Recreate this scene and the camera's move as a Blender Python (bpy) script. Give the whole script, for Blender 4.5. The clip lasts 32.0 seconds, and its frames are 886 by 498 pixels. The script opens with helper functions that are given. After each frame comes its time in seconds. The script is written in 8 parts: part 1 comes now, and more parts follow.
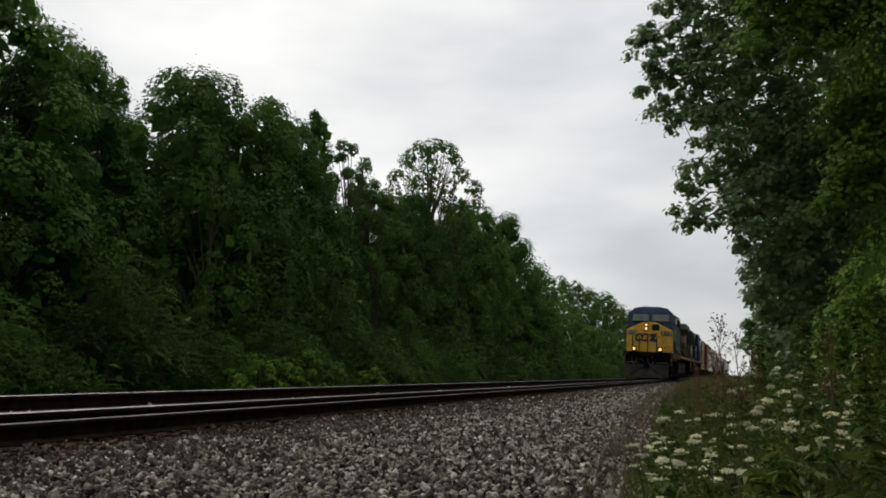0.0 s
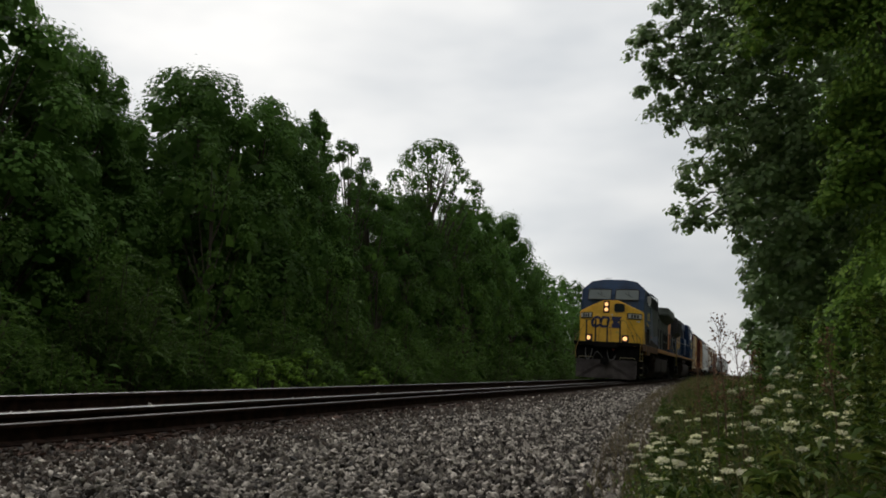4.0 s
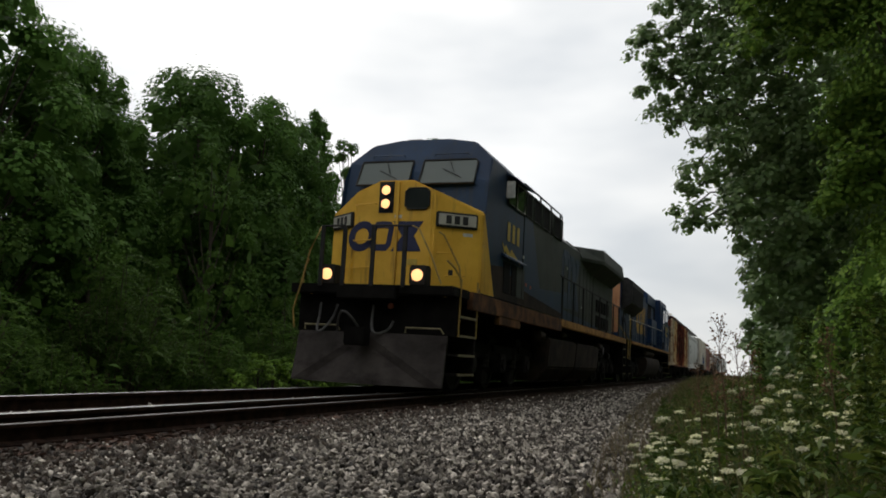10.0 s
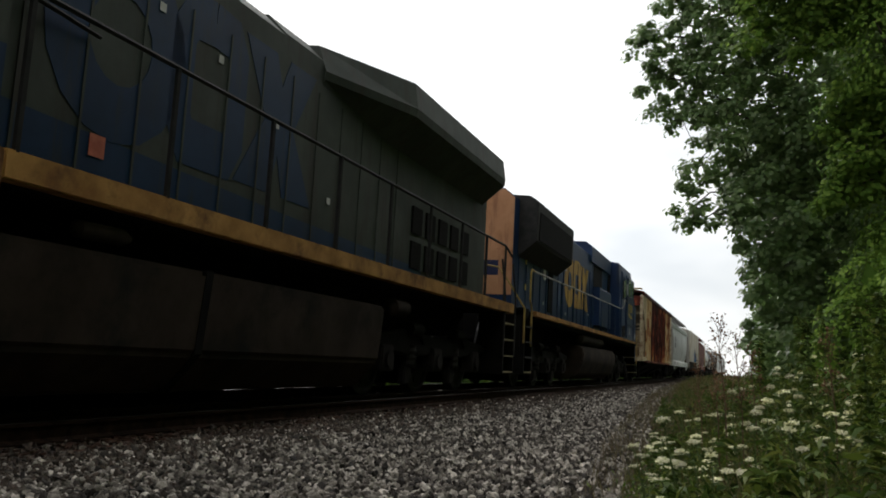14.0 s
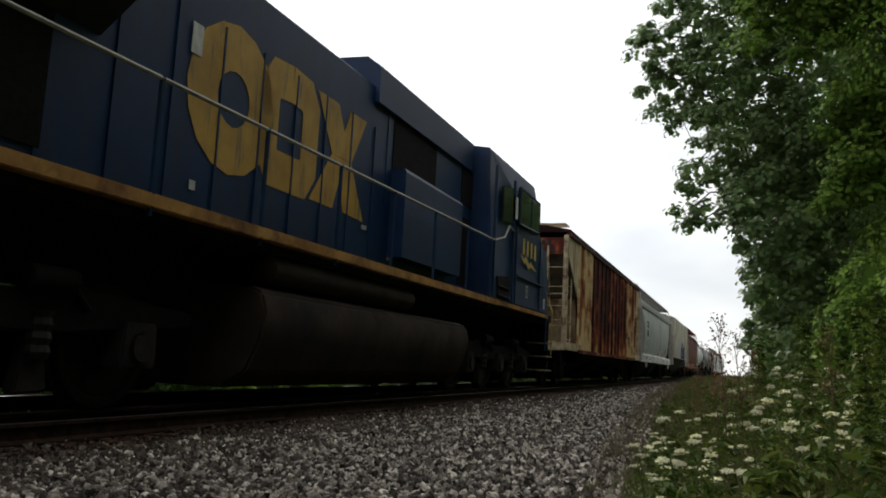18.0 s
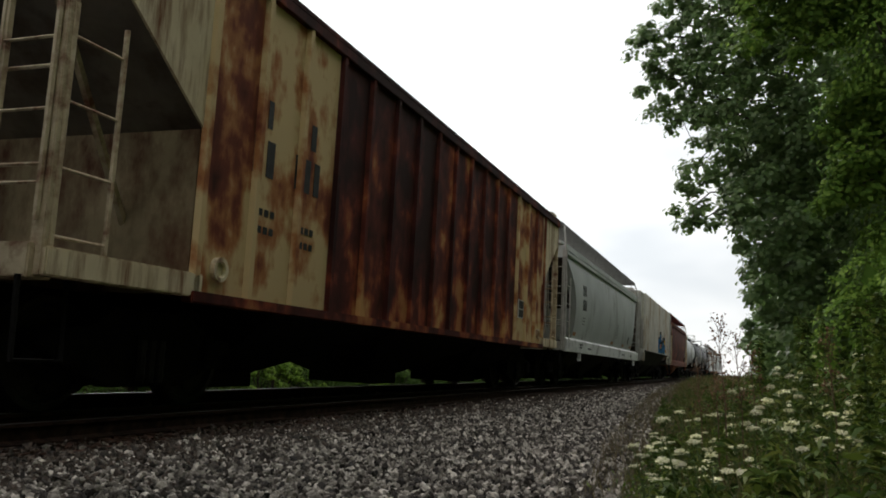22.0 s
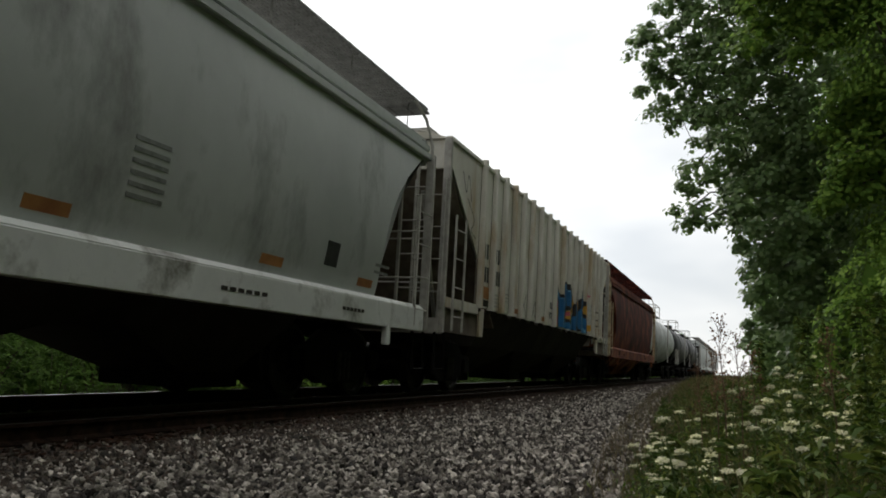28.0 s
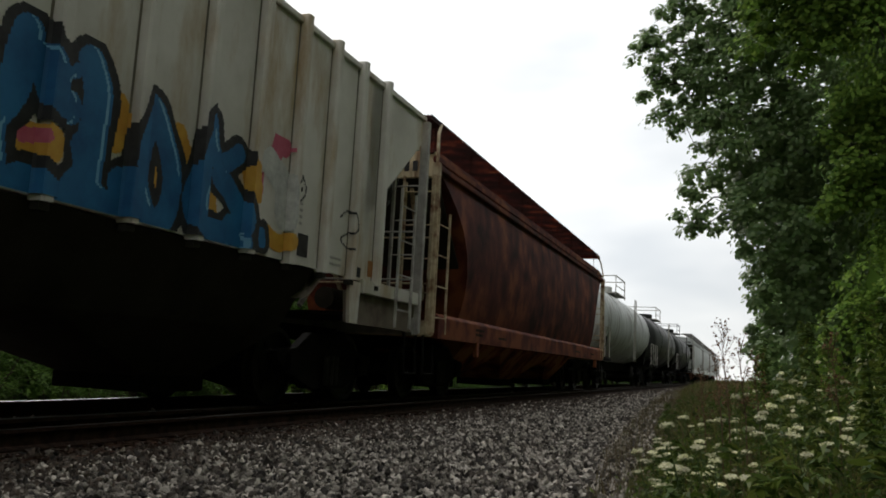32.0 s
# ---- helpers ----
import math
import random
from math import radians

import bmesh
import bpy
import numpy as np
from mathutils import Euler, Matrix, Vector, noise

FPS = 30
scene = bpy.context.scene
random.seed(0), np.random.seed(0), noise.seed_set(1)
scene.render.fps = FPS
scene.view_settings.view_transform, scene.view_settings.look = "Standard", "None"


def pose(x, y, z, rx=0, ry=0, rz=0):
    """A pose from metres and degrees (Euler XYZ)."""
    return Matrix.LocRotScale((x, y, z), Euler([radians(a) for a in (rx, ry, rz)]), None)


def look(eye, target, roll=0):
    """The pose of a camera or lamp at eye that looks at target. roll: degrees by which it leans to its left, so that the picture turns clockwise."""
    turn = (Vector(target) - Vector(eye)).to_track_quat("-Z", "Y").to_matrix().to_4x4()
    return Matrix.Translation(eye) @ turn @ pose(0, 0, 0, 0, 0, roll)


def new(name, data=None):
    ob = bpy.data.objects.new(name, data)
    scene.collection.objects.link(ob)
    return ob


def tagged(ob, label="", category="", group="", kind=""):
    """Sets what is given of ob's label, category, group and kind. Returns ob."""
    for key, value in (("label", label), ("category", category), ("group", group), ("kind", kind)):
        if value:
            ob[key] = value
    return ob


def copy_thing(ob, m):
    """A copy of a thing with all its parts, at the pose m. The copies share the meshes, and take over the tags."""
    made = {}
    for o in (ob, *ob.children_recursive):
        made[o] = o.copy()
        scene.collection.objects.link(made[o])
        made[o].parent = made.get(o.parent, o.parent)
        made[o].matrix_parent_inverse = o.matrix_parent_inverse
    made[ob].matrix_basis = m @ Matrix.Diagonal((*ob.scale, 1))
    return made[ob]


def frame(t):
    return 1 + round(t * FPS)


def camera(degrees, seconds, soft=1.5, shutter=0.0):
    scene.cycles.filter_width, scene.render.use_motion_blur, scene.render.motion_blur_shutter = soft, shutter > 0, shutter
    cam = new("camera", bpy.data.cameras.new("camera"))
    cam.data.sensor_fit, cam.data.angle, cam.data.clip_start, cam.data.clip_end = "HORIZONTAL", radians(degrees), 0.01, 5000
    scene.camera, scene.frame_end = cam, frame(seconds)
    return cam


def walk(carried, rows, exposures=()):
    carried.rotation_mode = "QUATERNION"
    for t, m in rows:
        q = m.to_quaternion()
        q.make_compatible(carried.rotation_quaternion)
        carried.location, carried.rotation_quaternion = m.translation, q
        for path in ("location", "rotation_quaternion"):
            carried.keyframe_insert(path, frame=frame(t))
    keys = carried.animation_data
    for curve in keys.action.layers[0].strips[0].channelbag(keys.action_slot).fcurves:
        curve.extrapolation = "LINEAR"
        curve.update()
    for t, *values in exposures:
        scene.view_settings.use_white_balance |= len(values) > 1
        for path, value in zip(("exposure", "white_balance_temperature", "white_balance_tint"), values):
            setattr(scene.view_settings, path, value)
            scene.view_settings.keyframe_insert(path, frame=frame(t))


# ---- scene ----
# ---- camera ----
EYE, AIM = Vector((5.955, 0.0, 0.261)), Vector((2.605, 9.303, 1.758))
SIDE = Vector((0.939, 0.345, 0.0))
cam = camera(56.4, 32.0, soft=1.8)


def nudged(right, down):
    """The camera's pose with the picture shifted, in thousandths of the view's length."""
    return look(EYE, AIM - SIDE * right * 0.01 + Vector((0, 0, 1)) * down * 0.01, 0.2)


walk(cam, [(0.0, nudged(0, 0)), (27.5, nudged(0, 0)), (28.8, nudged(0, 0)), (28.9, nudged(5.5, 0.7)), (29.0, nudged(7.4, -2.4)),
           (29.2, nudged(7.0, 0.8)), (29.5, nudged(5.5, 3.6)), (30.0, nudged(4.6, 6.1)), (30.5, nudged(3.6, 6.2)),
           (31.0, nudged(3.5, 6.2)), (32.0, nudged(3.5, 6.2))],
     exposures=[(0.0, 0.0), (8.5, 0.02), (9.5, 0.12), (10.5, 0.3), (11.5, 0.48), (12.5, 0.58), (14.5, 0.6), (20.0, 0.6), (25.0, 0.55), (32.0, 0.45)])

# ---- sky and light ----
world = bpy.data.worlds.new("overcast_sky")
scene.world = world
world.use_nodes = True
wn, wl = world.node_tree.nodes, world.node_tree.links
wn.clear()
w_out = wn.new("ShaderNodeOutputWorld")
w_bg = wn.new("ShaderNodeBackground")
w_sky = wn.new("ShaderNodeTexSky")
w_sky.sky_type, w_sky.sun_disc = "NISHITA", False
w_sky.sun_elevation, w_sky.sun_rotation = radians(41), radians(-44)
w_scale = wn.new("ShaderNodeVectorMath")
w_scale.operation = "SCALE"
w_scale.inputs["Scale"].default_value = 0.06
w_co = wn.new("ShaderNodeTexCoord")
w_map = wn.new("ShaderNodeMapping")
w_map.inputs["Scale"].default_value = (1.6, 1.6, 4.2)
w_map.inputs["Location"].default_value = (3.1, 0.4, 0.0)
w_noise = wn.new("ShaderNodeTexNoise")
w_noise.inputs["Scale"].default_value = 1.5
w_noise.inputs["Detail"].default_value = 4.0
w_noise.inputs["Roughness"].default_value = 0.48
w_ramp = wn.new("ShaderNodeValToRGB")
w_ramp.color_ramp.elements[0].position, w_ramp.color_ramp.elements[0].color = 0.36, (0.67, 0.70, 0.725, 1)
w_ramp.color_ramp.elements[1].position, w_ramp.color_ramp.elements[1].color = 0.66, (1.07, 1.06, 1.03, 1)
w_mix = wn.new("ShaderNodeMix")
w_mix.data_type = "RGBA"
w_mix.inputs["Factor"].default_value = 0.9
wl.new(w_co.outputs["Generated"], w_map.inputs["Vector"])
wl.new(w_map.outputs["Vector"], w_noise.inputs["Vector"])
wl.new(w_noise.outputs["Fac"], w_ramp.inputs["Fac"])
wl.new(w_sky.outputs["Color"], w_scale.inputs[0])
wl.new(w_scale.outputs["Vector"], w_mix.inputs[6])
wl.new(w_ramp.outputs["Color"], w_mix.inputs[7])
# the cloud is brightest round the hidden sun and duller on the far side of the sky
w_dot = wn.new("ShaderNodeVectorMath")
w_dot.operation = "DOT_PRODUCT"
w_dot.inputs[1].default_value = (-0.78, 0.10, 0.62)
w_fall = wn.new("ShaderNodeMapRange")
w_fall.inputs["From Min"].default_value, w_fall.inputs["From Max"].default_value = -0.75, 0.4
w_fall.inputs["To Min"].default_value, w_fall.inputs["To Max"].default_value = 0.26, 1.0
w_dim = wn.new("ShaderNodeVectorMath")
w_dim.operation = "SCALE"
wl.new(w_co.outputs["Generated"], w_dot.inputs[0])
wl.new(w_dot.outputs["Value"], w_fall.inputs["Value"])
wl.new(w_mix.outputs[2], w_dim.inputs[0])
wl.new(w_fall.outputs["Result"], w_dim.inputs["Scale"])
wl.new(w_dim.outputs["Vector"], w_bg.inputs["Color"])
w_bg.inputs["Strength"].default_value = 1.0
wl.new(w_bg.outputs["Background"], w_out.inputs["Surface"])

sun = new("sun", bpy.data.lights.new("sun", "SUN"))
sun.data.energy, sun.data.angle, sun.data.color = 1.8, radians(25), (1.0, 0.96, 0.9)
sun.matrix_basis = look((-40, 42, 50), (0, 0, 0))


# ---- materials ----
def surface(name, dark, light, scale=3.0, rough=0.7, metal=0.0, bump=0.0, bump_scale=40.0, stretch=(1, 1, 1), low=0.35, high=0.65,
            dirt=None, dirt_amount=0.0, dirt_scale=1.0, dirt_stretch=(1, 1, 1), by="Object", each=0.0, spec=0.4):
    """A worn surface: two tones by a large noise, fine grain over it, dirt in patches or streaks, and relief."""
    m = bpy.data.materials.new(name)
    m.use_nodes = True
    n, l = m.node_tree.nodes, m.node_tree.links
    b = n["Principled BSDF"]
    co = n.new("ShaderNodeTexCoord")
    mp = n.new("ShaderNodeMapping")
    mp.inputs["Scale"].default_value = stretch
    l.new(co.outputs[by], mp.inputs["Vector"])
    no = n.new("ShaderNodeTexNoise")
    no.inputs["Scale"].default_value, no.inputs["Detail"].default_value, no.inputs["Roughness"].default_value = scale, 6.0, 0.62
    l.new(mp.outputs["Vector"], no.inputs["Vector"])
    rp = n.new("ShaderNodeValToRGB")
    rp.color_ramp.elements[0].position, rp.color_ramp.elements[0].color = low, (*dark, 1)
    rp.color_ramp.elements[1].position, rp.color_ramp.elements[1].color = high, (*light, 1)
    l.new(no.outputs["Fac"], rp.inputs["Fac"])
    colour = rp.outputs["Color"]
    if dirt:
        dm = n.new("ShaderNodeMapping")
        dm.inputs["Scale"].default_value = dirt_stretch
        l.new(co.outputs[by], dm.inputs["Vector"])
        dn = n.new("ShaderNodeTexNoise")
        dn.inputs["Scale"].default_value, dn.inputs["Detail"].default_value = dirt_scale, 7.0
        dn.inputs["Roughness"].default_value = 0.65
        l.new(dm.outputs["Vector"], dn.inputs["Vector"])
        dr = n.new("ShaderNodeValToRGB")
        dr.color_ramp.elements[0].position = 0.62 - 0.3 * dirt_amount
        dr.color_ramp.elements[1].position = 0.82 - 0.3 * dirt_amount
        l.new(dn.outputs["Fac"], dr.inputs["Fac"])
        mx = n.new("ShaderNodeMix")
        mx.data_type = "RGBA"
        l.new(dr.outputs["Color"], mx.inputs["Factor"])
        l.new(colour, mx.inputs[6])
        mx.inputs[7].default_value = (*dirt, 1)
        colour = mx.outputs[2]
    if each:
        oi = n.new("ShaderNodeObjectInfo")
        hs = n.new("ShaderNodeHueSaturation")
        mr = n.new("ShaderNodeMapRange")
        mr.inputs["To Min"].default_value, mr.inputs["To Max"].default_value = 1 - each, 1 + each
        l.new(oi.outputs["Random"], mr.inputs["Value"])
        l.new(mr.outputs["Result"], hs.inputs["Value"])
        l.new(colour, hs.inputs["Color"])
        colour = hs.outputs["Color"]
    l.new(colour, b.inputs["Base Color"])
    b.inputs["Roughness"].default_value, b.inputs["Metallic"].default_value = rough, metal
    b.inputs["Specular IOR Level"].default_value = spec
    if bump:
        bn = n.new("ShaderNodeTexNoise")
        bn.inputs["Scale"].default_value, bn.inputs["Detail"].default_value = bump_scale, 5.0
        l.new(co.outputs[by], bn.inputs["Vector"])
        bu = n.new("ShaderNodeBump")
        bu.inputs["Strength"].default_value, bu.inputs["Distance"].default_value = bump, 0.02
        l.new(bn.outputs["Fac"], bu.inputs["Height"])
        l.new(bu.outputs["Normal"], b.inputs["Normal"])
    return m


def foliage(name, tones, through_light=0.22, rough=0.55, spec=0.06):
    """Leaves: each one takes its own green, and lets some light through."""
    m = bpy.data.materials.new(name)
    m.use_nodes = True
    n, l = m.node_tree.nodes, m.node_tree.links
    b = n["Principled BSDF"]
    ge = n.new("ShaderNodeNewGeometry")
    rp = n.new("ShaderNodeValToRGB")
    el = rp.color_ramp.elements
    while len(el) < len(tones):
        el.new(0.5)
    for i, tone in enumerate(tones):
        el[i].position, el[i].color = i / (len(tones) - 1), (*tone, 1)
    l.new(ge.outputs["Random Per Island"], rp.inputs["Fac"])
    oi = n.new("ShaderNodeObjectInfo")
    mr = n.new("ShaderNodeMapRange")
    mr.inputs["To Min"].default_value, mr.inputs["To Max"].default_value = 0.7, 1.35
    l.new(oi.outputs["Random"], mr.inputs["Value"])
    hs = n.new("ShaderNodeHueSaturation")
    l.new(mr.outputs["Result"], hs.inputs["Value"])
    l.new(rp.outputs["Color"], hs.inputs["Color"])
    l.new(hs.outputs["Color"], b.inputs["Base Color"])
    b.inputs["Roughness"].default_value = rough
    b.inputs["Specular IOR Level"].default_value = spec
    tr = n.new("ShaderNodeBsdfTranslucent")
    l.new(hs.outputs["Color"], tr.inputs["Color"])
    mx = n.new("ShaderNodeMixShader")
    mx.inputs["Fac"].default_value = through_light
    l.new(b.outputs["BSDF"], mx.inputs[1])
    l.new(tr.outputs["BSDF"], mx.inputs[2])
    l.new(mx.outputs["Shader"], n["Material Output"].inputs["Surface"])
    return m


def glow(name, colour, strength):
    m = bpy.data.materials.new(name)
    m.use_nodes = True
    b = m.node_tree.nodes["Principled BSDF"]
    b.inputs["Base Color"].default_value = (*colour, 1)
    b.inputs["Emission Color"].default_value = (*colour, 1)
    b.inputs["Emission Strength"].default_value = strength
    return m


def glass(name, tint, rough=0.05):
    m = bpy.data.materials.new(name)
    m.use_nodes = True
    b = m.node_tree.nodes["Principled BSDF"]
    b.inputs["Base Color"].default_value = (*tint, 1)
    b.inputs["Roughness"].default_value = rough
    b.inputs["Specular IOR Level"].default_value = 0.3
    return m


LEAF_FAR = foliage("leaves_wood", [(0.052, 0.111, 0.022), (0.062, 0.128, 0.026), (0.075, 0.149, 0.030), (0.092, 0.172, 0.035)], 0.34)
LEAF_MID = foliage("leaves_young", [(0.046, 0.094, 0.018), (0.062, 0.124, 0.022), (0.080, 0.152, 0.028), (0.104, 0.184, 0.034)], 0.32)
LEAF_BUSH = foliage("leaves_shrub", [(0.044, 0.090, 0.018), (0.066, 0.128, 0.023), (0.090, 0.162, 0.030), (0.120, 0.200, 0.040)], 0.32)
LEAF_LIME = foliage("leaves_sapling", [(0.08, 0.15, 0.02), (0.14, 0.25, 0.03), (0.20, 0.31, 0.05)])
LEAF_NEAR = foliage("leaves_poplar", [(0.160, 0.270, 0.085), (0.205, 0.325, 0.108), (0.250, 0.375, 0.132), (0.30, 0.42, 0.16)], 0.58, 0.4, 0.45)
LEAF_EDGE = foliage("leaves_wood_edge", [(0.080, 0.152, 0.026), (0.130, 0.225, 0.038), (0.182, 0.290, 0.050), (0.24, 0.345, 0.066)], 0.5)
GRASS = foliage("grass_blades", [(0.030, 0.054, 0.012), (0.060, 0.082, 0.018), (0.098, 0.095, 0.028), (0.16, 0.115, 0.062)], 0.3)
STRAW = foliage("dry_grass", [(0.09, 0.07, 0.035), (0.15, 0.12, 0.07), (0.22, 0.17, 0.11), (0.11, 0.12, 0.035)], 0.2)
FROND = foliage("weed_fronds", [(0.026, 0.052, 0.009), (0.050, 0.086, 0.014), (0.085, 0.124, 0.020), (0.135, 0.155, 0.034)], 0.3)
STEM = surface("plant_stem", (0.05, 0.09, 0.02), (0.09, 0.13, 0.04), 8.0, 0.7)
STEM_BROWN = surface("dry_stem", (0.06, 0.03, 0.02), (0.13, 0.07, 0.04), 8.0, 0.8)
PETAL = foliage("white_umbel", [(0.40, 0.42, 0.20), (0.66, 0.64, 0.42), (0.80, 0.77, 0.60)], 0.2, 0.8)
BARK = surface("bark", (0.035, 0.026, 0.020), (0.10, 0.078, 0.06), 6.0, 0.9, bump=0.8, bump_scale=18.0, stretch=(1, 1, 0.25))
SOIL = surface("soil_and_litter", (0.025, 0.028, 0.012), (0.07, 0.065, 0.03), 1.2, 0.95, bump=0.5, bump_scale=9.0,
               dirt=(0.04, 0.07, 0.02), dirt_amount=0.5, dirt_scale=0.6)
GRAVEL_BED = surface("ballast_bed", (0.012, 0.011, 0.010), (0.05, 0.046, 0.042), 30.0, 0.95, bump=1.0, bump_scale=24.0, low=0.3, high=0.72)
RAIL_SIDE = surface("rail_rust", (0.014, 0.008, 0.006), (0.046, 0.025, 0.017), 9.0, 0.9, spec=0.1, bump=0.3, bump_scale=60)
RAIL_DULL = surface("rail_head_dull", (0.02, 0.017, 0.016), (0.05, 0.044, 0.042), 4.0, 0.6, 0.3, stretch=(1, 0.1, 1))
RAIL_TOP = surface("rail_head_polished", (0.06, 0.056, 0.054), (0.12, 0.114, 0.112), 3.0, 0.5, 0.5, stretch=(1, 0.1, 1))
OILY_DIRT = surface("oily_brown_dirt", (0.012, 0.007, 0.005), (0.105, 0.055, 0.037), 9.0, 0.95, spec=0.1, bump=0.9, bump_scale=30.0)
TIE = surface("creosoted_tie", (0.018, 0.011, 0.008), (0.11, 0.06, 0.042), 3.0, 0.95, spec=0.1, bump=0.9, bump_scale=12.0, stretch=(0.5, 6, 6), each=0.35)


def stone_material():
    m = surface("ballast_stone", (0.10, 0.091, 0.083), (0.37, 0.345, 0.32), 30.0, 0.92, bump=0.5, bump_scale=50.0)
    n, l = m.node_tree.nodes, m.node_tree.links
    b = n["Principled BSDF"]
    src = b.inputs["Base Color"].links[0].from_socket
    ge = n.new("ShaderNodeNewGeometry")
    rp = n.new("ShaderNodeValToRGB")
    el = rp.color_ramp.elements
    el.new(0.42), el.new(0.7)
    for i, (p, c) in enumerate(((0.0, (0.10, 0.09, 0.085)), (0.42, (0.36, 0.32, 0.29)), (0.7, (1.15, 1.10, 1.02)), (1.0, (2.5, 2.42, 2.28)))):
        el[i].position, el[i].color = p, (*c, 1)
    l.new(ge.outputs["Random Per Island"], rp.inputs["Fac"])
    mx = n.new("ShaderNodeMix")
    mx.data_type, mx.blend_type = "RGBA", "MULTIPLY"
    mx.inputs["Factor"].default_value = 1.0
    l.new(src, mx.inputs[6])
    l.new(rp.outputs["Color"], mx.inputs[7])
    l.new(mx.outputs[2], b.inputs["Base Color"])
    return m


STONE = stone_material()
# dirt tone that also holds the train's shade on the ballast beside it
STONE_DIRT_SHADE = surface("ballast_stone_dirt_shade", (0.016, 0.011, 0.008), (0.12, 0.088, 0.068), 22.0, 0.9, bump=0.5, bump_scale=50.0, by="Object")


# ---- mesh helpers ----
class Geo:
    """Vertices and faces gathered for one mesh."""

    def __init__(self):
        self.v, self.f = [], []

    def add(self, verts, faces):
        k = len(self.v)
        self.v.extend(tuple(p) for p in verts)
        self.f.extend(tuple(i + k for i in f) for f in faces)
        return self

    def box(self, x0, x1, y0, y1, z0, z1):
        v = [(x, y, z) for z in (z0, z1) for y in (y0, y1) for x in (x0, x1)]
        return self.add(v, [(0, 2, 3, 1), (4, 5, 7, 6), (0, 1, 5, 4), (2, 6, 7, 3), (0, 4, 6, 2), (1, 3, 7, 5)])

    def prism(self, outline, axis, a, b):
        """A closed outline of 2D points, drawn out along an axis from a to b. The points are the other two axes in order."""
        def at(p, w):
            return {"x": (w, p[0], p[1]), "y": (p[0], w, p[1]), "z": (p[0], p[1], w)}[axis]
        k = len(outline)
        v = [at(p, a) for p in outline] + [at(p, b) for p in outline]
        f = [tuple(range(k))[::-1], tuple(range(k, 2 * k))] + [(i, (i + 1) % k, k + (i + 1) % k, k + i) for i in range(k)]
        return self.add(v, f)

    def loft(self, rings, caps=True):
        k = len(rings[0])
        v = [p for r in rings for p in r]
        f = [(j * k + i, j * k + (i + 1) % k, (j + 1) * k + (i + 1) % k, (j + 1) * k + i) for j in range(len(rings) - 1) for i in range(k)]
        if caps:
            f += [tuple(range(k))[::-1], tuple(range((len(rings) - 1) * k, len(rings) * k))]
        return self.add(v, f)

    def tube(self, points, radius, sides=6):
        """A round bar through the points; radius is one number or one for each point."""
        pts = [Vector(p) for p in points]
        rad = radius if isinstance(radius, (list, tuple)) else [radius] * len(pts)
        rings = []
        for i, p in enumerate(pts):
            d = (pts[min(i + 1, len(pts) - 1)] - pts[max(i - 1, 0)]).normalized()
            a = d.cross(Vector((0.13, 0.07, 1)) if abs(d.z) < 0.9 else Vector((1, 0.05, 0.1))).normalized()
            b = d.cross(a)
            rings.append([p + (a * math.cos(2 * math.pi * s / sides) + b * math.sin(2 * math.pi * s / sides)) * rad[i] for s in range(sides)])
        return self.loft(rings)

    def cyl(self, axis, centre, radius, a, b, sides=20):
        ring = [(centre[0] + radius * math.cos(2 * math.pi * s / sides), centre[1] + radius * math.sin(2 * math.pi * s / sides)) for s in range(sides)]
        return self.prism(ring, axis, a, b)

    def turned(self, axis, centre, profile, sides=24):
        """Rings of (place along the axis, radius)."""
        rings = []
        for w, r in profile:
            ring = []
            for s in range(sides):
                p, q = centre[0] + r * math.cos(2 * math.pi * s / sides), centre[1] + r * math.sin(2 * math.pi * s / sides)
                ring.append({"x": (w, p, q), "y": (p, w, q), "z": (p, q, w)}[axis])
            rings.append(ring)
        return self.loft(rings)

    def mirrored(self):
        k = len(self.v)
        self.v += [(-x, y, z) for x, y, z in self.v]
        self.f += [tuple(i + k for i in reversed(f)) for f in self.f]
        return self


def mesh_of(name, geo, material, bevel=0.0, smooth=False):
    me = bpy.data.meshes.new(name)
    me.from_pydata(geo.v, [], geo.f)
    bm = bmesh.new()
    bm.from_mesh(me)
    bmesh.ops.recalc_face_normals(bm, faces=bm.faces)
    if bevel:
        sharp = [e for e in bm.edges if len(e.link_faces) == 2 and e.calc_face_angle(0) > 0.5]
        bmesh.ops.bevel(bm, geom=sharp, offset=bevel, segments=2, affect="EDGES", clamp_overlap=True)
    bm.to_mesh(me)
    bm.free()
    if smooth:
        me.shade_smooth()
        me.set_sharp_from_angle(angle=radians(35))
    me.materials.append(material)
    return me


def part(name, geo, material, parent=None, label="", bevel=0.0, smooth=False):
    ob = new(name, mesh_of(name, geo, material, bevel, smooth))
    if parent:
        ob.parent = parent
    if label:
        ob["label"] = label
    return ob


def thing(name, label, category, group="", kind=""):
    return tagged(new(name), label, category, group, kind)


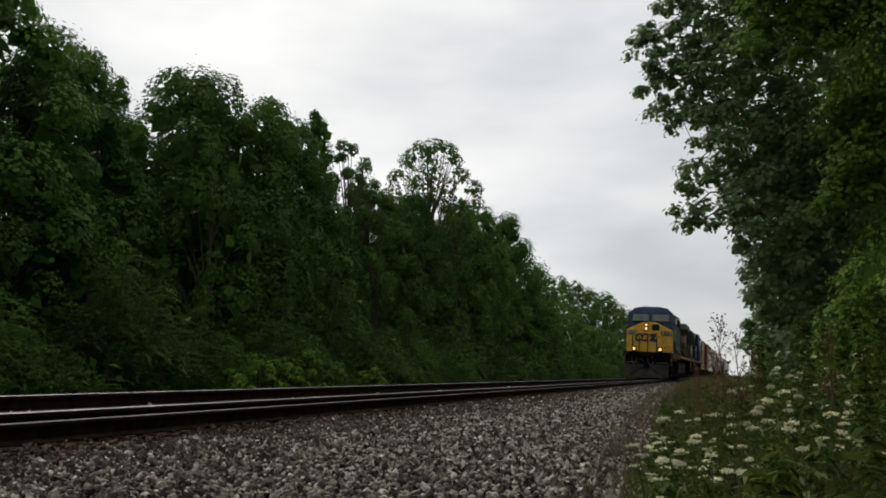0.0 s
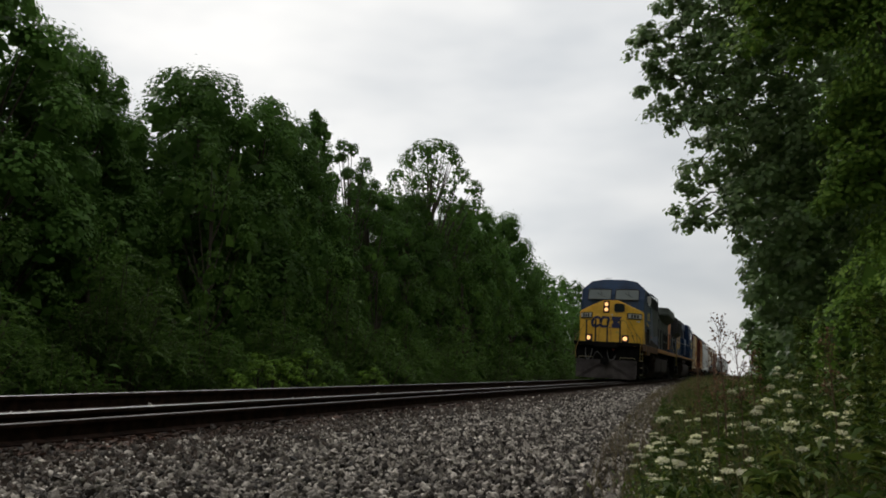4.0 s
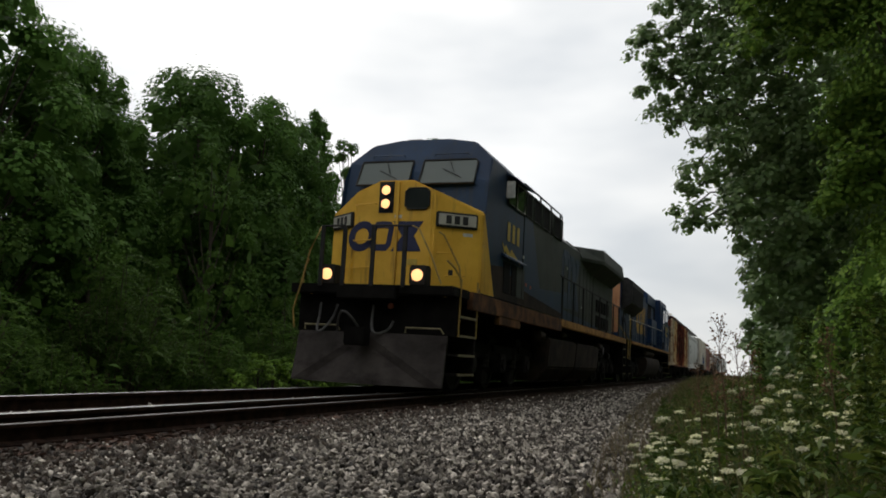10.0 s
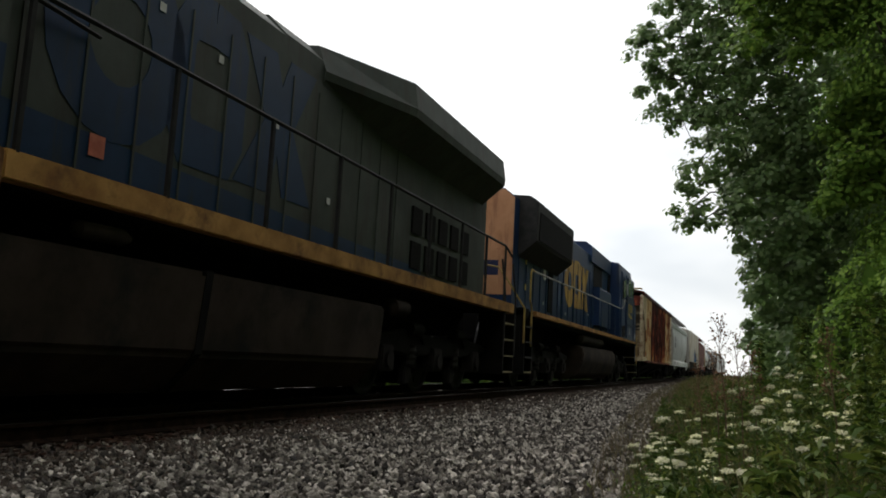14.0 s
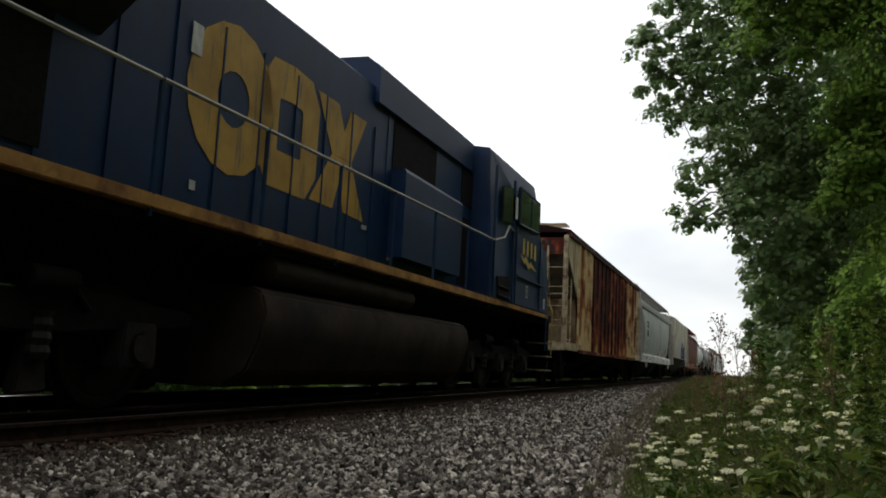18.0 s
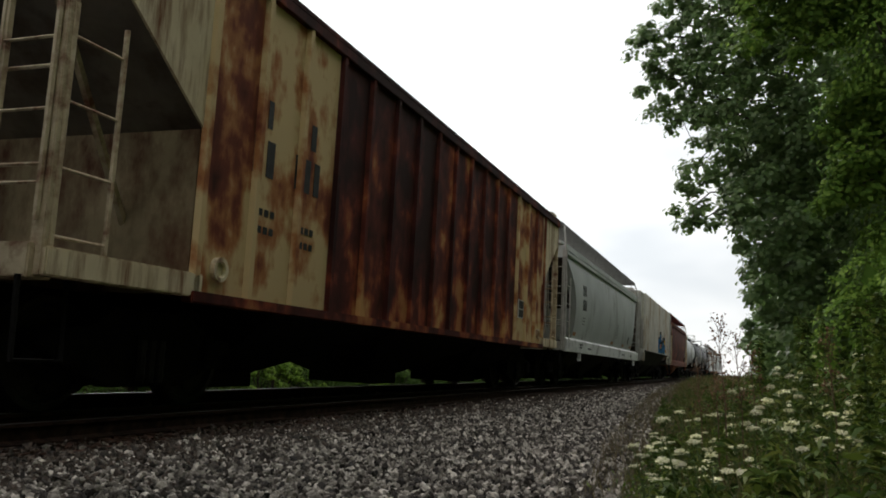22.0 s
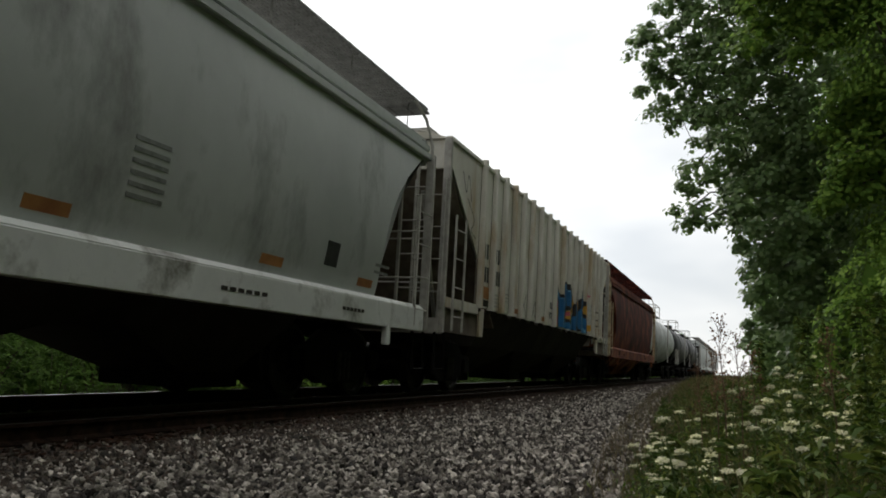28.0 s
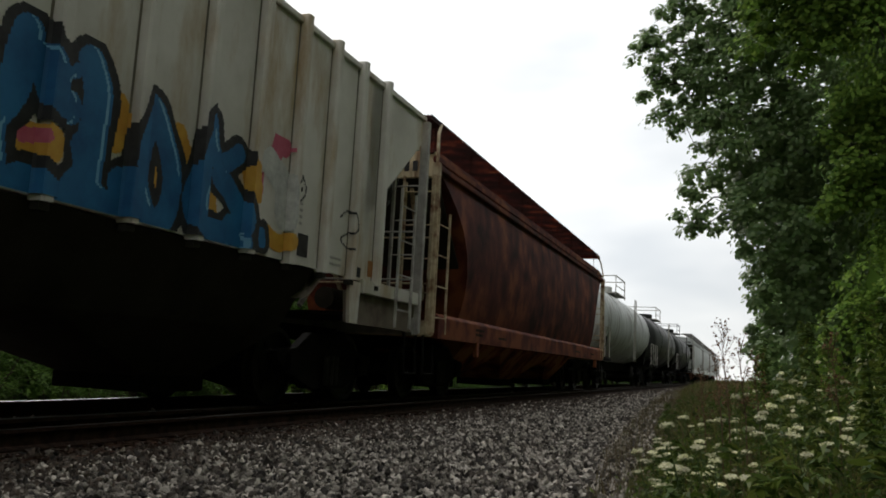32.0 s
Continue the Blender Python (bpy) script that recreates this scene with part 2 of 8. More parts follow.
def leaves(name, place, normal, size, rng, material, parent=None, wide=0.42, hexa=False, toward=None):
    """Many single leaves in one mesh: place and normal are n x 3, size n long; toward sets the way they point."""
    n = len(place)
    nn = normal / np.maximum(np.linalg.norm(normal, axis=1, keepdims=True), 1e-6)
    r = rng.normal(size=(n, 3)) if toward is None else toward
    a = r - nn * np.sum(r * nn, axis=1, keepdims=True)
    a /= np.maximum(np.linalg.norm(a, axis=1, keepdims=True), 1e-6)
    b = np.cross(nn, a)
    s = size[:, None]
    fold = nn * s * 0.12
    if hexa:
        ring = [-a * s * 0.5, -a * s * 0.18 + b * s * wide + fold, a * s * 0.15 + b * s * wide * 0.8 + fold, a * s * 0.55,
                a * s * 0.15 - b * s * wide * 0.8 + fold, -a * s * 0.18 - b * s * wide + fold]
    else:
        ring = [-a * s * 0.5, b * s * wide + fold, a * s * 0.5, -b * s * wide + fold]
    k = len(ring)
    v = np.stack([place + q for q in ring], axis=1).reshape(-1, 3)
    me = bpy.data.meshes.new(name)
    me.vertices.add(n * k)
    me.vertices.foreach_set("co", v.astype(np.float32).ravel())
    me.loops.add(n * k)
    me.loops.foreach_set("vertex_index", np.arange(n * k, dtype=np.int32))
    me.polygons.add(n)
    me.polygons.foreach_set("loop_start", np.arange(0, n * k, k, dtype=np.int32))
    me.update(calc_edges=True)
    me.materials.append(material)
    ob = new(name, me)
    if parent:
        ob.parent = parent
    return ob


# ---- ground, ballast and track ----
CANT = 3.0
PROFILE = [(-900, 2.0), (-60, 1.2), (-16, 0.2), (-9, -0.55), (-5.0, -0.85), (-2.9, -0.62), (-1.9, -0.2), (-0.8, -0.20), (0.8, -0.28), (1.3, -0.29), (1.45, -0.30),
           (2.6, -0.30), (4.4, -0.36), (5.2, -0.42), (6.4, -0.40), (8.0, -0.2), (12.0, 0.25), (60, 1.0), (900, 2.0)]


def ground_z(x):
    return float(np.interp(x, [p[0] for p in PROFILE], [p[1] for p in PROFILE]))


def ground():
    g = Geo()
    xs = [p[0] for p in PROFILE] + [-30, -12, -7, -4, 3.5, 7, 10, 20]
    xs = sorted(xs)
    ys = [-900, -300, -100, -40] + [-20 + 4 * i for i in range(46)] + [200, 300, 500, 900]
    for y in ys:
        for x in xs:
            g.v.append((x, y, ground_z(x) - 0.03 + 0.08 * noise.noise((x * 0.4, y * 0.3, 0)) * (abs(x - 1.5) > 4.5)))
    k = len(xs)
    g.f = [(j * k + i, j * k + i + 1, (j + 1) * k + i + 1, (j + 1) * k + i) for j in range(len(ys) - 1) for i in range(k - 1)]
    tagged(part("ground", g, SOIL, smooth=True), "dark soil with leaf litter and low weeds", "ground", kind="structure")


def verge_x(y):
    """Where the weeds begin beside the stones."""
    return float(np.interp(y, [0, 4, 8, 15, 30, 60, 200], [5.7, 5.40, 5.05, 4.5, 3.6, 2.8, 2.5]))


def stone_shape(rng, size):
    """A broken stone: a squashed, chipped ball of 20 faces."""
    t = (1 + 5 ** 0.5) / 2
    v = np.array([(-1, t, 0), (1, t, 0), (-1, -t, 0), (1, -t, 0), (0, -1, t), (0, 1, t), (0, -1, -t), (0, 1, -t), (t, 0, -1), (t, 0, 1), (-t, 0, -1), (-t, 0, 1)]) / 1.9
    f = [(0, 11, 5), (0, 5, 1), (0, 1, 7), (0, 7, 10), (0, 10, 11), (1, 5, 9), (5, 11, 4), (11, 10, 2), (10, 7, 6), (7, 1, 8),
         (3, 9, 4), (3, 4, 2), (3, 2, 6), (3, 6, 8), (3, 8, 9), (4, 9, 5), (2, 4, 11), (6, 2, 10), (8, 6, 7), (9, 8, 1)]
    v = v * rng.uniform(0.68, 1.28, size=(12, 1)) * np.array([rng.uniform(0.8, 1.25), rng.uniform(0.75, 1.1), rng.uniform(0.5, 0.85)])
    return v * size * 0.5, f


def turned_by(v, rng):
    e = Euler(rng.uniform(-3.1, 3.1, size=3)).to_matrix()
    return v @ np.array(e).T


def chip_shape(rng):
    """A small stone: an uneven six-cornered chip."""
    v = np.array([(1, 0, 0), (-1, 0, 0), (0, 1, 0), (0, -1, 0), (0, 0, 1), (0, 0, -1)], float) + rng.normal(size=(6, 3)) * 0.22
    f = [(0, 2, 4), (2, 1, 4), (1, 3, 4), (3, 0, 4), (2, 0, 5), (1, 2, 5), (3, 1, 5), (0, 3, 5)]
    return v * np.array([0.62, 0.5, 0.42]), f


def ballast():
    rng = np.random.default_rng(5)
    g = Geo()
    xs = [-2.9, -1.9, -0.8, 0.8, 1.45, 2.6, 3.6, 4.4, 5.2, 6.0]
    ys = [-60 + 2 * i for i in range(140)] + [240, 320, 500]
    for y in ys:
        for x in xs:
            xx = min(x, verge_x(y) + 0.5)
            g.v.append((xx, y, ground_z(xx) + 0.012 + 0.03 * noise.noise((x, y * 0.8, 3))))
    k = len(xs)
    g.f = [(j * k + i, j * k + i + 1, (j + 1) * k + i + 1, (j + 1) * k + i) for j in range(len(ys) - 1) for i in range(k - 1)]
    bed = tagged(part("ballast", g, GRAVEL_BED, smooth=True), "bed of broken grey limestone ballast", "ballast", kind="structure")
    full = [stone_shape(rng, 1.0) for _ in range(24)]
    chips = [chip_shape(rng) for _ in range(24)]
    v_all, f_all, k = [], [], 0
    near, dirty, pale = [], [], []

    def scatter(x0, x1, y0, y1, per_m2, low, high, shapes):
        nonlocal k
        for _ in range(int((x1 - x0) * (y1 - y0) * per_m2)):
            x, y = rng.uniform(x0, x1), rng.uniform(y0, y1)
            if x > verge_x(y) + rng.uniform(-0.3, 0.5):
                continue
            s = rng.uniform(low, high) * (1.4 if rng.random() < 0.08 else 1)
            z = ground_z(x) + 0.012 + s * 0.12 + rng.uniform(0, 0.03)
            if 2.4 < y < 4.2 and 2.4 < x < 5.0 and s > 0.042 and len(near) < 300 and rng.random() < 0.3:
                near.append((x, y, z, s))
                continue
            # closer to the track more stones get the dark tone with painted shade
            if rng.random() < 0.8 - 0.55 * max(0.0, x - 1.8 - 0.5 * noise.noise((x * 2, y * 1.2, 9))):
                dirty.append((x, y, z, s))
                continue
            v, f = shapes[rng.integers(24)]
            v = turned_by(v * s, rng) + (x, y, z)
            v_all.append(v)
            f_all.extend((a + k, b + k, c + k) for a, b, c in f)
            k += len(v)

    def heap(x0, x1, y0, y1, per_m2):
        """Dirty stones lying high against the far rail."""
        for _ in range(int((x1 - x0) * (y1 - y0) * per_m2)):
            x, y = rng.uniform(x0, x1), rng.uniform(y0, y1)
            (dirty if rng.random() < 0.5 else pale).append((x, y, -0.165 + 0.06 * noise.noise((x * 2, y * 0.9, 5)) + rng.uniform(0, 0.025), rng.uniform(0.045, 0.08)))

    scatter(1.8, 5.9, 2.0, 4.6, 1250, 0.024, 0.052, full)
    scatter(1.8, 5.6, 4.6, 9.0, 1000, 0.026, 0.056, chips)
    scatter(1.25, 1.82, 2.0, 16.0, 170, 0.024, 0.06, chips)
    scatter(1.7, 5.2, 9.0, 16.0, 480, 0.032, 0.06, chips)
    scatter(1.4, 4.7, 16.0, 30.0, 170, 0.045, 0.075, chips)
    scatter(1.30, 4.0, 30.0, 60.0, 60, 0.06, 0.10, chips)
    scatter(1.5, 5.9, -7.0, 2.0, 170, 0.026, 0.056, chips)
    scatter(-0.65, 0.65, 4.0, 26.0, 200, 0.04, 0.07, chips)
    scatter(0.85, 1.3, 1.5, 20.0, 40, 0.03, 0.05, chips)
    heap(-0.67, -0.15, 4.0, 34.0, 90)
    scatter(-2.4, -0.85, 4.0, 20.0, 80, 0.05, 0.08, chips)
    for x, y, z, size in pale:
        v, f = chips[rng.integers(24)]
        v_all.append(turned_by(v * size, rng) + (x, y, z))
        f_all.extend((a + k, b + k, c + k) for a, b, c in f)
        k += len(v)
    me = bpy.data.meshes.new("loose_stones")
    me.from_pydata(np.concatenate(v_all).tolist(), [], f_all)
    me.materials.append(STONE)
    ob = new("loose_stones", me)
    ob.parent = bed
    tagged(ob, "loose sharp-edged grey ballast stones", kind="stuff")
    # a strip of oily dirt with splinters of old ties along the tie ends
    g = Geo()
    ys = [-9.0 + 0.14 * i for i in range(300)]
    cols = (1.2, 1.29, 1.38, 1.49, 1.6, 1.74, 1.9)
    for y in ys:
        for i, x in enumerate(cols):
            lump = 0.035 * noise.noise((x * 7, y * 5, 1)) + 0.03 * noise.noise((x * 2, y * 1.5, 7))
            g.v.append((x + 0.05 * noise.noise((y * 3, 2, x)), y, ground_z(x) + (0.012 + lump + 0.012 if i < 6 else -0.05)))
    k = len(cols)
    g.f = [(j * k + i, j * k + i + 1, (j + 1) * k + i + 1, (j + 1) * k + i) for j in range(len(ys) - 1) for i in range(k - 1)]
    part("dirt_strip", g, OILY_DIRT, bed, "oily brown dirt along the tie ends", smooth=True)
    g = Geo()
    for _ in range(340):
        x, y = rng.uniform(1.24, 1.9), 1.8 + 15 * rng.random() ** 1.4
        s, a = rng.uniform(0.05, 0.2), rng.uniform(0.6, 2.5)
        h = Vector((math.cos(a), math.sin(a), rng.uniform(-0.15, 0.15))) * s * 0.5
        w = Vector((-math.sin(a), math.cos(a), 0)) * s * 0.12
        c = Vector((x, y, ground_z(x) + 0.03 + rng.uniform(0, 0.02)))
        up = Vector((0, 0, rng.uniform(0.008, 0.02)))
        g.loft([[c - h - w, c - h + w * 0.4, c - h + w * 0.4 + up * 0.5, c - h - w + up], [c + h - w * 0.6, c + h + w, c + h + w + up, c + h - w * 0.3 + up * 0.6]])
    tagged(part("splinters", g, TIE, bed, "brown splinters of old ties"), kind="stuff")
    gd = Geo()
    for x, y, z, s in dirty:
        v, f = chips[rng.integers(24)]
        gd.add((turned_by(v * s, rng) + (x, y, z)).tolist(), f)
    me = bpy.data.meshes.new("oily_stones")
    me.from_pydata(gd.v, [], gd.f)
    me.materials.append(STONE_DIRT_SHADE)
    ob = new("oily_stones", me)
    ob.parent = bed
    tagged(ob, "stones darkened near the track, dirt with train shade painted in", kind="stuff")
    meshes = []
    for v, f in full:
        m2 = bpy.data.meshes.new("stone")
        m2.from_pydata(v.tolist(), [], f)
        m2.materials.append(STONE)
        meshes.append(m2)
    for x, y, z, s in near:
        o = new("stone", meshes[rng.integers(24)])
        o.parent = bed
        o.location, o.scale, o.rotation_euler = (x, y, z), (s, s, s), rng.uniform(-3.1, 3.1, size=3)


def track():
    tilt = pose(0, 0, 0, 0, CANT, 0)
    top = thing("railway_track", "single canted track of worn steel rails on dark wooden ties", "railway track", kind="structure")
    top.matrix_basis = tilt
    head = [(-0.036, 0.0), (-0.036, -0.03), (-0.011, -0.045), (-0.009, -0.14), (-0.07, -0.165), (-0.07, -0.178),
            (0.07, -0.178), (0.07, -0.165), (0.009, -0.14), (0.011, -0.045), (0.036, -0.03), (0.036, -0.003), (0.03, 0.0)]
    for x in (-0.755, 0.755):
        g = Geo()
        ys = [-120, -40, 0, 60, 130, 230, 420]
        g.loft([[(x + px, y, pz - 0.004) for px, pz in head] for y in ys])
        r = part("rail", g, RAIL_SIDE, top, "rusty steel rail with a polished running surface")
        g = Geo()
        g.loft([[(x + px, y, pz) for px, pz in ((-0.035, -0.0035), (-0.028, 0.0), (0.026, 0.0), (0.0345, -0.0035))] for y in ys], caps=False)
        part("running_surface", g, RAIL_TOP, r, "worn bright band on the rail head")
    g = Geo()
    g.box(-1.28, 1.28, -0.115, 0.115, -0.36, -0.182)
    me = mesh_of("tie", g, TIE, 0.012)
    gp = Geo()
    gp.box(-0.09, 0.09, -0.1, 0.1, -0.1825, -0.172)
    plate = mesh_of("tie_plate", gp, RAIL_SIDE)
    gs = Geo()
    gs.box(-0.012, 0.012, -0.012, 0.012, -0.172, -0.15).box(-0.022, 0.016, -0.018, 0.018, -0.156, -0.146)
    spike = mesh_of("spike", gs, RAIL_SIDE)
    rng = random.Random(4)
    for i in range(190):
        y = -6 + i * 0.52 + rng.uniform(-0.03, 0.03)
        o = new("tie", me)
        o.parent = top
        o.matrix_basis = pose(rng.uniform(-0.05, 0.06), y, rng.uniform(-0.012, 0.0), 0, 0, rng.uniform(-1.2, 1.2))
        if i < 60:
            p = new("tie_plate", plate)
            p.parent = o
            p.location = (0.755, 0, 0.0)
            for dx in (-0.075, 0.075):
                q = new("spike", spike)
                q.parent = o
                q.location = (0.755 + dx, 0.05 if dx < 0 else -0.05, 0)
    g = Geo()
    for i in range(120):
        y = 93 + i * 0.9
        g.box(-1.28, 1.28, y, y + 0.23, -0.36, -0.184)
    tagged(part("far_ties", g, TIE, top), kind="stuff")
    # a spare rail laid on the tie ends
    spare = thing("spare_rail", "rusty spare steel rail lying on the tie ends", "rail")
    spare.matrix_basis = tilt
    g = Geo()
    g.loft([[(1.13 + 0.012 * math.sin(y * 0.3) + px * 0.95, y, pz * 0.84 - 0.0325) for px, pz in head] for y in [-30 + 4 * i for i in range(31)]])
    part("rail_body", g, RAIL_SIDE, spare)
    g = Geo()
    g.loft([[(1.13 + 0.012 * math.sin(y * 0.3) + px, y, pz - 0.0325) for px, pz in ((-0.012, 0.0015), (-0.008, 0.003), (0.024, 0.003), (0.034, -0.003))] for y in [-30 + 4 * i for i in range(31)]], caps=False)
    part("head_surface", g, RAIL_DULL, spare, "dull scraped band along the head")


ground()
ballast()
track()


# ---- trees and plants ----
def tree_model(name, label, seed, height, spread, lobes, per_lobe, leaf, material, base=0.16, shape="round", lump=0.3, core=14, category="tree"):
    """A tapered trunk with limbs; each limb carries a rounded lobe of leaves. Stands at the origin."""
    rng = np.random.default_rng(seed)
    top = thing(name, label, category)
    g = Geo()
    bend = rng.normal(size=2) * 0.03 * height
    spine = [Vector((bend[0] * t * t, bend[1] * t * t, height * 0.9 * t - 0.3)) for t in (0, 0.2, 0.4, 0.6, 0.8, 1.0)]
    r0 = 0.014 * height + 0.03
    g.tube(spine, [r0 * 1.3, r0, r0 * 0.82, r0 * 0.6, r0 * 0.4, r0 * 0.15], 7)
    part("trunk", g, BARK, top, smooth=True)
    g = Geo()
    place, normal, size, inner = [], [], [], []
    for i in range(lobes):
        h = (i + rng.random()) / lobes
        if shape == "spire":
            wide = spread * (0.12 + 0.88 * (1 - h) ** 0.8)
            r = spread * lump * (1.25 - 0.8 * h)
        else:
            wide = spread * max(0.18, math.sin(math.pi * (0.14 + 0.80 * h))) ** 0.7
            r = spread * lump * rng.uniform(0.7, 1.25) * (1.12 - 0.3 * h)
        a = i * 2.39996 + rng.uniform(-0.5, 0.5)
        reach = max(0.05, wide - 0.75 * r) * (rng.uniform(0.84, 1.04) if i % 4 else rng.uniform(0.25, 0.65))
        out = np.array([math.cos(a), math.sin(a), 0.9 * (h - 0.35)])
        out /= np.linalg.norm(out)
        c = np.array([out[0] * reach + bend[0] * h, out[1] * reach + bend[1] * h, height * (base + (1 - base) * h) - r * (0.2 + 0.7 * h)])
        k = min(4, max(1, int((base + (1 - base) * h) * 4.4)))
        s = spine[k] * 0.6 + spine[max(0, k - 1)] * 0.4
        mid = s * 0.5 + Vector(c) * 0.5 + Vector((0, 0, -0.04 * height * rng.random()))
        g.tube([s, mid, Vector(c)], [r0 * 0.34, r0 * 0.2, r0 * 0.06], 5)
        n = int(per_lobe * (r / (spread * lump)) ** 1.6) + 4
        u = rng.normal(size=(n, 3))
        u /= np.linalg.norm(u, axis=1, keepdims=True)
        back = u @ out < -0.25
        u[back] -= 2 * (u[back] @ out)[:, None] * out
        u[:, 2] = np.where(u[:, 2] < -0.6, -u[:, 2], u[:, 2])
        # smaller tufts on the lobe, with creases between them
        f = 3.2 + 1.5 * rng.random()
        ph = rng.uniform(0, 6.28, 3)
        tuft = np.sin(u[:, 0] * f + ph[0]) * np.sin(u[:, 1] * f + ph[1]) + np.sin(u[:, 2] * f * 1.2 + ph[2]) * np.sin(u[:, 0] * f * 1.4 + ph[1])
        rad = r * (0.92 + 0.10 * tuft) * np.where(rng.random(n) < 0.86, rng.uniform(0.88, 1.06, size=n), rng.uniform(0.6, 1.3, size=n))
        place.append(c + u * rad[:, None] * np.array([1.12, 1.12, 0.82]))
        normal.append(u * 0.75 + np.array([0, 0, 0.45]) + rng.normal(size=(n, 3)) * 0.17)
        size.append(rng.uniform(0.7, 1.3, size=n) * leaf)
        if core:
            inner.append(c - np.array([0, 0, 0.15 * r]) + rng.normal(size=(core, 3)) * r * 0.3)
    tagged(part("branchwork", g, BARK, top, smooth=True), kind="stuff")
    leaves("crown", np.concatenate(place), np.concatenate(normal), np.concatenate(size), rng, material, top)
    if core:
        q = np.concatenate(inner)
        leaves("inner_foliage", q, rng.normal(size=q.shape), np.full(len(q), spread * lump * 0.6), rng, material, top, wide=0.5)
    return top


def frond_model(name, label, seed, height, heads, spread, material):
    """A sumac-like shrub: thin stems, each with a whorl of arching fronds of paired leaflets."""
    rng = np.random.default_rng(seed)
    top = thing(name, label, "shrub", "shrubs along the line")
    g, gr = Geo(), Geo()
    place, normal, size, along = [], [], [], []
    for i in range(heads):
        a, d = i * 2.4 + rng.uniform(-0.4, 0.4), spread * math.sqrt((i + 0.3) / heads)
        h = height * (1.0 - 0.5 * (d / spread) ** 1.5) * rng.uniform(0.72, 1.02)
        tip = Vector((d * math.cos(a), d * math.sin(a), h))
        g.tube([(tip.x * 0.25, tip.y * 0.25, -0.1), (tip.x * 0.6, tip.y * 0.6, h * 0.5), tip], [0.022, 0.016, 0.008], 5)
        for j in range(13):
            b = j * 2.4 + rng.uniform(-0.3, 0.3)
            lift = rng.uniform(-0.15, 0.75)
            length = rng.uniform(0.45, 0.75)
            start = tip - Vector((0, 0, 0.045 * j))
            ax = np.array([math.cos(b), math.sin(b), 0.0])
            rows = []
            for q in range(11):
                t = q / 10
                p = np.array(start) + ax * length * t + np.array([0, 0, length * (lift * t - 0.75 * t * t)])
                rows.append(p)
                if q > 1:
                    for sd in (-1, 1):
                        side = np.array([-ax[1], ax[0], 0.0]) * sd
                        place.append(p + side * 0.055 + ax * 0.02 + np.array([0, 0, -0.012]))
                        normal.append(np.array([0, 0, 1.0]) - side * 0.25 + rng.normal(size=3) * 0.16)
                        size.append(0.125 * (1.15 - 0.5 * t))
                        along.append(side + ax * 0.5)
            gr.tube(rows[::3], 0.004, 3)
    tagged(part("underwood", g, BARK, top), kind="stuff")
    tagged(part("stalkwork", gr, STEM, top), kind="stuff")
    place, normal, size, along = (np.array(q) for q in (place, normal, size, along))
    leaves("leaflet_mass", place, normal, size, rng, material, top, wide=0.17, toward=along)
    n = 40
    q = rng.normal(size=(n, 3)) * np.array([spread * 0.45, spread * 0.45, height * 0.16]) + np.array([0, 0, height * 0.4])
    leaves("inner_foliage", q, rng.normal(size=q.shape), np.full(n, 0.3), rng, material, top, wide=0.3)
    return top


def stand(model, x, y, height_scale, wide_scale, turn, sink=0.1):
    m = Matrix.Translation((x, y, ground_z(x) - sink)) @ pose(0, 0, 0, 0, 0, turn) @ Matrix.Diagonal((wide_scale, wide_scale, height_scale, 1))
    return copy_thing(model, m)


WOOD = "trees of the wood along the line"
oak = tree_model("broadleaf_tree", "tall dark green broadleaf tree in full leaf", 11, 10.0, 2.9, 44, 430, 0.122, LEAF_FAR, 0.1)
elm = tree_model("broadleaf_tree", "tall rounded broadleaf tree with dense dark crown", 12, 10.0, 3.2, 46, 440, 0.122, LEAF_FAR, 0.06, lump=0.32)
ash = tree_model("broadleaf_tree", "slender pointed tree with dark dense foliage", 13, 10.0, 2.6, 56, 300, 0.09, LEAF_FAR, 0.1, "spire", 0.27)
maple = tree_model("broadleaf_tree", "wide broadleaf tree with lobed mid-green crown", 14, 10.0, 3.3, 44, 440, 0.122, LEAF_FAR, 0.05, lump=0.34)
feathery = tree_model("broadleaf_tree", "thin-crowned tree with feathery twigs", 25, 10.0, 1.7, 30, 230, 0.10, LEAF_FAR, 0.55, lump=0.2, core=3)
airy = tree_model("broadleaf_tree", "open-crowned tree with gaps between its leaf clumps", 15, 10.0, 2.6, 74, 110, 0.115, LEAF_MID, 0.45, lump=0.17, core=3)
sapling = tree_model("young_tree", "young leafy tree at the edge of the wood", 16, 5.0, 1.8, 30, 200, 0.085, LEAF_MID, 0.0, lump=0.3, core=7)
shrub = tree_model("shrub", "leafy green shrub at the foot of the wood", 17, 2.4, 1.3, 20, 120, 0.085, LEAF_BUSH, 0.0, lump=0.34, core=5, category="shrub")
shrub2 = frond_model("frond_shrub", "sumac-like shrub with arching fronds of paired leaflets", 18, 2.3, 13, 1.3, LEAF_BUSH)
shrub3 = frond_model("frond_shrub", "tall sumac-like shrub with whorls of long fronds", 28, 3.4, 15, 1.2, LEAF_BUSH)
lime = tree_model("sapling", "bright yellow-green sapling beside the track", 19, 1.8, 0.62, 17, 90, 0.075, LEAF_LIME, 0.05, lump=0.3, core=2, category="sapling")
far_tree = tree_model("broadleaf_tree", "broadleaf tree farther along the wood", 20, 10.0, 3.1, 40, 110, 0.21, LEAF_FAR, 0.0, lump=0.33, core=7)
deep_tree = tree_model("broadleaf_tree", "coarse broadleaf tree backing the wood and blocking light out of view", 21, 10.0, 3.2, 30, 40, 0.42, LEAF_FAR, 0.0, lump=0.36, core=9)
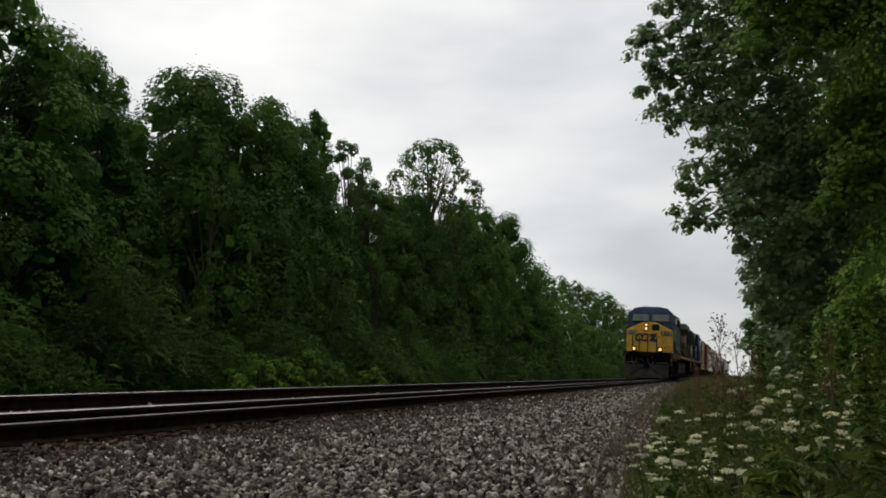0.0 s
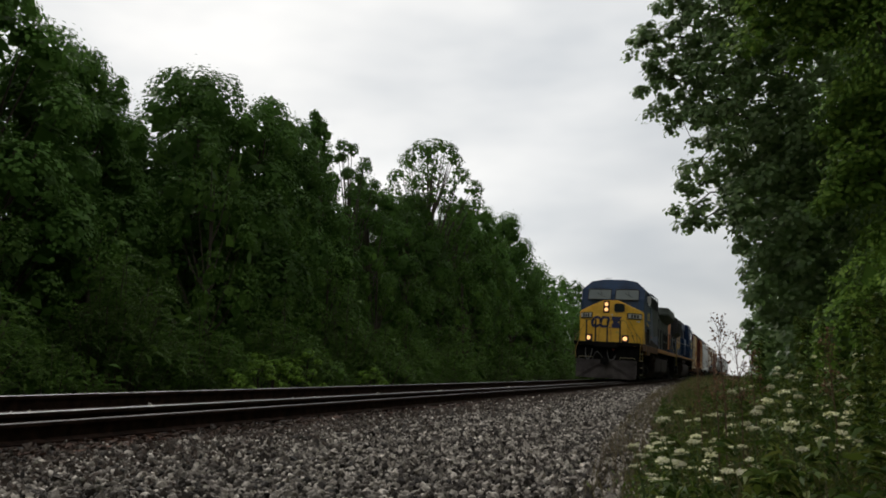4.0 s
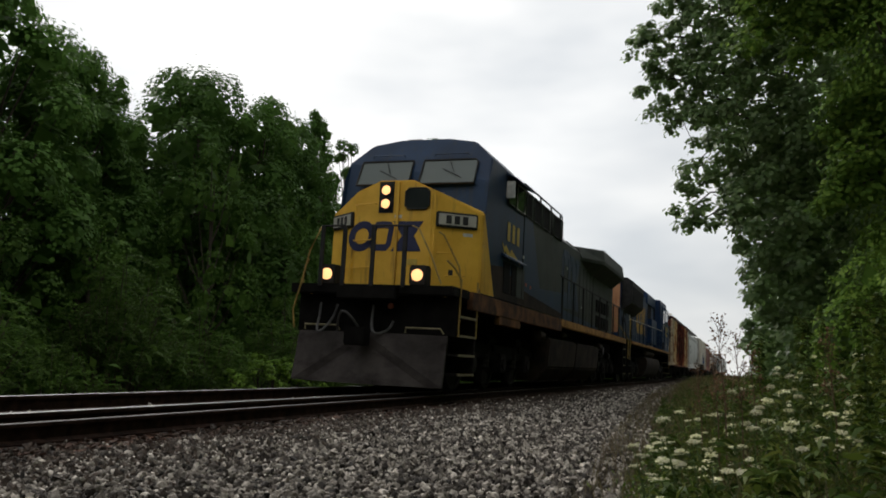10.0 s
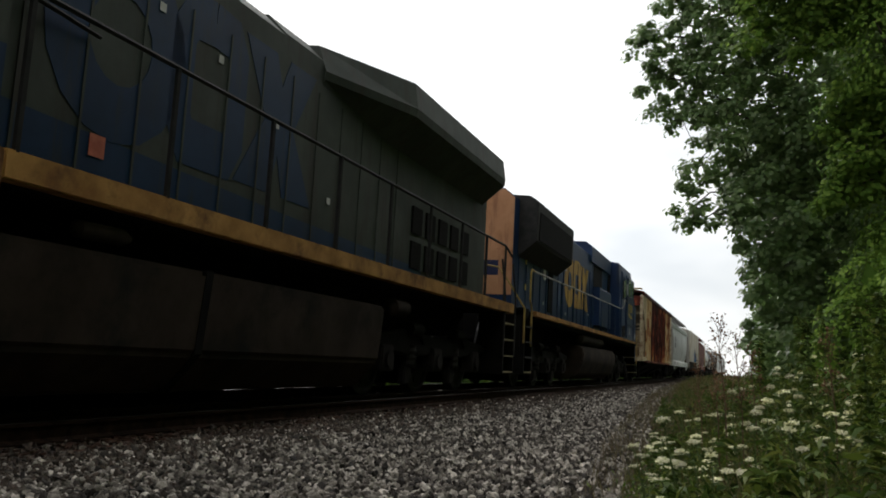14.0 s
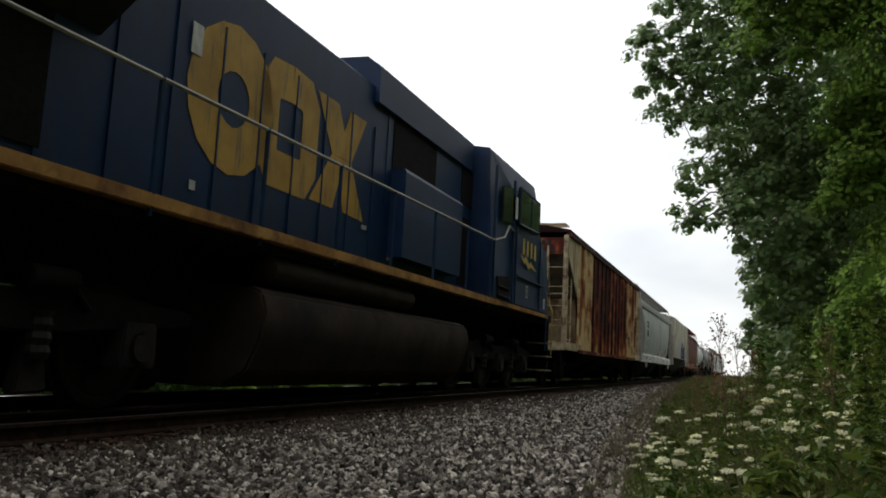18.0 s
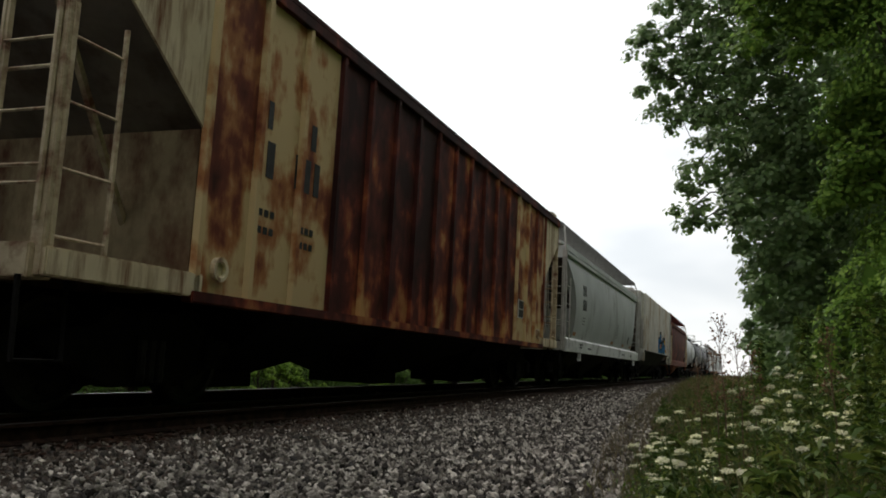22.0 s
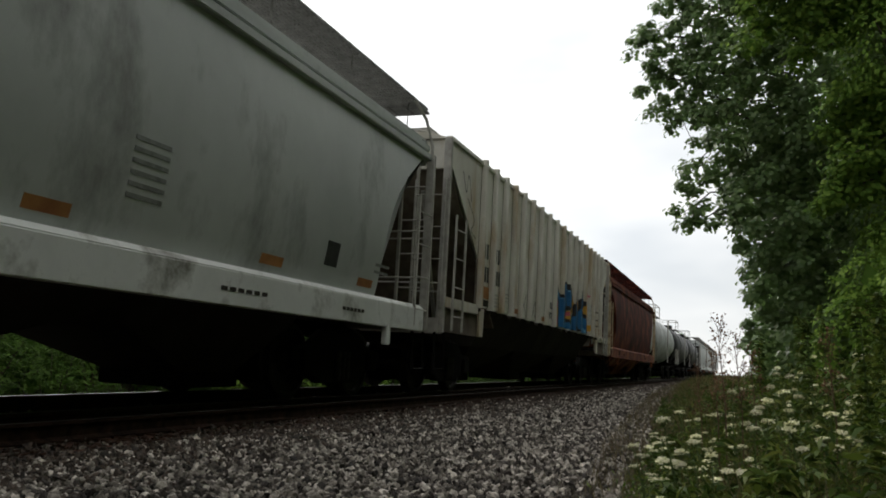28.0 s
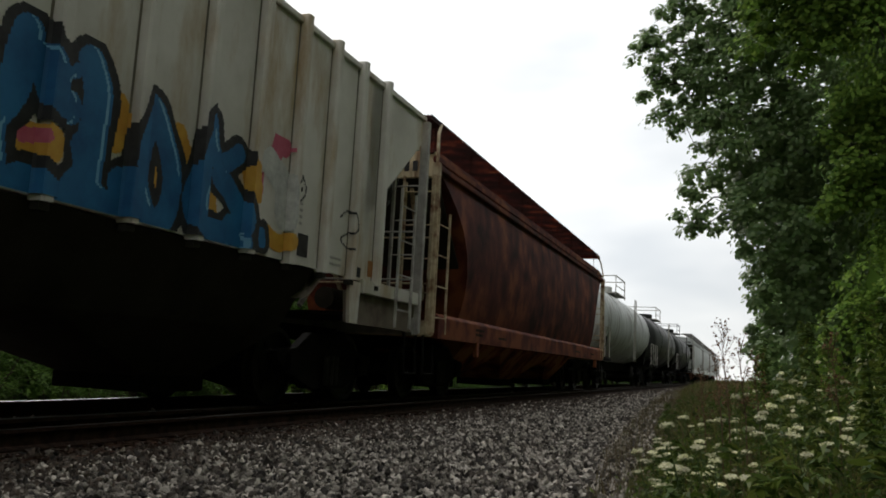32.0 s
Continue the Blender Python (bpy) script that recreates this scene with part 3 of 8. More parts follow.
edge_tree = tree_model("wood_edge_tree", "leafy tree with bright yellow-green foliage at the wood's edge", 22, 6.0, 2.0, 46, 290, 0.062, LEAF_EDGE, 0.0, lump=0.26, core=0)
tall_edge = tree_model("wood_edge_tree", "tall leafy tree with yellow-green foliage at the wood's edge", 24, 10.0, 2.4, 70, 330, 0.068, LEAF_EDGE, 0.05, lump=0.27, core=0)
edge_shrub = tree_model("shrub", "bright green shrub under the poplar", 23, 2.4, 1.4, 26, 250, 0.05, LEAF_EDGE, 0.0, lump=0.3, core=6, category="shrub")
MODELS = [tall_edge, edge_tree, edge_shrub, far_tree, deep_tree, oak, elm, ash, maple, feathery, airy, sapling, shrub, shrub2, shrub3, lime]
for o in MODELS[3:11]:
    tagged(o, group=WOOD)
tagged(tall_edge, group="trees at the wood's edge"), tagged(edge_tree, group="trees at the wood's edge")
tagged(edge_shrub, group="shrubs along the line"), tagged(shrub, group="shrubs along the line")
tagged(sapling, group="young trees along the line"), tagged(lime, group="saplings beside the track")


def wood():
    rng = random.Random(21)
    # the front of the wood beyond the track: x, y, height of the top, width, kind
    front = [(-11.4, 10.4, 10.4, 1.0, maple), (-11.0, 14.0, 10.5, 1.0, oak), (-11.6, 16.9, 9.5, 0.9, elm), (-11.8, 18.7, 9.7, 0.8, oak), (-11.3, 23.5, 11.4, 1.2, elm),
             (-11.2, 26.2, 11.0, 0.95, oak), (-11.0, 29.0, 11.2, 0.9, maple), (-11.2, 31.4, 12.3, 0.95, ash), (-10.8, 33.8, 11.3, 1.0, feathery), (-11.0, 36.8, 10.3, 1.05, oak),
             (-11.0, 41.0, 10.6, 0.9, elm), (-11.4, 44.6, 14.3, 1.3, airy), (-10.8, 48.5, 11.4, 0.95, oak), (-11.0, 53.0, 12.2, 0.9, maple),
             (-11.0, 59.8, 12.9, 1.0, elm), (-10.8, 66, 11.6, 1.0, far_tree), (-10.8, 73, 10.6, 1.0, far_tree), (-10.8, 80, 10.2, 1.0, far_tree), (-10.8, 87.5, 10.5, 1.0, far_tree),
             (-11.0, 96, 10.6, 1.1, far_tree), (-10.6, 106, 11.1, 1.1, far_tree), (-10.8, 117, 10.7, 1.15, far_tree), (-10.4, 129, 10.5, 1.2, far_tree),
             (-10.0, 142, 10.5, 1.2, far_tree), (-9.5, 157, 10.5, 1.3, far_tree), (-9.0, 174, 10.5, 1.4, far_tree), (-8.0, 195, 10.5, 1.6, far_tree)]
    for x, y, h, w, kind in front:
        stand(kind, x, y, (h + 0.35) / 10, w, rng.uniform(0, 360))
    for i in range(17):
        y = 9 + i * 5.2
        stand(deep_tree, -15.4 + rng.uniform(-0.6, 0.6), y + rng.uniform(-1.5, 1.5), rng.uniform(0.82, 0.92), 1.15, rng.uniform(0, 360))
    for y, h in ((12.4, 0.95), (15.6, 0.9), (20.3, 0.9), (24.4, 1.0), (27.4, 1.0), (30.2, 0.98), (34.4, 0.92), (38.8, 0.95), (43.4, 0.98), (47.0, 1.0), (51.4, 1.08), (56.4, 1.12), (63, 1.1)):
        stand(far_tree, -13.2 + rng.uniform(-0.3, 0.3), y, h, 0.95, rng.uniform(0, 360))
    # trees out of view behind the camera, added to cut the sky light
    for i in range(13):
        stand(deep_tree, -9.5 + rng.uniform(-0.6, 0.6), 5 - i * 6, rng.uniform(1.15, 1.35), 1.2, rng.uniform(0, 360))
    # lower crowns that lean out of the wood
    for x, y, h, w in [(-9.0, 12.6, 5.0, 1.0), (-9.0, 16.0, 4.9, 0.95), (-9.1, 20.8, 7.9, 1.0), (-9.0, 18.2, 4.0, 0.85), (-9.0, 25.2, 6.9, 0.85), (-9.1, 23.0, 5.2, 0.9),
                       (-9.1, 28.6, 6.4, 0.95), (-8.8, 32.5, 6.3, 0.85), (-9.0, 36.4, 6.8, 1.0), (-8.9, 40.4, 6.0, 1.0), (-8.8, 44.5, 7.6, 1.1), (-8.9, 48.4, 9.6, 1.1),
                       (-8.6, 54, 7.0, 1.2), (-8.5, 60, 6.4, 1.2), (-8.4, 67, 6.2, 1.3), (-8.2, 75, 6.0, 1.3), (-8, 84, 6.0, 1.4), (-7.8, 94, 5.8, 1.5),
                       (-7.6, 105, 5.6, 1.6), (-7.5, 118, 5.4, 1.7), (-7, 133, 5.0, 1.9), (-6.6, 150, 5.0, 2.1)]:
        stand(sapling, x, y, h / 5, w, rng.uniform(0, 360))
    for i in range(44):
        y = 9.5 + i * 1.2 + (max(0, i - 26) * 1.6)
        stand((shrub2, shrub3, shrub)[i % 3], -7.0 + rng.uniform(-0.6, 0.3), y + rng.uniform(-0.4, 0.4), rng.uniform(0.75, 1.15), rng.uniform(0.8, 1.15), rng.uniform(0, 360))
    for x, y, h in [(-7.0, 14.6, 1.05), (-7.2, 15.4, 1.15), (-7.3, 26.6, 1.3), (-7.4, 32.2, 1.15), (-7.2, 37.0, 1.0)]:
        stand(shrub3, x, y, h, 1.1, rng.uniform(0, 360))
    for x, y, h in [(-5.9, 18.8, 0.95), (-5.9, 19.5, 0.85), (-6.0, 20.5, 0.9), (-5.9, 21.4, 1.05), (-5.8, 25.6, 0.78), (-6.0, 26.4, 0.7), (-5.9, 17.6, 0.7)]:
        stand(lime, x, y, h, 1.0, rng.uniform(0, 360), 0.02)
    # the wood on the camera's side
    for x, y, h, w, kind in [(10.6, 9.4, 10.0, 0.9, tall_edge), (9.9, 13.5, 11.0, 0.9, tall_edge), (10.9, 18.0, 12.5, 0.9, far_tree), (10.5, 23.0, 12.5, 0.9, far_tree), (9.9, 28.5, 12, 0.9, far_tree),
                             (9.8, 35, 12, 0.9, far_tree), (9.7, 42, 12, 0.9, far_tree), (9.6, 50, 11, 0.9, far_tree), (9.6, 60, 11, 0.95, far_tree), (9.6, 72, 11, 0.95, far_tree),
                             (9.7, 86, 11, 1.0, far_tree), (9.9, 102, 11, 1.0, far_tree), (13.5, 16, 12, 1.1, far_tree), (13.5, 20, 12.5, 1.1, far_tree), (13, 27, 12.5, 1.1, far_tree),
                             # these three are out of view, added to shade the train's side
                             (11.5, -2, 14, 1.0, far_tree), (11, -7, 14.5, 1.0, far_tree), (10.5, -15, 14.5, 1.0, far_tree)]:
        stand(kind, x, y, h / 10, w, rng.uniform(0, 360))
    # unseen trees behind and beside the camera, added to block light from there
    for i in range(16):
        stand(deep_tree, 10.2 + rng.uniform(-0.3, 0.6), 1.2 - 4.2 * i, rng.uniform(1.25, 1.4), 1.1, rng.uniform(0, 360))
        stand(deep_tree, 15.0 + rng.uniform(-0.8, 0.8), 5 - 5 * i, rng.uniform(1.7, 1.9), 1.3, rng.uniform(0, 360))
    for i in range(9):
        stand(deep_tree, 15.0 + rng.uniform(-0.8, 0.8), 8 + 8 * i, rng.uniform(1.4, 1.6), 1.3, rng.uniform(0, 360))
    for i in range(14):
        y = 7.5 + i * 1.9 + max(0, i - 7) * 2.2
        stand(edge_shrub if y < 16 else shrub, 8.1 + rng.uniform(-0.3, 0.5), y, rng.uniform(0.9, 1.3), 0.95, rng.uniform(0, 360))
    for x, y, h, w in [(8.0, 9.2, 2.6, 0.5), (7.5, 10.0, 1.7, 0.4), (8.3, 10.6, 2.5, 0.65)]:
        stand(edge_tree, x, y, h / 6, w, rng.uniform(0, 360))
    stand(tall_edge, 8.15, 9.4, 1.0, 0.54, 40)
    for y, x in [(12, 8.3), (15.5, 8.1), (19.5, 8.0), (24, 7.9), (29, 7.8), (35, 7.8), (43, 7.7)]:
        stand(sapling, x, y, rng.uniform(0.75, 1.0), 0.85, rng.uniform(0, 360))
    for o in MODELS:
        for q in (*o.children_recursive, o):
            bpy.data.objects.remove(q)


def poplar_edge(z):
    """How far the poplar's foliage reaches towards the track at a height."""
    return float(np.interp(z, [0.2, 0.9, 1.4, 2.0, 2.8, 3.15, 3.3, 3.45, 3.55, 3.8, 3.95, 4.15, 4.45, 4.65, 5.1, 6.5, 10],
                           [5.98, 6.02, 5.95, 5.84, 5.80, 5.70, 5.48, 5.40, 5.38, 5.40, 5.42, 5.36, 5.32, 5.34, 5.38, 5.3, 6.4]))


class Sprays:
    """Leaf bunches and leafy branches gathered for one tree."""

    def __init__(self, rng, top):
        self.rng, self.top = rng, top
        self.place, self.normal, self.size, self.inner = [], [], [], []

    def tuft(self, c, r, n, leaf, filled=True):
        """A rounded bunch of leaves."""
        rng = self.rng
        u = rng.normal(size=(n, 3))
        u /= np.linalg.norm(u, axis=1, keepdims=True)
        u[:, 1] = np.where(u[:, 1] > 0.45, -u[:, 1], u[:, 1])
        wave = 0.85 + 0.2 * np.sin(u[:, 0] * 5 + c[2] * 9) * np.sin(u[:, 2] * 6 + c[0] * 7)
        self.place.append(np.array(c) + u * (r * wave * rng.uniform(0.4, 1.15, size=n))[:, None] * np.array([1.1, 1.0, 0.85]))
        self.normal.append(u * 0.6 + rng.normal(size=(n, 3)) * 0.2 + np.array([-0.15, -0.3, 0.5]))
        self.size.append(rng.uniform(0.75, 1.25, size=n) * leaf)
        if filled:
            self.inner.append(np.array(c) + rng.normal(size=(4, 3)) * r * 0.22)

    def bough(self, end, start, tufts, r, count=80, leaf=0.064):
        """A bent branch with bunches of leaves strung along its outer half."""
        rng = self.rng
        a, b = Vector(start), Vector(end)
        gl = Geo()
        mid = a * 0.45 + b * 0.55 + Vector((0, 0, 0.16))
        pts = [a, a * 0.7 + mid * 0.3 + Vector((0, 0, rng.uniform(-0.06, 0.08))), mid, mid * 0.5 + b * 0.5 + Vector((0, 0, rng.uniform(-0.03, 0.05))), b]
        gl.tube(pts, [0.026, 0.018, 0.011, 0.006, 0.002], 5)
        for k in range(tufts):
            t = 0.3 + 0.7 * (k + 0.8 * rng.random()) / tufts
            p = a * (1 - t) + b * t + Vector((0, 0, 0.5 * t * (1 - t)))
            off = Vector(rng.normal(size=3)) * 0.09
            gl.tube([p, p + off * 1.3], [0.006, 0.003], 4)
            self.tuft(tuple(p + off), r * rng.uniform(0.6, 1.2), count, leaf, False)
        part("branch", gl, BARK, self.top)

    def finish(self, material, core):
        leaves("foliage", np.concatenate(self.place), np.concatenate(self.normal), np.concatenate(self.size), self.rng, material, self.top, wide=0.44, hexa=True)
        if self.inner:
            q = np.concatenate(self.inner)
            leaves("inner_foliage", q, self.rng.normal(size=q.shape), np.full(len(q), core), self.rng, material, self.top, wide=0.5, hexa=True)


def poplar():
    """The tree on the camera's side whose branches hang out towards the track."""
    rng = np.random.default_rng(33)
    top = thing("overhanging_tree", "tall poplar with dark green leaves and branches hanging towards the track", "tree")
    foot = Vector((8.0, 12.2, -0.5))
    g = Geo()
    spine = [foot + Vector((-0.25 * t * t, 0.1 * t, 10.5 * t)) for t in (0, 0.2, 0.4, 0.6, 0.8, 1.0)]
    g.tube(spine, [0.24, 0.2, 0.17, 0.13, 0.08, 0.03], 9)
    part("trunk", g, BARK, top, smooth=True)
    sprays = Sprays(rng, top)
    tuft, bough = sprays.tuft, sprays.bough
    for z in np.arange(0.35, 9.5, 0.145):
        x = poplar_edge(z)
        r = rng.uniform(0.13, 0.24)
        # the upper crown is open to the sky
        full = 1.0 if z < 3.2 else 0.42
        for k in range(3):
            tuft((x + r * 0.9 + 0.32 * k + rng.uniform(-0.04, 0.12), rng.uniform(10.3, 11.0), z + rng.uniform(-0.06, 0.06)), r * (1 + 0.25 * k), int(full * (120 + 40 * k)), 0.06, k > 0 and z < 3.2)
    for z in np.arange(0.5, 9.2, 0.42):
        x = poplar_edge(z)
        bough((x + 0.06, 10.5, z), (7.3, 11.9, z + 0.45), 7, 0.14)
    # the lowest bough hangs clear of the rest
    for end, k in [((5.20, 10.6, 2.62), 4), ((5.24, 10.6, 2.22), 5), ((5.38, 10.6, 1.98), 5), ((5.36, 10.7, 2.45), 4), ((5.48, 10.6, 2.86), 3)]:
        bough(end, (6.2, 11.2, end[2] + 0.42), k + 3, 0.15, 44)
    for i in range(400):
        z = rng.uniform(0.3, 9.0)
        x = poplar_edge(z) + 0.5 + (8.6 - poplar_edge(z) - 0.5) * rng.random()
        y = 10.9 - 0.30 * (x - 6.3) + 1.0 * noise.noise((x * 0.7, z * 0.7, 4)) + rng.uniform(-0.15, 0.5)
        tuft((x, y, z), rng.uniform(0.22, 0.44), 140, 0.06)
        if i % 2:
            sprays.inner.append(np.array([x, y + 0.6, z]) + rng.normal(size=(1, 3)) * 0.2)
    for i in range(45):
        tuft((rng.uniform(6.3, 8.8), rng.uniform(11.4, 12.8), rng.uniform(0.8, 7.0)), 0.42, 80, 0.085)
    # long sprays that stand out against the sky
    for x, z, k in [(5.22, 5.02, 5), (5.05, 4.86, 5), (4.90, 4.60, 6), (4.72, 4.46, 7), (4.86, 4.13, 6), (4.82, 3.86, 6), (5.02, 3.98, 5), (4.98, 3.46, 6), (5.10, 3.62, 5), (5.30, 3.32, 4), (5.14, 4.36, 5), (5.2, 5.4, 5)]:
        bough((x, 10.5, z), (x + 0.95, 10.9, z + 0.12), k + 4, 0.125, 56, 0.056)
    sprays.finish(LEAF_NEAR, 0.17)


def leaning_tree():
    """A tree at the wood's edge whose bright boughs hang in front of the poplar."""
    rng = np.random.default_rng(36)
    top = thing("wood_edge_tree", "leaning tree with bright yellow-green boughs at the wood's edge", "tree")
    tagged(top, group="trees at the wood's edge")
    g = Geo()
    g.tube([Vector((8.5 - 0.3 * t * t, 9.6 - 0.2 * t, -0.5 + 7.5 * t)) for t in (0, 0.25, 0.5, 0.75, 1.0)], [0.13, 0.11, 0.09, 0.06, 0.02], 8)
    part("trunk", g, BARK, top, smooth=True)
    sprays = Sprays(rng, top)
    # boughs above, and a lower group over the shrubs
    for i in range(15):
        x, z = rng.uniform(5.95, 6.9), rng.uniform(3.45, 4.6)
        sprays.bough((x, rng.uniform(8.7, 9.1), z), (8.3, 9.4, z + rng.uniform(0.3, 0.8)), 11, 0.2, 90, 0.058)
    for i in range(12):
        z = rng.uniform(1.9, 3.0)
        sprays.bough((6.75 + 0.5 * (z - 1.9) * rng.random() + rng.uniform(-0.1, 0.2), rng.uniform(9.0, 9.4), z), (8.4, 9.6, z + 0.4), 9, 0.19, 90, 0.056)
    sprays.finish(LEAF_EDGE, 0.1)


def grass():
    rng = np.random.default_rng(44)
    v, f = [], []

    def blades(v, f, n, y0, y1, inset, depth, low, high, width):
        for _ in range(n):
            y = rng.uniform(y0, y1)
            x = verge_x(y) + inset + depth * rng.random() ** 1.3
            h = rng.uniform(low, high) * (0.4 + 0.6 * min(1, max(0, x - verge_x(y)) / 0.6))
            d = rng.uniform(0, 2 * math.pi)
            lean = rng.uniform(0.08, 0.55) * h
            w = width * rng.uniform(0.6, 1.3)
            cx, cy = math.cos(d), math.sin(d)
            z = ground_z(x) - 0.03
            k = len(v)
            for t, ww in ((0, 1.0), (0.5, 0.8), (1.0, 0.12)):
                px, py, pz = x + cx * lean * t * t, y + cy * lean * t * t, z + h * t * (1 - 0.12 * t)
                v.append((px - cy * w * ww, py + cx * w * ww, pz))
                v.append((px + cy * w * ww, py - cx * w * ww, pz))
            f.append((k, k + 1, k + 3, k + 2))
            f.append((k + 2, k + 3, k + 5, k + 4))

    blades(v, f, 8000, 2.4, 7.0, -0.03, 2.2, 0.18, 0.5, 0.0028)
    blades(v, f, 8000, 7.0, 16.0, 0.35, 2.8, 0.22, 0.65, 0.0042)
    blades(v, f, 6500, 16.0, 45.0, 0.3, 4.0, 0.3, 0.75, 0.009)
    blades(v, f, 3500, -8.0, 2.4, 0.05, 3.2, 0.12, 0.4, 0.004)
    blades(v, f, 2500, 45.0, 120.0, -0.3, 5.0, 0.4, 0.9, 0.02)
    me = bpy.data.meshes.new("grass")
    me.from_pydata(v, [], f)
    me.materials.append(GRASS)
    tagged(new("grass", me), "tall green grass beside the ballast", "grass", kind="stuff")
    v, f = [], []
    blades(v, f, 2600, 2.6, 8.0, -0.25, 1.3, 0.18, 0.55, 0.0026)
    blades(v, f, 6500, 6.5, 22.0, -0.3, 1.9, 0.2, 0.6, 0.0042)
    blades(v, f, 5000, 20.0, 60.0, -0.4, 2.2, 0.3, 0.65, 0.009)
    me = bpy.data.meshes.new("dry_grass")
    me.from_pydata(v, [], f)
    me.materials.append(STRAW)
    tagged(new("dry_grass", me), "sparse straw-brown grass at the ballast's edge", "grass", kind="stuff")
    # broad-leaved weeds under the flowers
    place, normal, size = [], [], []
    for _ in range(1100):
        y = 2.6 + 13 * rng.random() ** 1.35
        d = 0.1 + 2.6 * rng.random()
        x = verge_x(y) + d
        h = (0.22 + 0.42 * min(d, 1.9)) * rng.uniform(0.45, 1.0)
        n = 55
        t = rng.random(n) ** 0.8
        a = rng.uniform(0, 6.28, n)
        r = rng.uniform(0.01, 0.13, n) * (1.25 - t)
        place.append(np.stack([x + r * np.cos(a), y + r * np.sin(a), ground_z(x) + h * t], 1))
        normal.append(np.stack([np.cos(a) * 0.5, np.sin(a) * 0.5, np.ones(n)], 1) + rng.normal(size=(n, 3)) * 0.35)
        size.append(rng.uniform(0.03, 0.075, n) * rng.uniform(0.7, 1.3))
    ob = leaves("low_weeds", np.concatenate(place), np.concatenate(normal), np.concatenate(size), rng, FROND, wide=0.17)
    tagged(ob, "dense low green weeds with narrow leaves", "weeds", kind="stuff")


def flower_model(seed, heads):
    """Wild carrot: a thin forked stem with flat lacy white heads."""
    rng = np.random.default_rng(seed)
    top = thing("wildflower", "wild carrot with flat lacy white flower heads in the grass", "wildflower", "wildflowers beside the line")
    g = Geo()
    h = 0.58
    g.tube([(0, 0, -0.03), (0.01, 0.01, h * 0.5), (0.0, 0.02, h * 0.8)], [0.0035, 0.003, 0.0025], 5)
    for i in range(heads):
        a = rng.uniform(0, 6.28)
        d = 0.0 if i == 0 else rng.uniform(0.05, 0.14)
        c = np.array([d * math.cos(a), d * math.sin(a), h + rng.uniform(-0.12, 0.04) * (i > 0)])
        g.tube([(0, 0.015, h * (0.45 + 0.1 * (i % 3))), (c[0] * 0.7, c[1] * 0.7, c[2] - 0.1), tuple(c - (0, 0, 0.02))], [0.0025, 0.002, 0.0018], 4)
        for s in range(9):
            b = s * 0.7
            g.tube([tuple(c - (0, 0, 0.022)), (c[0] + 0.026 * math.cos(b), c[1] + 0.026 * math.sin(b), c[2] - 0.002)], 0.0009, 3)
        n = 120
        r = 0.027 * np.sqrt(rng.random(n)) * rng.uniform(0.75, 1.15)
        b = rng.uniform(0, 6.28, n)
        tip = rng.uniform(-0.1, 0.4)
        dome = 0.010 - 9 * r * r + rng.normal(size=n) * 0.004
        px, py = r * np.cos(b), r * np.sin(b)
        p = np.stack([c[0] + px, c[1] + py * math.cos(tip), c[2] + dome + py * math.sin(tip)], 1)
        leaves("flower_head", p, rng.normal(size=(n, 3)) * 0.4 + np.array([0, -math.sin(tip), 1]), rng.uniform(0.006, 0.011, n), rng, PETAL, top, wide=0.5)
    part("stem", g, STEM, top)
    n = 90
    t = rng.random(n) * 0.75
    p = np.stack([rng.normal(size=n) * 0.05, rng.normal(size=n) * 0.05, t * h], 1)
    leaves("foliage", p, rng.normal(size=(n, 3)) + np.array([0, 0, 0.5]), rng.uniform(0.025, 0.06, n), rng, FROND, top, wide=0.10)
    return top


def flowers():
    rng = random.Random(8)
    models = [flower_model(70 + i, k) for i, k in enumerate((1, 1, 2, 1, 2))]
    spots = [(6.01, 3.6, 1.0), (5.9, 3.9, 1.05), (5.72, 3.5, 0.9), (6.35, 3.6, 0.8), (6.1, 3.2, 0.85), (5.62, 3.3, 0.75), (5.85, 3.1, 0.72), (6.2, 4.1, 1.05)]
    for i in range(88):
        y = 3.2 + 4.6 * rng.random() ** 1.2
        d = 0.12 + (0.10 * y + 0.75) * rng.random() ** 1.2
        spots.append((verge_x(y) + d, y, min(1.5, 0.45 + 0.62 * d) * rng.uniform(0.6, 1.12)))
    for i in range(16):
        y = 3.6 + 1.0 * rng.random()
        spots.append((verge_x(y) + 0.02 + 0.42 * rng.random(), y, rng.uniform(0.3, 0.62)))
    for x, y, s in spots:
        copy_thing(rng.choice(models), Matrix.Translation((x, y, ground_z(x) - 0.02)) @ pose(0, 0, 0, rng.uniform(-5, 7), rng.uniform(-10, 5), rng.uniform(-25, 25))
                   @ Matrix.Diagonal((1, 1, s, 1)))
    for o in models:
        for q in (*o.children_recursive, o):
            bpy.data.objects.remove(q)


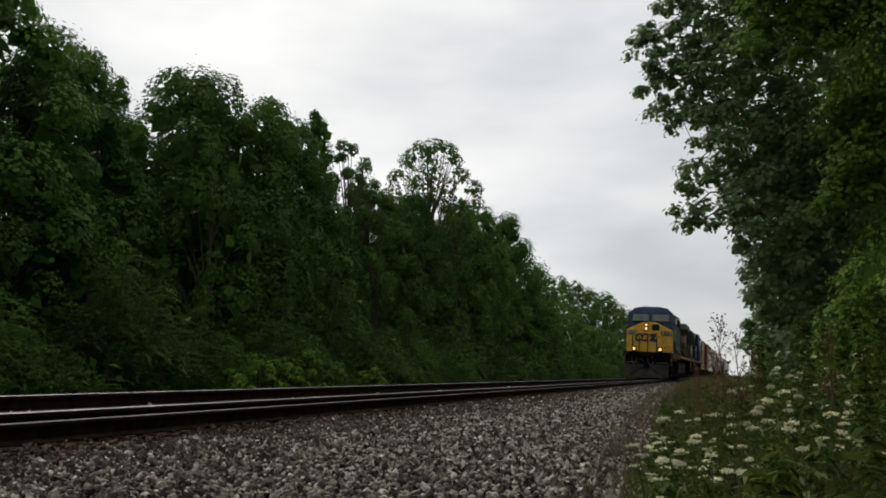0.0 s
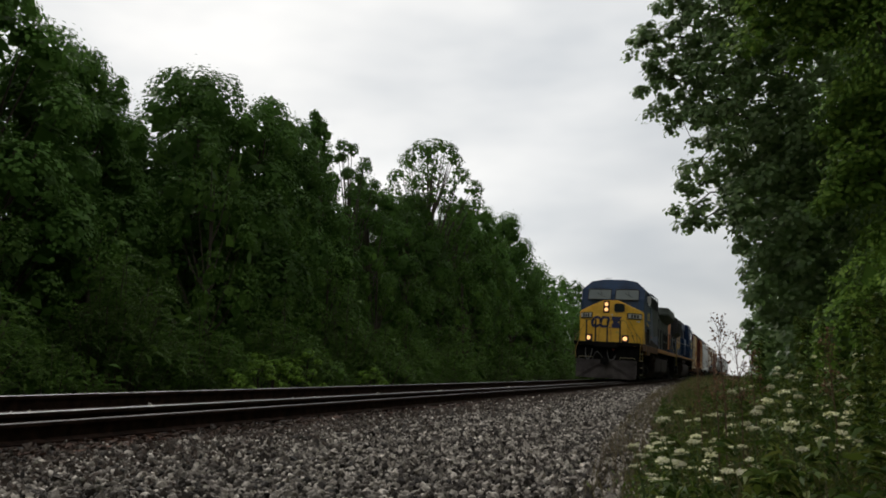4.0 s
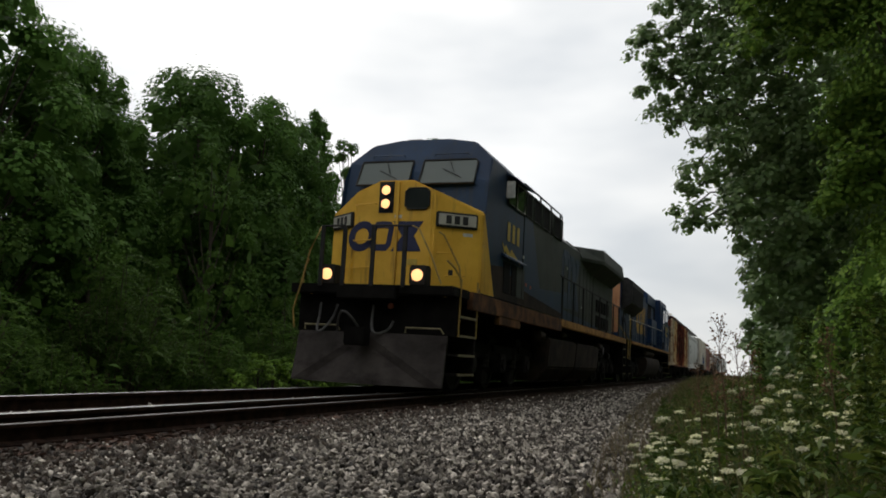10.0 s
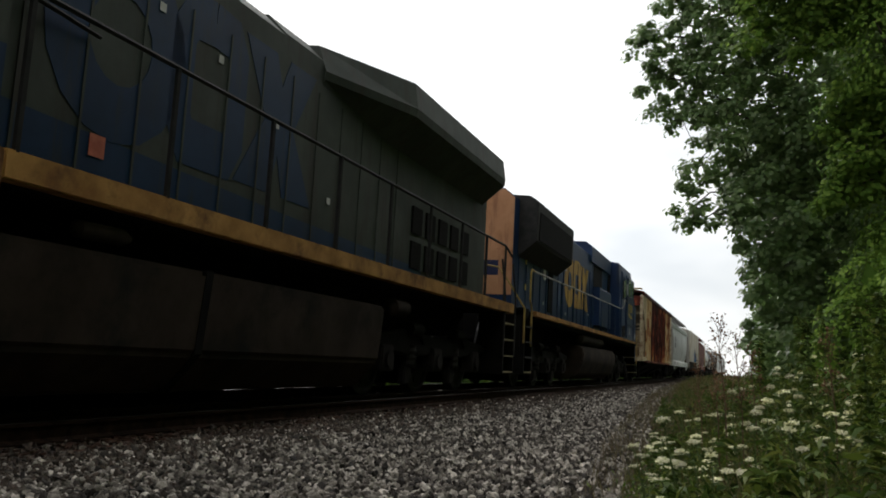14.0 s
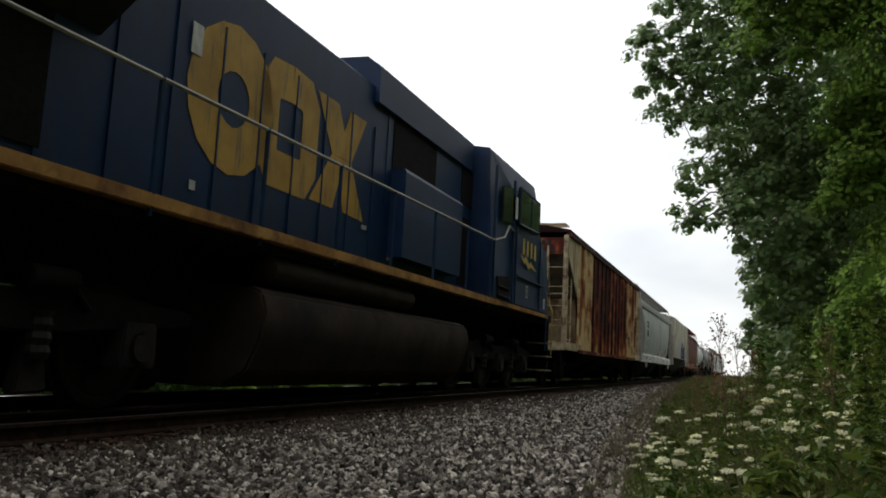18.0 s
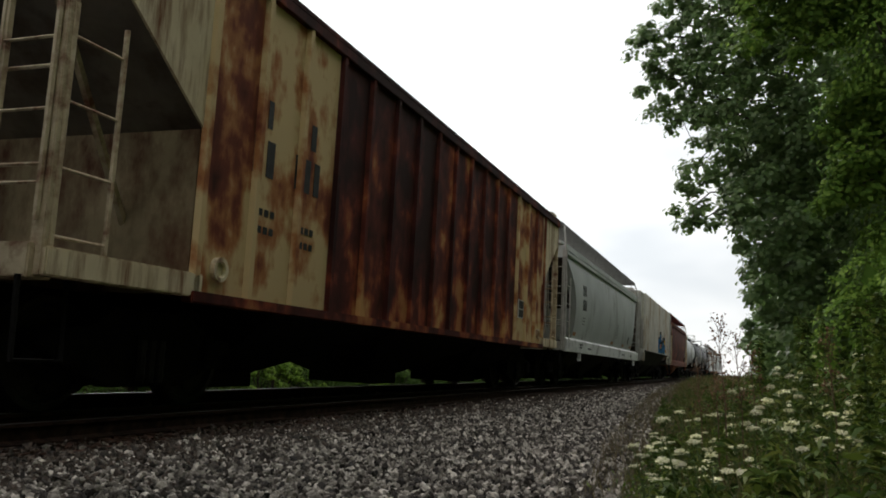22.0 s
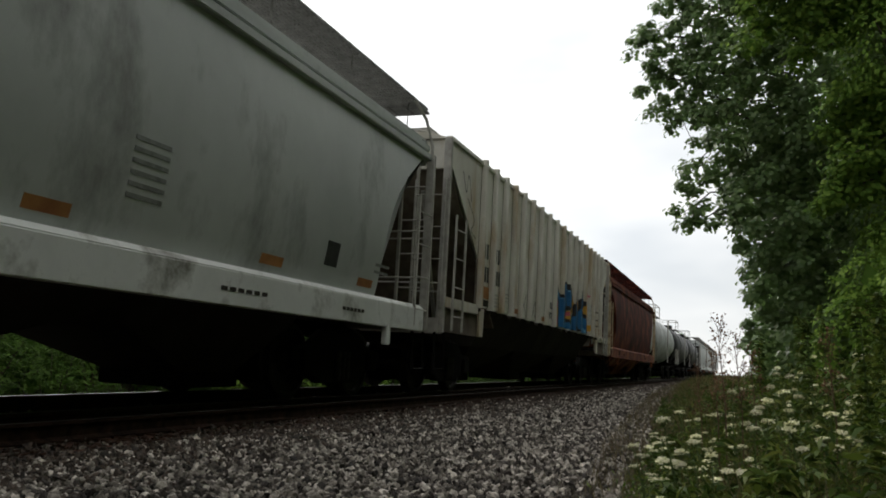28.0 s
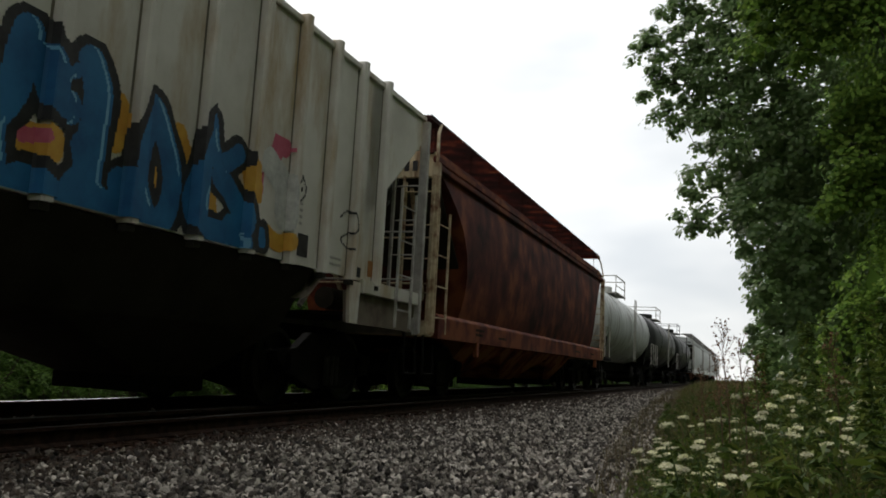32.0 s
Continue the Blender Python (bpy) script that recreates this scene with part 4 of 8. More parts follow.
def tall_weeds():
    """Dry brown seed stalks and tall green leafy stalks."""
    rng = np.random.default_rng(12)
    for x, y, h in [(5.86, 4.1, 0.93), (5.82, 4.3, 0.8), (5.93, 4.5, 0.86), (6.0, 4.9, 0.8), (6.35, 4.4, 0.85), (5.7, 5.2, 0.72)]:
        top = thing("dry_weed", "dry reddish-brown weed stalk with airy seed heads", "weed", "dry weeds")
        g = Geo()
        z = ground_z(x) - 0.03
        g.tube([(x, y, z), (x + 0.01, y, z + h * 0.6), (x - 0.01, y, z + h)], [0.004, 0.003, 0.0012], 5)
        ends = []
        for i in range(26):
            t = rng.uniform(0.6, 1.0)
            a, r = rng.uniform(0, 6.28), rng.uniform(0.03, 0.13) * (1.3 - t)
            e = (x + r * math.cos(a), y + r * math.sin(a), z + h * t + rng.uniform(0.02, 0.09))
            g.tube([(x, y, z + h * t), e], 0.0011, 3)
            ends.append(e)
        part("stalk", g, STEM_BROWN, top)
        p = np.repeat(np.array(ends), 7, axis=0) + rng.normal(size=(len(ends) * 7, 3)) * 0.012
        sd = leaves("seed_plume", p, rng.normal(size=p.shape), rng.uniform(0.008, 0.016, len(p)), rng, DRY_SEED, top)
        tagged(sd, kind="stuff")
    for x, y, h in [(6.42, 3.9, 0.95), (6.3, 5.2, 1.0), (6.6, 4.6, 1.05), (6.05, 6.0, 0.9), (6.75, 5.6, 1.1), (6.5, 6.6, 1.15), (6.1, 7.4, 1.0), (6.9, 7.2, 1.2), (6.45, 8.4, 1.2)]:
        top = thing("leafy_weed", "tall green weed with narrow leaves up its stalk", "weed", "leafy weeds")
        g = Geo()
        z = ground_z(x) - 0.03
        g.tube([(x, y, z), (x + 0.02, y, z + h * 0.6), (x + 0.01, y, z + h)], [0.006, 0.004, 0.002], 5)
        part("stalk", g, STEM, top)
        n = 220
        t = rng.random(n)
        a = rng.uniform(0, 6.28, n)
        r = rng.uniform(0.01, 0.10, n) * (1.2 - t)
        p = np.stack([x + r * np.cos(a), y + r * np.sin(a), z + h * (0.12 + 0.9 * t)], 1)
        leaves("foliage", p, np.stack([np.cos(a) * 0.4, np.sin(a) * 0.4, np.ones(n)], 1) + rng.normal(size=(n, 3)) * 0.4, rng.uniform(0.04, 0.085, n), rng, FROND, top, wide=0.14)


DRY_SEED = foliage("dry_seed", [(0.10, 0.05, 0.03), (0.18, 0.10, 0.06), (0.24, 0.16, 0.10)], 0.2, 0.8)
wood()
poplar()
leaning_tree()
grass()
flowers()
tall_weeds()


# ---- train: materials ----
def rusted(name, paint, mid, rust, level, streak=(1.05, 1.05, 0.36), foot=0.0, rough=0.75):
    """Paint that has rusted in runs from the top; level shifts the share of rust, foot keeps the lower edge painted."""
    m = bpy.data.materials.new(name)
    m.use_nodes = True
    n, l = m.node_tree.nodes, m.node_tree.links
    b = n["Principled BSDF"]
    co = n.new("ShaderNodeTexCoord")
    mp = n.new("ShaderNodeMapping")
    mp.inputs["Scale"].default_value = streak
    l.new(co.outputs["Object"], mp.inputs["Vector"])
    a = n.new("ShaderNodeTexNoise")
    a.inputs["Scale"].default_value, a.inputs["Detail"].default_value, a.inputs["Roughness"].default_value = 1.6, 8.0, 0.62
    l.new(mp.outputs["Vector"], a.inputs["Vector"])
    c = n.new("ShaderNodeTexNoise")
    c.inputs["Scale"].default_value, c.inputs["Detail"].default_value = 1.9, 7.0
    l.new(co.outputs["Object"], c.inputs["Vector"])
    ad = n.new("ShaderNodeMath")
    ad.operation = "ADD"
    l.new(a.outputs["Fac"], ad.inputs[0])
    l.new(c.outputs["Fac"], ad.inputs[1])
    sep = n.new("ShaderNodeSeparateXYZ")
    l.new(co.outputs["Object"], sep.inputs["Vector"])
    mr = n.new("ShaderNodeMapRange")
    mr.inputs["From Min"].default_value, mr.inputs["From Max"].default_value = 1.0, 1.9
    mr.inputs["To Min"].default_value, mr.inputs["To Max"].default_value = -foot, 0.0
    l.new(sep.outputs["Z"], mr.inputs["Value"])
    ad2 = n.new("ShaderNodeMath")
    ad2.operation = "ADD"
    l.new(ad.outputs["Value"], ad2.inputs[0])
    l.new(mr.outputs["Result"], ad2.inputs[1])
    ad3 = n.new("ShaderNodeMath")
    ad3.operation = "ADD"
    oi = n.new("ShaderNodeObjectInfo")
    each = n.new("ShaderNodeMapRange")
    each.inputs["To Min"].default_value, each.inputs["To Max"].default_value = level - 0.58, level - 0.42
    l.new(oi.outputs["Random"], each.inputs["Value"])
    l.new(each.outputs["Result"], ad3.inputs[1])
    l.new(ad2.outputs["Value"], ad3.inputs[0])
    rp = n.new("ShaderNodeValToRGB")
    el = rp.color_ramp.elements
    el.new(0.5), el.new(0.6)
    for i, (p, col) in enumerate(((0.38, paint), (0.50, mid), (0.61, rust), (0.82, tuple(0.3 * q for q in rust)))):
        el[i].position, el[i].color = p, (*col, 1)
    l.new(ad3.outputs["Value"], rp.inputs["Fac"])
    l.new(rp.outputs["Color"], b.inputs["Base Color"])
    b.inputs["Roughness"].default_value = rough
    b.inputs["Specular IOR Level"].default_value = 0.2
    bu = n.new("ShaderNodeBump")
    bu.inputs["Strength"].default_value, bu.inputs["Distance"].default_value = 0.25, 0.01
    l.new(a.outputs["Fac"], bu.inputs["Height"])
    l.new(bu.outputs["Normal"], b.inputs["Normal"])
    return m


RUN = (3.0, 3.0, 0.35)
YELLOW = surface("engine_yellow", (0.64, 0.36, 0.034), (0.80, 0.475, 0.062), 1.4, 0.55, dirt=(0.22, 0.12, 0.04), dirt_amount=0.18, dirt_scale=2.2, dirt_stretch=RUN, spec=0.3)
NAVY = surface("engine_dark_blue", (0.005, 0.021, 0.056), (0.008, 0.033, 0.086), 1.3, 0.5, dirt=(0.026, 0.031, 0.034), dirt_amount=0.25, dirt_scale=1.8, dirt_stretch=RUN, spec=0.3)
BLUE = surface("engine_blue", (0.003, 0.018, 0.062), (0.005, 0.029, 0.092), 1.2, 0.5, dirt=(0.02, 0.024, 0.03), dirt_amount=0.2, dirt_scale=1.9, dirt_stretch=RUN, spec=0.3)
GREY = surface("engine_grey", (0.042, 0.050, 0.043), (0.070, 0.080, 0.068), 1.3, 0.65, dirt=(0.05, 0.045, 0.04), dirt_amount=0.45, dirt_scale=1.8, dirt_stretch=RUN, spec=0.2)
TAN = surface("faded_orange_end", (0.42, 0.20, 0.10), (0.56, 0.29, 0.16), 1.5, 0.7, dirt=(0.22, 0.09, 0.05), dirt_amount=0.3, dirt_scale=2.0, dirt_stretch=RUN, spec=0.2)
SILL = surface("sill_orange", (0.085, 0.038, 0.018), (0.26, 0.12, 0.045), 2.0, 0.75, dirt=(0.045, 0.022, 0.015), dirt_amount=0.6, dirt_scale=2.4, spec=0.2)
# darker than grime alone: shade under the train is put in as well
GRIME_SHADE = surface("running_gear_grime_shade", (0.004, 0.0036, 0.0032), (0.011, 0.0098, 0.0088), 3.0, 0.9, bump=0.3, bump_scale=30, spec=0.12)
TANK_GRIME = surface("fuel_tank_grime", (0.022, 0.0155, 0.0115), (0.052, 0.037, 0.028), 1.4, 0.85, dirt=(0.012, 0.011, 0.010), dirt_amount=0.5, dirt_scale=1.2, spec=0.15)
PLOW = surface("plow_steel", (0.014, 0.012, 0.0115), (0.036, 0.031, 0.030), 1.6, 0.8, dirt=(0.012, 0.010, 0.010), dirt_amount=0.5, dirt_scale=2.0, spec=0.15)
RAILING = surface("black_railing", (0.010, 0.010, 0.010), (0.028, 0.026, 0.025), 6.0, 0.7, spec=0.3)
RAILING_YELLOW = surface("yellow_railing", (0.22, 0.14, 0.035), (0.42, 0.29, 0.08), 5.0, 0.6)
STEP_EDGE = surface("step_edge", (0.15, 0.125, 0.07), (0.28, 0.24, 0.14), 6.0, 0.7)
HOSE = surface("air_hose", (0.035, 0.034, 0.033), (0.095, 0.090, 0.086), 9.0, 0.7)
STEEL = surface("wheel_steel", (0.012, 0.011, 0.010), (0.032, 0.029, 0.026), 5.0, 0.55, 0.4, spec=0.2)
DARK_GLASS = glass("cab_glass", (0.02, 0.024, 0.024), 0.06)
# near-black that stands in for the shade inside openings and recesses
OPENING_SHADE = surface("opening_shade_black", (0.006, 0.006, 0.006), (0.014, 0.013, 0.012), 20.0, 0.9, spec=0.1)
BOARD = surface("number_board", (0.34, 0.33, 0.28), (0.46, 0.45, 0.39), 3.0, 0.5)
INK = surface("black_paint", (0.012, 0.012, 0.012), (0.03, 0.03, 0.03), 8.0, 0.6)
CREAM_BAR = surface("worn_yellow_paint", (0.46, 0.31, 0.05), (0.60, 0.43, 0.09), 6.0, 0.6)
LOGO_BLUE = surface("logo_blue", (0.012, 0.015, 0.055), (0.020, 0.026, 0.08), 4.0, 0.55)
LOGO_YELLOW = surface("logo_yellow", (0.36, 0.20, 0.03), (0.52, 0.31, 0.05), 1.8, 0.6, dirt=(0.05, 0.06, 0.08), dirt_amount=0.25, dirt_scale=3.0, dirt_stretch=RUN)
STICKER = surface("white_label", (0.42, 0.42, 0.40), (0.62, 0.62, 0.58), 9.0, 0.6)
STICKER_RED = surface("red_label", (0.40, 0.10, 0.06), (0.55, 0.17, 0.11), 9.0, 0.6)
LAMP = glow("lit_headlight", (1.0, 0.52, 0.21), 1.35)
PLOW_DUST = surface("plow_dusty_steel", (0.035, 0.030, 0.028), (0.085, 0.073, 0.068), 1.2, 0.85, dirt=(0.02, 0.016, 0.015), dirt_amount=0.45, dirt_scale=1.6, dirt_stretch=(1, 1, 2), spec=0.15)
# pale base colour stands in for the sky mirrored in the panes
SCREEN = glass("windscreen_glass_sky_tint", (0.10, 0.12, 0.115), 0.08)
GRATING = surface("roof_grating", (0.13, 0.125, 0.115), (0.22, 0.215, 0.20), 6.0, 0.7)
# tone for the shade painted along the hopper's ribs
RIB_SHADE = surface("rib_edge_shade", (0.10, 0.085, 0.065), (0.22, 0.19, 0.15), 3.0, 0.85)
BULKHEAD = surface("bulkhead_cream", (0.20, 0.15, 0.085), (0.40, 0.31, 0.185), 1.1, 0.8, dirt=(0.10, 0.04, 0.02), dirt_amount=0.55, dirt_scale=1.6, dirt_stretch=(1.5, 1.5, 0.7), spec=0.2)
SILL_BRIGHT = surface("sill_orange_clean", (0.26, 0.12, 0.035), (0.52, 0.28, 0.085), 2.0, 0.7, dirt=(0.09, 0.04, 0.022), dirt_amount=0.4, dirt_scale=1.8, spec=0.2)
# worn brown that also carries the shade under the car ends
END_SHEET = surface("end_sheet_worn_shaded", (0.10, 0.08, 0.06), (0.24, 0.20, 0.155), 0.9, 0.8, dirt=(0.06, 0.035, 0.022), dirt_amount=0.4, dirt_scale=1.5)
FAINT = surface("faded_stencil", (0.17, 0.175, 0.165), (0.28, 0.29, 0.275), 12.0, 0.7)
LAMP_GLASS = glass("lamp_glass", (0.3, 0.3, 0.3))
CREAM = surface("hopper_cream", (0.56, 0.46, 0.29), (0.74, 0.64, 0.44), 1.2, 0.75, dirt=(0.17, 0.07, 0.03), dirt_amount=0.5, dirt_scale=2.0, dirt_stretch=RUN, spec=0.2)
RUST_A = rusted("hopper_rust_light", (0.62, 0.46, 0.24), (0.40, 0.17, 0.065), (0.17, 0.046, 0.024), 0.0, foot=0.16)
RUST_B = rusted("hopper_rust_mid", (0.52, 0.29, 0.11), (0.30, 0.080, 0.030), (0.12, 0.025, 0.015), 0.14, foot=0.15)
RUST_C = rusted("hopper_rust_heavy", (0.40, 0.17, 0.06), (0.23, 0.050, 0.021), (0.080, 0.015, 0.010), 0.21, foot=0.17)
RUST_RED = rusted("hopper_red_rust", (0.22, 0.070, 0.030), (0.130, 0.032, 0.019), (0.085, 0.019, 0.014), 0.06, streak=(0.7, 0.7, 0.4), foot=0.14)
SILVER = surface("hopper_grey", (0.42, 0.440, 0.425), (0.53, 0.55, 0.53), 0.5, 0.55, dirt=(0.17, 0.165, 0.15), dirt_amount=0.2, dirt_scale=0.9, dirt_stretch=(1, 1, 0.5), spec=0.3)
PALE = surface("sill_white", (0.60, 0.61, 0.585), (0.74, 0.75, 0.72), 1.0, 0.6, dirt=(0.20, 0.19, 0.16), dirt_amount=0.4, dirt_scale=2.0, spec=0.3)
WHITE = surface("hopper_white", (0.54, 0.515, 0.455), (0.70, 0.675, 0.61), 0.9, 0.7, dirt=(0.38, 0.26, 0.12), dirt_amount=0.38, dirt_scale=1.0, dirt_stretch=(1.4, 1.4, 0.4), spec=0.2)
# near-black: the shade under the cars is put into this colour
UNDER_GREY = surface("underside_shade_and_print", (0.020, 0.018, 0.014), (0.046, 0.041, 0.033), 0.9, 0.85, spec=0.15)
TANK_WHITE = surface("tank_white", (0.50, 0.52, 0.52), (0.64, 0.66, 0.65), 0.8, 0.5, dirt=(0.16, 0.14, 0.11), dirt_amount=0.4, dirt_scale=1.3, dirt_stretch=RUN)
TANK_BLACK = surface("tank_black", (0.014, 0.015, 0.015), (0.035, 0.036, 0.035), 1.0, 0.45, spec=0.4)
LADDER_GREY = surface("ladder_grey", (0.30, 0.285, 0.26), (0.46, 0.44, 0.40), 6.0, 0.7)
LADDER_CREAM = surface("ladder_cream", (0.44, 0.35, 0.22), (0.60, 0.50, 0.34), 5.0, 0.75, dirt=(0.16, 0.06, 0.03), dirt_amount=0.5, dirt_scale=4.0)
GRAFF_BLUE = surface("spray_blue", (0.010, 0.095, 0.23), (0.022, 0.17, 0.36), 2.4, 0.6)
GRAFF_LIGHT = surface("spray_pale_blue", (0.14, 0.36, 0.55), (0.22, 0.46, 0.62), 4.0, 0.6)
GRAFF_ORANGE = surface("spray_orange", (0.50, 0.24, 0.03), (0.62, 0.36, 0.05), 4.0, 0.6)
GRAFF_PINK = surface("spray_pink", (0.45, 0.07, 0.13), (0.56, 0.14, 0.20), 4.0, 0.6)
ORANGE_PANEL = surface("orange_plate", (0.26, 0.10, 0.03), (0.42, 0.19, 0.055), 3.0, 0.7)

# ---- train: shared parts ----
CARS, WHEELS = [], []


def wheelset(parent, y, z, radius):
    g = Geo()
    for s in (-1, 1):
        a = [(0.69 * s, radius * 0.25), (0.70 * s, radius * 0.97), (0.705 * s, radius + 0.025), (0.73 * s, radius + 0.025), (0.745 * s, radius), (0.83 * s, radius - 0.01),
             (0.835 * s, radius * 0.86), (0.79 * s, radius * 0.8), (0.775 * s, radius * 0.42), (0.85 * s, radius * 0.3), (0.86 * s, radius * 0.14)]
        g.turned("x", (0, 0), a, 28)
        for k in range(3):
            b = 2.1 * k
            g.box(0.79 * s - 0.01, 0.79 * s + 0.012, radius * 0.6 * math.cos(b) - 0.03, radius * 0.6 * math.cos(b) + 0.03, radius * 0.6 * math.sin(b) - 0.03, radius * 0.6 * math.sin(b) + 0.03)
    g.cyl("x", (0, 0), 0.085, -1.02, 1.02, 12)
    w = part("wheelset", g, STEEL, parent, "pair of steel wheels on an axle", smooth=True)
    w.location = (0, y, z)
    WHEELS.append((w, y, z, radius))
    return w


def freight_truck(car, y):
    g = Geo()
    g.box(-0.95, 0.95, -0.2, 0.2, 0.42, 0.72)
    t = part("truck", g, GRIME_SHADE, car, "four-wheel truck black with grime and painted under-car shade", 0.02)
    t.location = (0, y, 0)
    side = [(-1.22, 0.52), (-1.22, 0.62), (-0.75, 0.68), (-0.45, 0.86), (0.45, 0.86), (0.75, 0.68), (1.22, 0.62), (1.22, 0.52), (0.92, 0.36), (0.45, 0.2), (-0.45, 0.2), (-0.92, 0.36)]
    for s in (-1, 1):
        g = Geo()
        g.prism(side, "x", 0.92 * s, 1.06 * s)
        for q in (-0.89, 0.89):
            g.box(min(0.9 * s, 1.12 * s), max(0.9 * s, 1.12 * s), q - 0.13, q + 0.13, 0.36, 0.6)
        part("side_frame", g, GRIME_SHADE, t, bevel=0.015)
        g = Geo()
        for q in (-0.12, 0.0, 0.12):
            g = Geo()
            g.turned("z", (1.09 * s, q), [(0.24 + 0.06 * k, 0.05 if k % 2 else 0.042) for k in range(7)], 8)
            part("spring", g, STEEL, t)
    for q in (-0.42, 0.42):
        g = Geo()
        g.prism([(-0.72, 0.30), (0, 0.14), (0.72, 0.30), (0.72, 0.42), (-0.72, 0.42)], "y", q - 0.05, q + 0.05)
        part("brake_beam", g, GRIME_SHADE, t)
    for q in (-0.89, 0.89):
        wheelset(t, q, 0.457, 0.457)
    return t


def engine_truck(car, y, spacing, radius=0.53):
    g = Geo()
    g.box(-0.6, 0.6, -spacing - 0.5, spacing + 0.5, 0.62, 0.9).box(-1.0, 1.0, -0.25, 0.25, 0.6, 0.95)
    t = part("truck", g, GRIME_SHADE, car, "six-wheel engine truck black with grime and painted under-car shade", 0.03)
    t.location = (0, y, 0)
    for s in (-1, 1):
        g = Geo()
        o = [(-spacing - 0.75, 0.72), (-spacing - 0.75, 0.86), (-spacing * 0.6, 1.0), (-spacing * 0.4, 0.92), (spacing * 0.4, 0.92), (spacing * 0.6, 1.0), (spacing + 0.75, 0.86), (spacing + 0.75, 0.72),
             (spacing * 0.6, 0.6), (-spacing * 0.6, 0.6)]
        g.prism(o, "x", 0.98 * s, 1.14 * s)
        part("side_frame", g, GRIME_SHADE, t, bevel=0.03)
        for q in (-spacing, 0, spacing):
            g = Geo()
            g.prism([(q - 0.22, 0.36), (q + 0.22, 0.36), (q + 0.2, 0.74), (q - 0.2, 0.74)], "x", 0.98 * s, 1.2 * s)
            g.cyl("x", (q, 0.53), 0.14, 1.2 * s, 1.24 * s, 14)
            part("journal_box", g, PLOW, t, bevel=0.02)
        for q in (-spacing * 0.5, spacing * 0.5):
            g = Geo()
            g.turned("z", (1.1 * s, q), [(0.42 + 0.05 * k, 0.11 if k % 2 else 0.095) for k in range(8)], 12)
            part("spring", g, STEEL, t)
            g = Geo()
            g.cyl("y", (1.16 * s, 1.0), 0.10, q - 0.22, q + 0.22, 14).tube([(1.16 * s, q + 0.2, 1.0), (1.16 * s, q + 0.42, 0.8)], 0.03)
            part("brake_cylinder", g, GRIME_SHADE, t, smooth=True)
            g = Geo()
            g.prism([(q - 0.16, 0.16), (q + 0.16, 0.18), (q + 0.08, 0.6), (q - 0.08, 0.6)], "x", 0.98 * s, 1.1 * s)
            part("sand_bracket", g, PLOW, t, bevel=0.02)
    for q in (-spacing, 0, spacing):
        g = Geo()
        g.prism([(q - 0.5, 0.3), (q - 0.35, 0.14), (q + 0.9, 0.14), (q + 1.1, 0.32), (q + 1.1, 0.72), (q - 0.5, 0.72)], "x", -0.66, 0.66)
        part("traction_motor", g, GRIME_SHADE, t, bevel=0.04)
        wheelset(t, q, radius, radius)
    return t


def coupler(car, y, toward):
    g = Geo()
    k = toward
    g.box(-0.09, 0.09, min(y, y + 0.5 * -k), max(y, y + 0.5 * -k), 0.78, 0.98)
    g.prism([(-0.2, y), (-0.17, y + 0.24 * k), (0.02, y + 0.16 * k), (0.05, y + 0.3 * k), (0.2, y + 0.26 * k), (0.2, y)], "z", 0.72, 1.02)
    part("coupler", g, GRIME_SHADE, car, "knuckle coupler dark with rust", 0.02)


def ladder(car, x, y0, y1, z0, z1, rungs, material, name="ladder", r=0.016, depth=None):
    """Two stiles and rungs, in the plane of constant x (or of constant y where y0 == y1, then x is a pair)."""
    g = Geo()
    if y0 == y1:
        a, b = x
        ends = [(a, y0), (b, y0)]
    else:
        ends = [(x, y0), (x, y1)]
    for ex, ey in ends:
        g.tube([(ex, ey, z0), (ex, ey, z1)], r * 1.4, 5)
    top = part(name, g, material, car)
    for i in range(rungs):
        z = z0 + (z1 - z0) * (i + 0.5) / rungs
        g = Geo()
        g.tube([(*ends[0], z), (*ends[1], z)], r * 0.8, 5)
        part("rung", g, material, top)
    return top


def bars(car, x, y0, y1, z0, z1, n, material, name="number_bar", fill=0.62, along="y", out=0.006):
    """Plain bars in place of lettering on a side (x fixed) or an end (y fixed, then x is the y and y0..y1 run along x)."""
    w = (y1 - y0) / n
    for i in range(n):
        a, b = y0 + w * i + w * (1 - fill) / 2, y0 + w * (i + 1) - w * (1 - fill) / 2
        g = Geo()
        if along == "y":
            g.box(x, x + out, a, b, z0, z1)
        else:
            g.box(a, b, x - out, x, z0, z1)
        part(name, g, material, car)


def plate(car, name, x, y0, y1, z0, z1, material, out=0.012, bevel=0.0, label=""):
    g = Geo()
    g.box(x, x + out, y0, y1, z0, z1)
    return part(name, g, material, car, label, bevel)


def poly_plate(car, name, x, pts, material, out=0.006, label=""):
    g = Geo()
    g.prism(pts, "x", x, x + out)
    return part(name, g, material, car, label)


def stroke_plate(car, name, pts, width, place, material, label=""):
    """A painted band of even width along a line of 2D points; place() sets a point and a lift into space."""
    p = [Vector(q) for q in pts]
    n = len(p)
    left, right = [], []
    for i in range(n):
        d0 = p[i] - p[i - 1] if i else p[1] - p[0]
        d1 = p[i + 1] - p[i] if i < n - 1 else p[-1] - p[-2]
        a, b = d0.normalized(), d1.normalized()
        m = (a + b).normalized()
        q = Vector((-m.y, m.x)) * width * 0.5 / max(0.5, m.dot(b))
        left.append(p[i] + q), right.append(p[i] - q)
    g = Geo()
    g.loft([[place(r, 0.0), place(l, 0.0), place(l, 1.0), place(r, 1.0)] for l, r in zip(left, right)])
    return part(name, g, material, car, label)


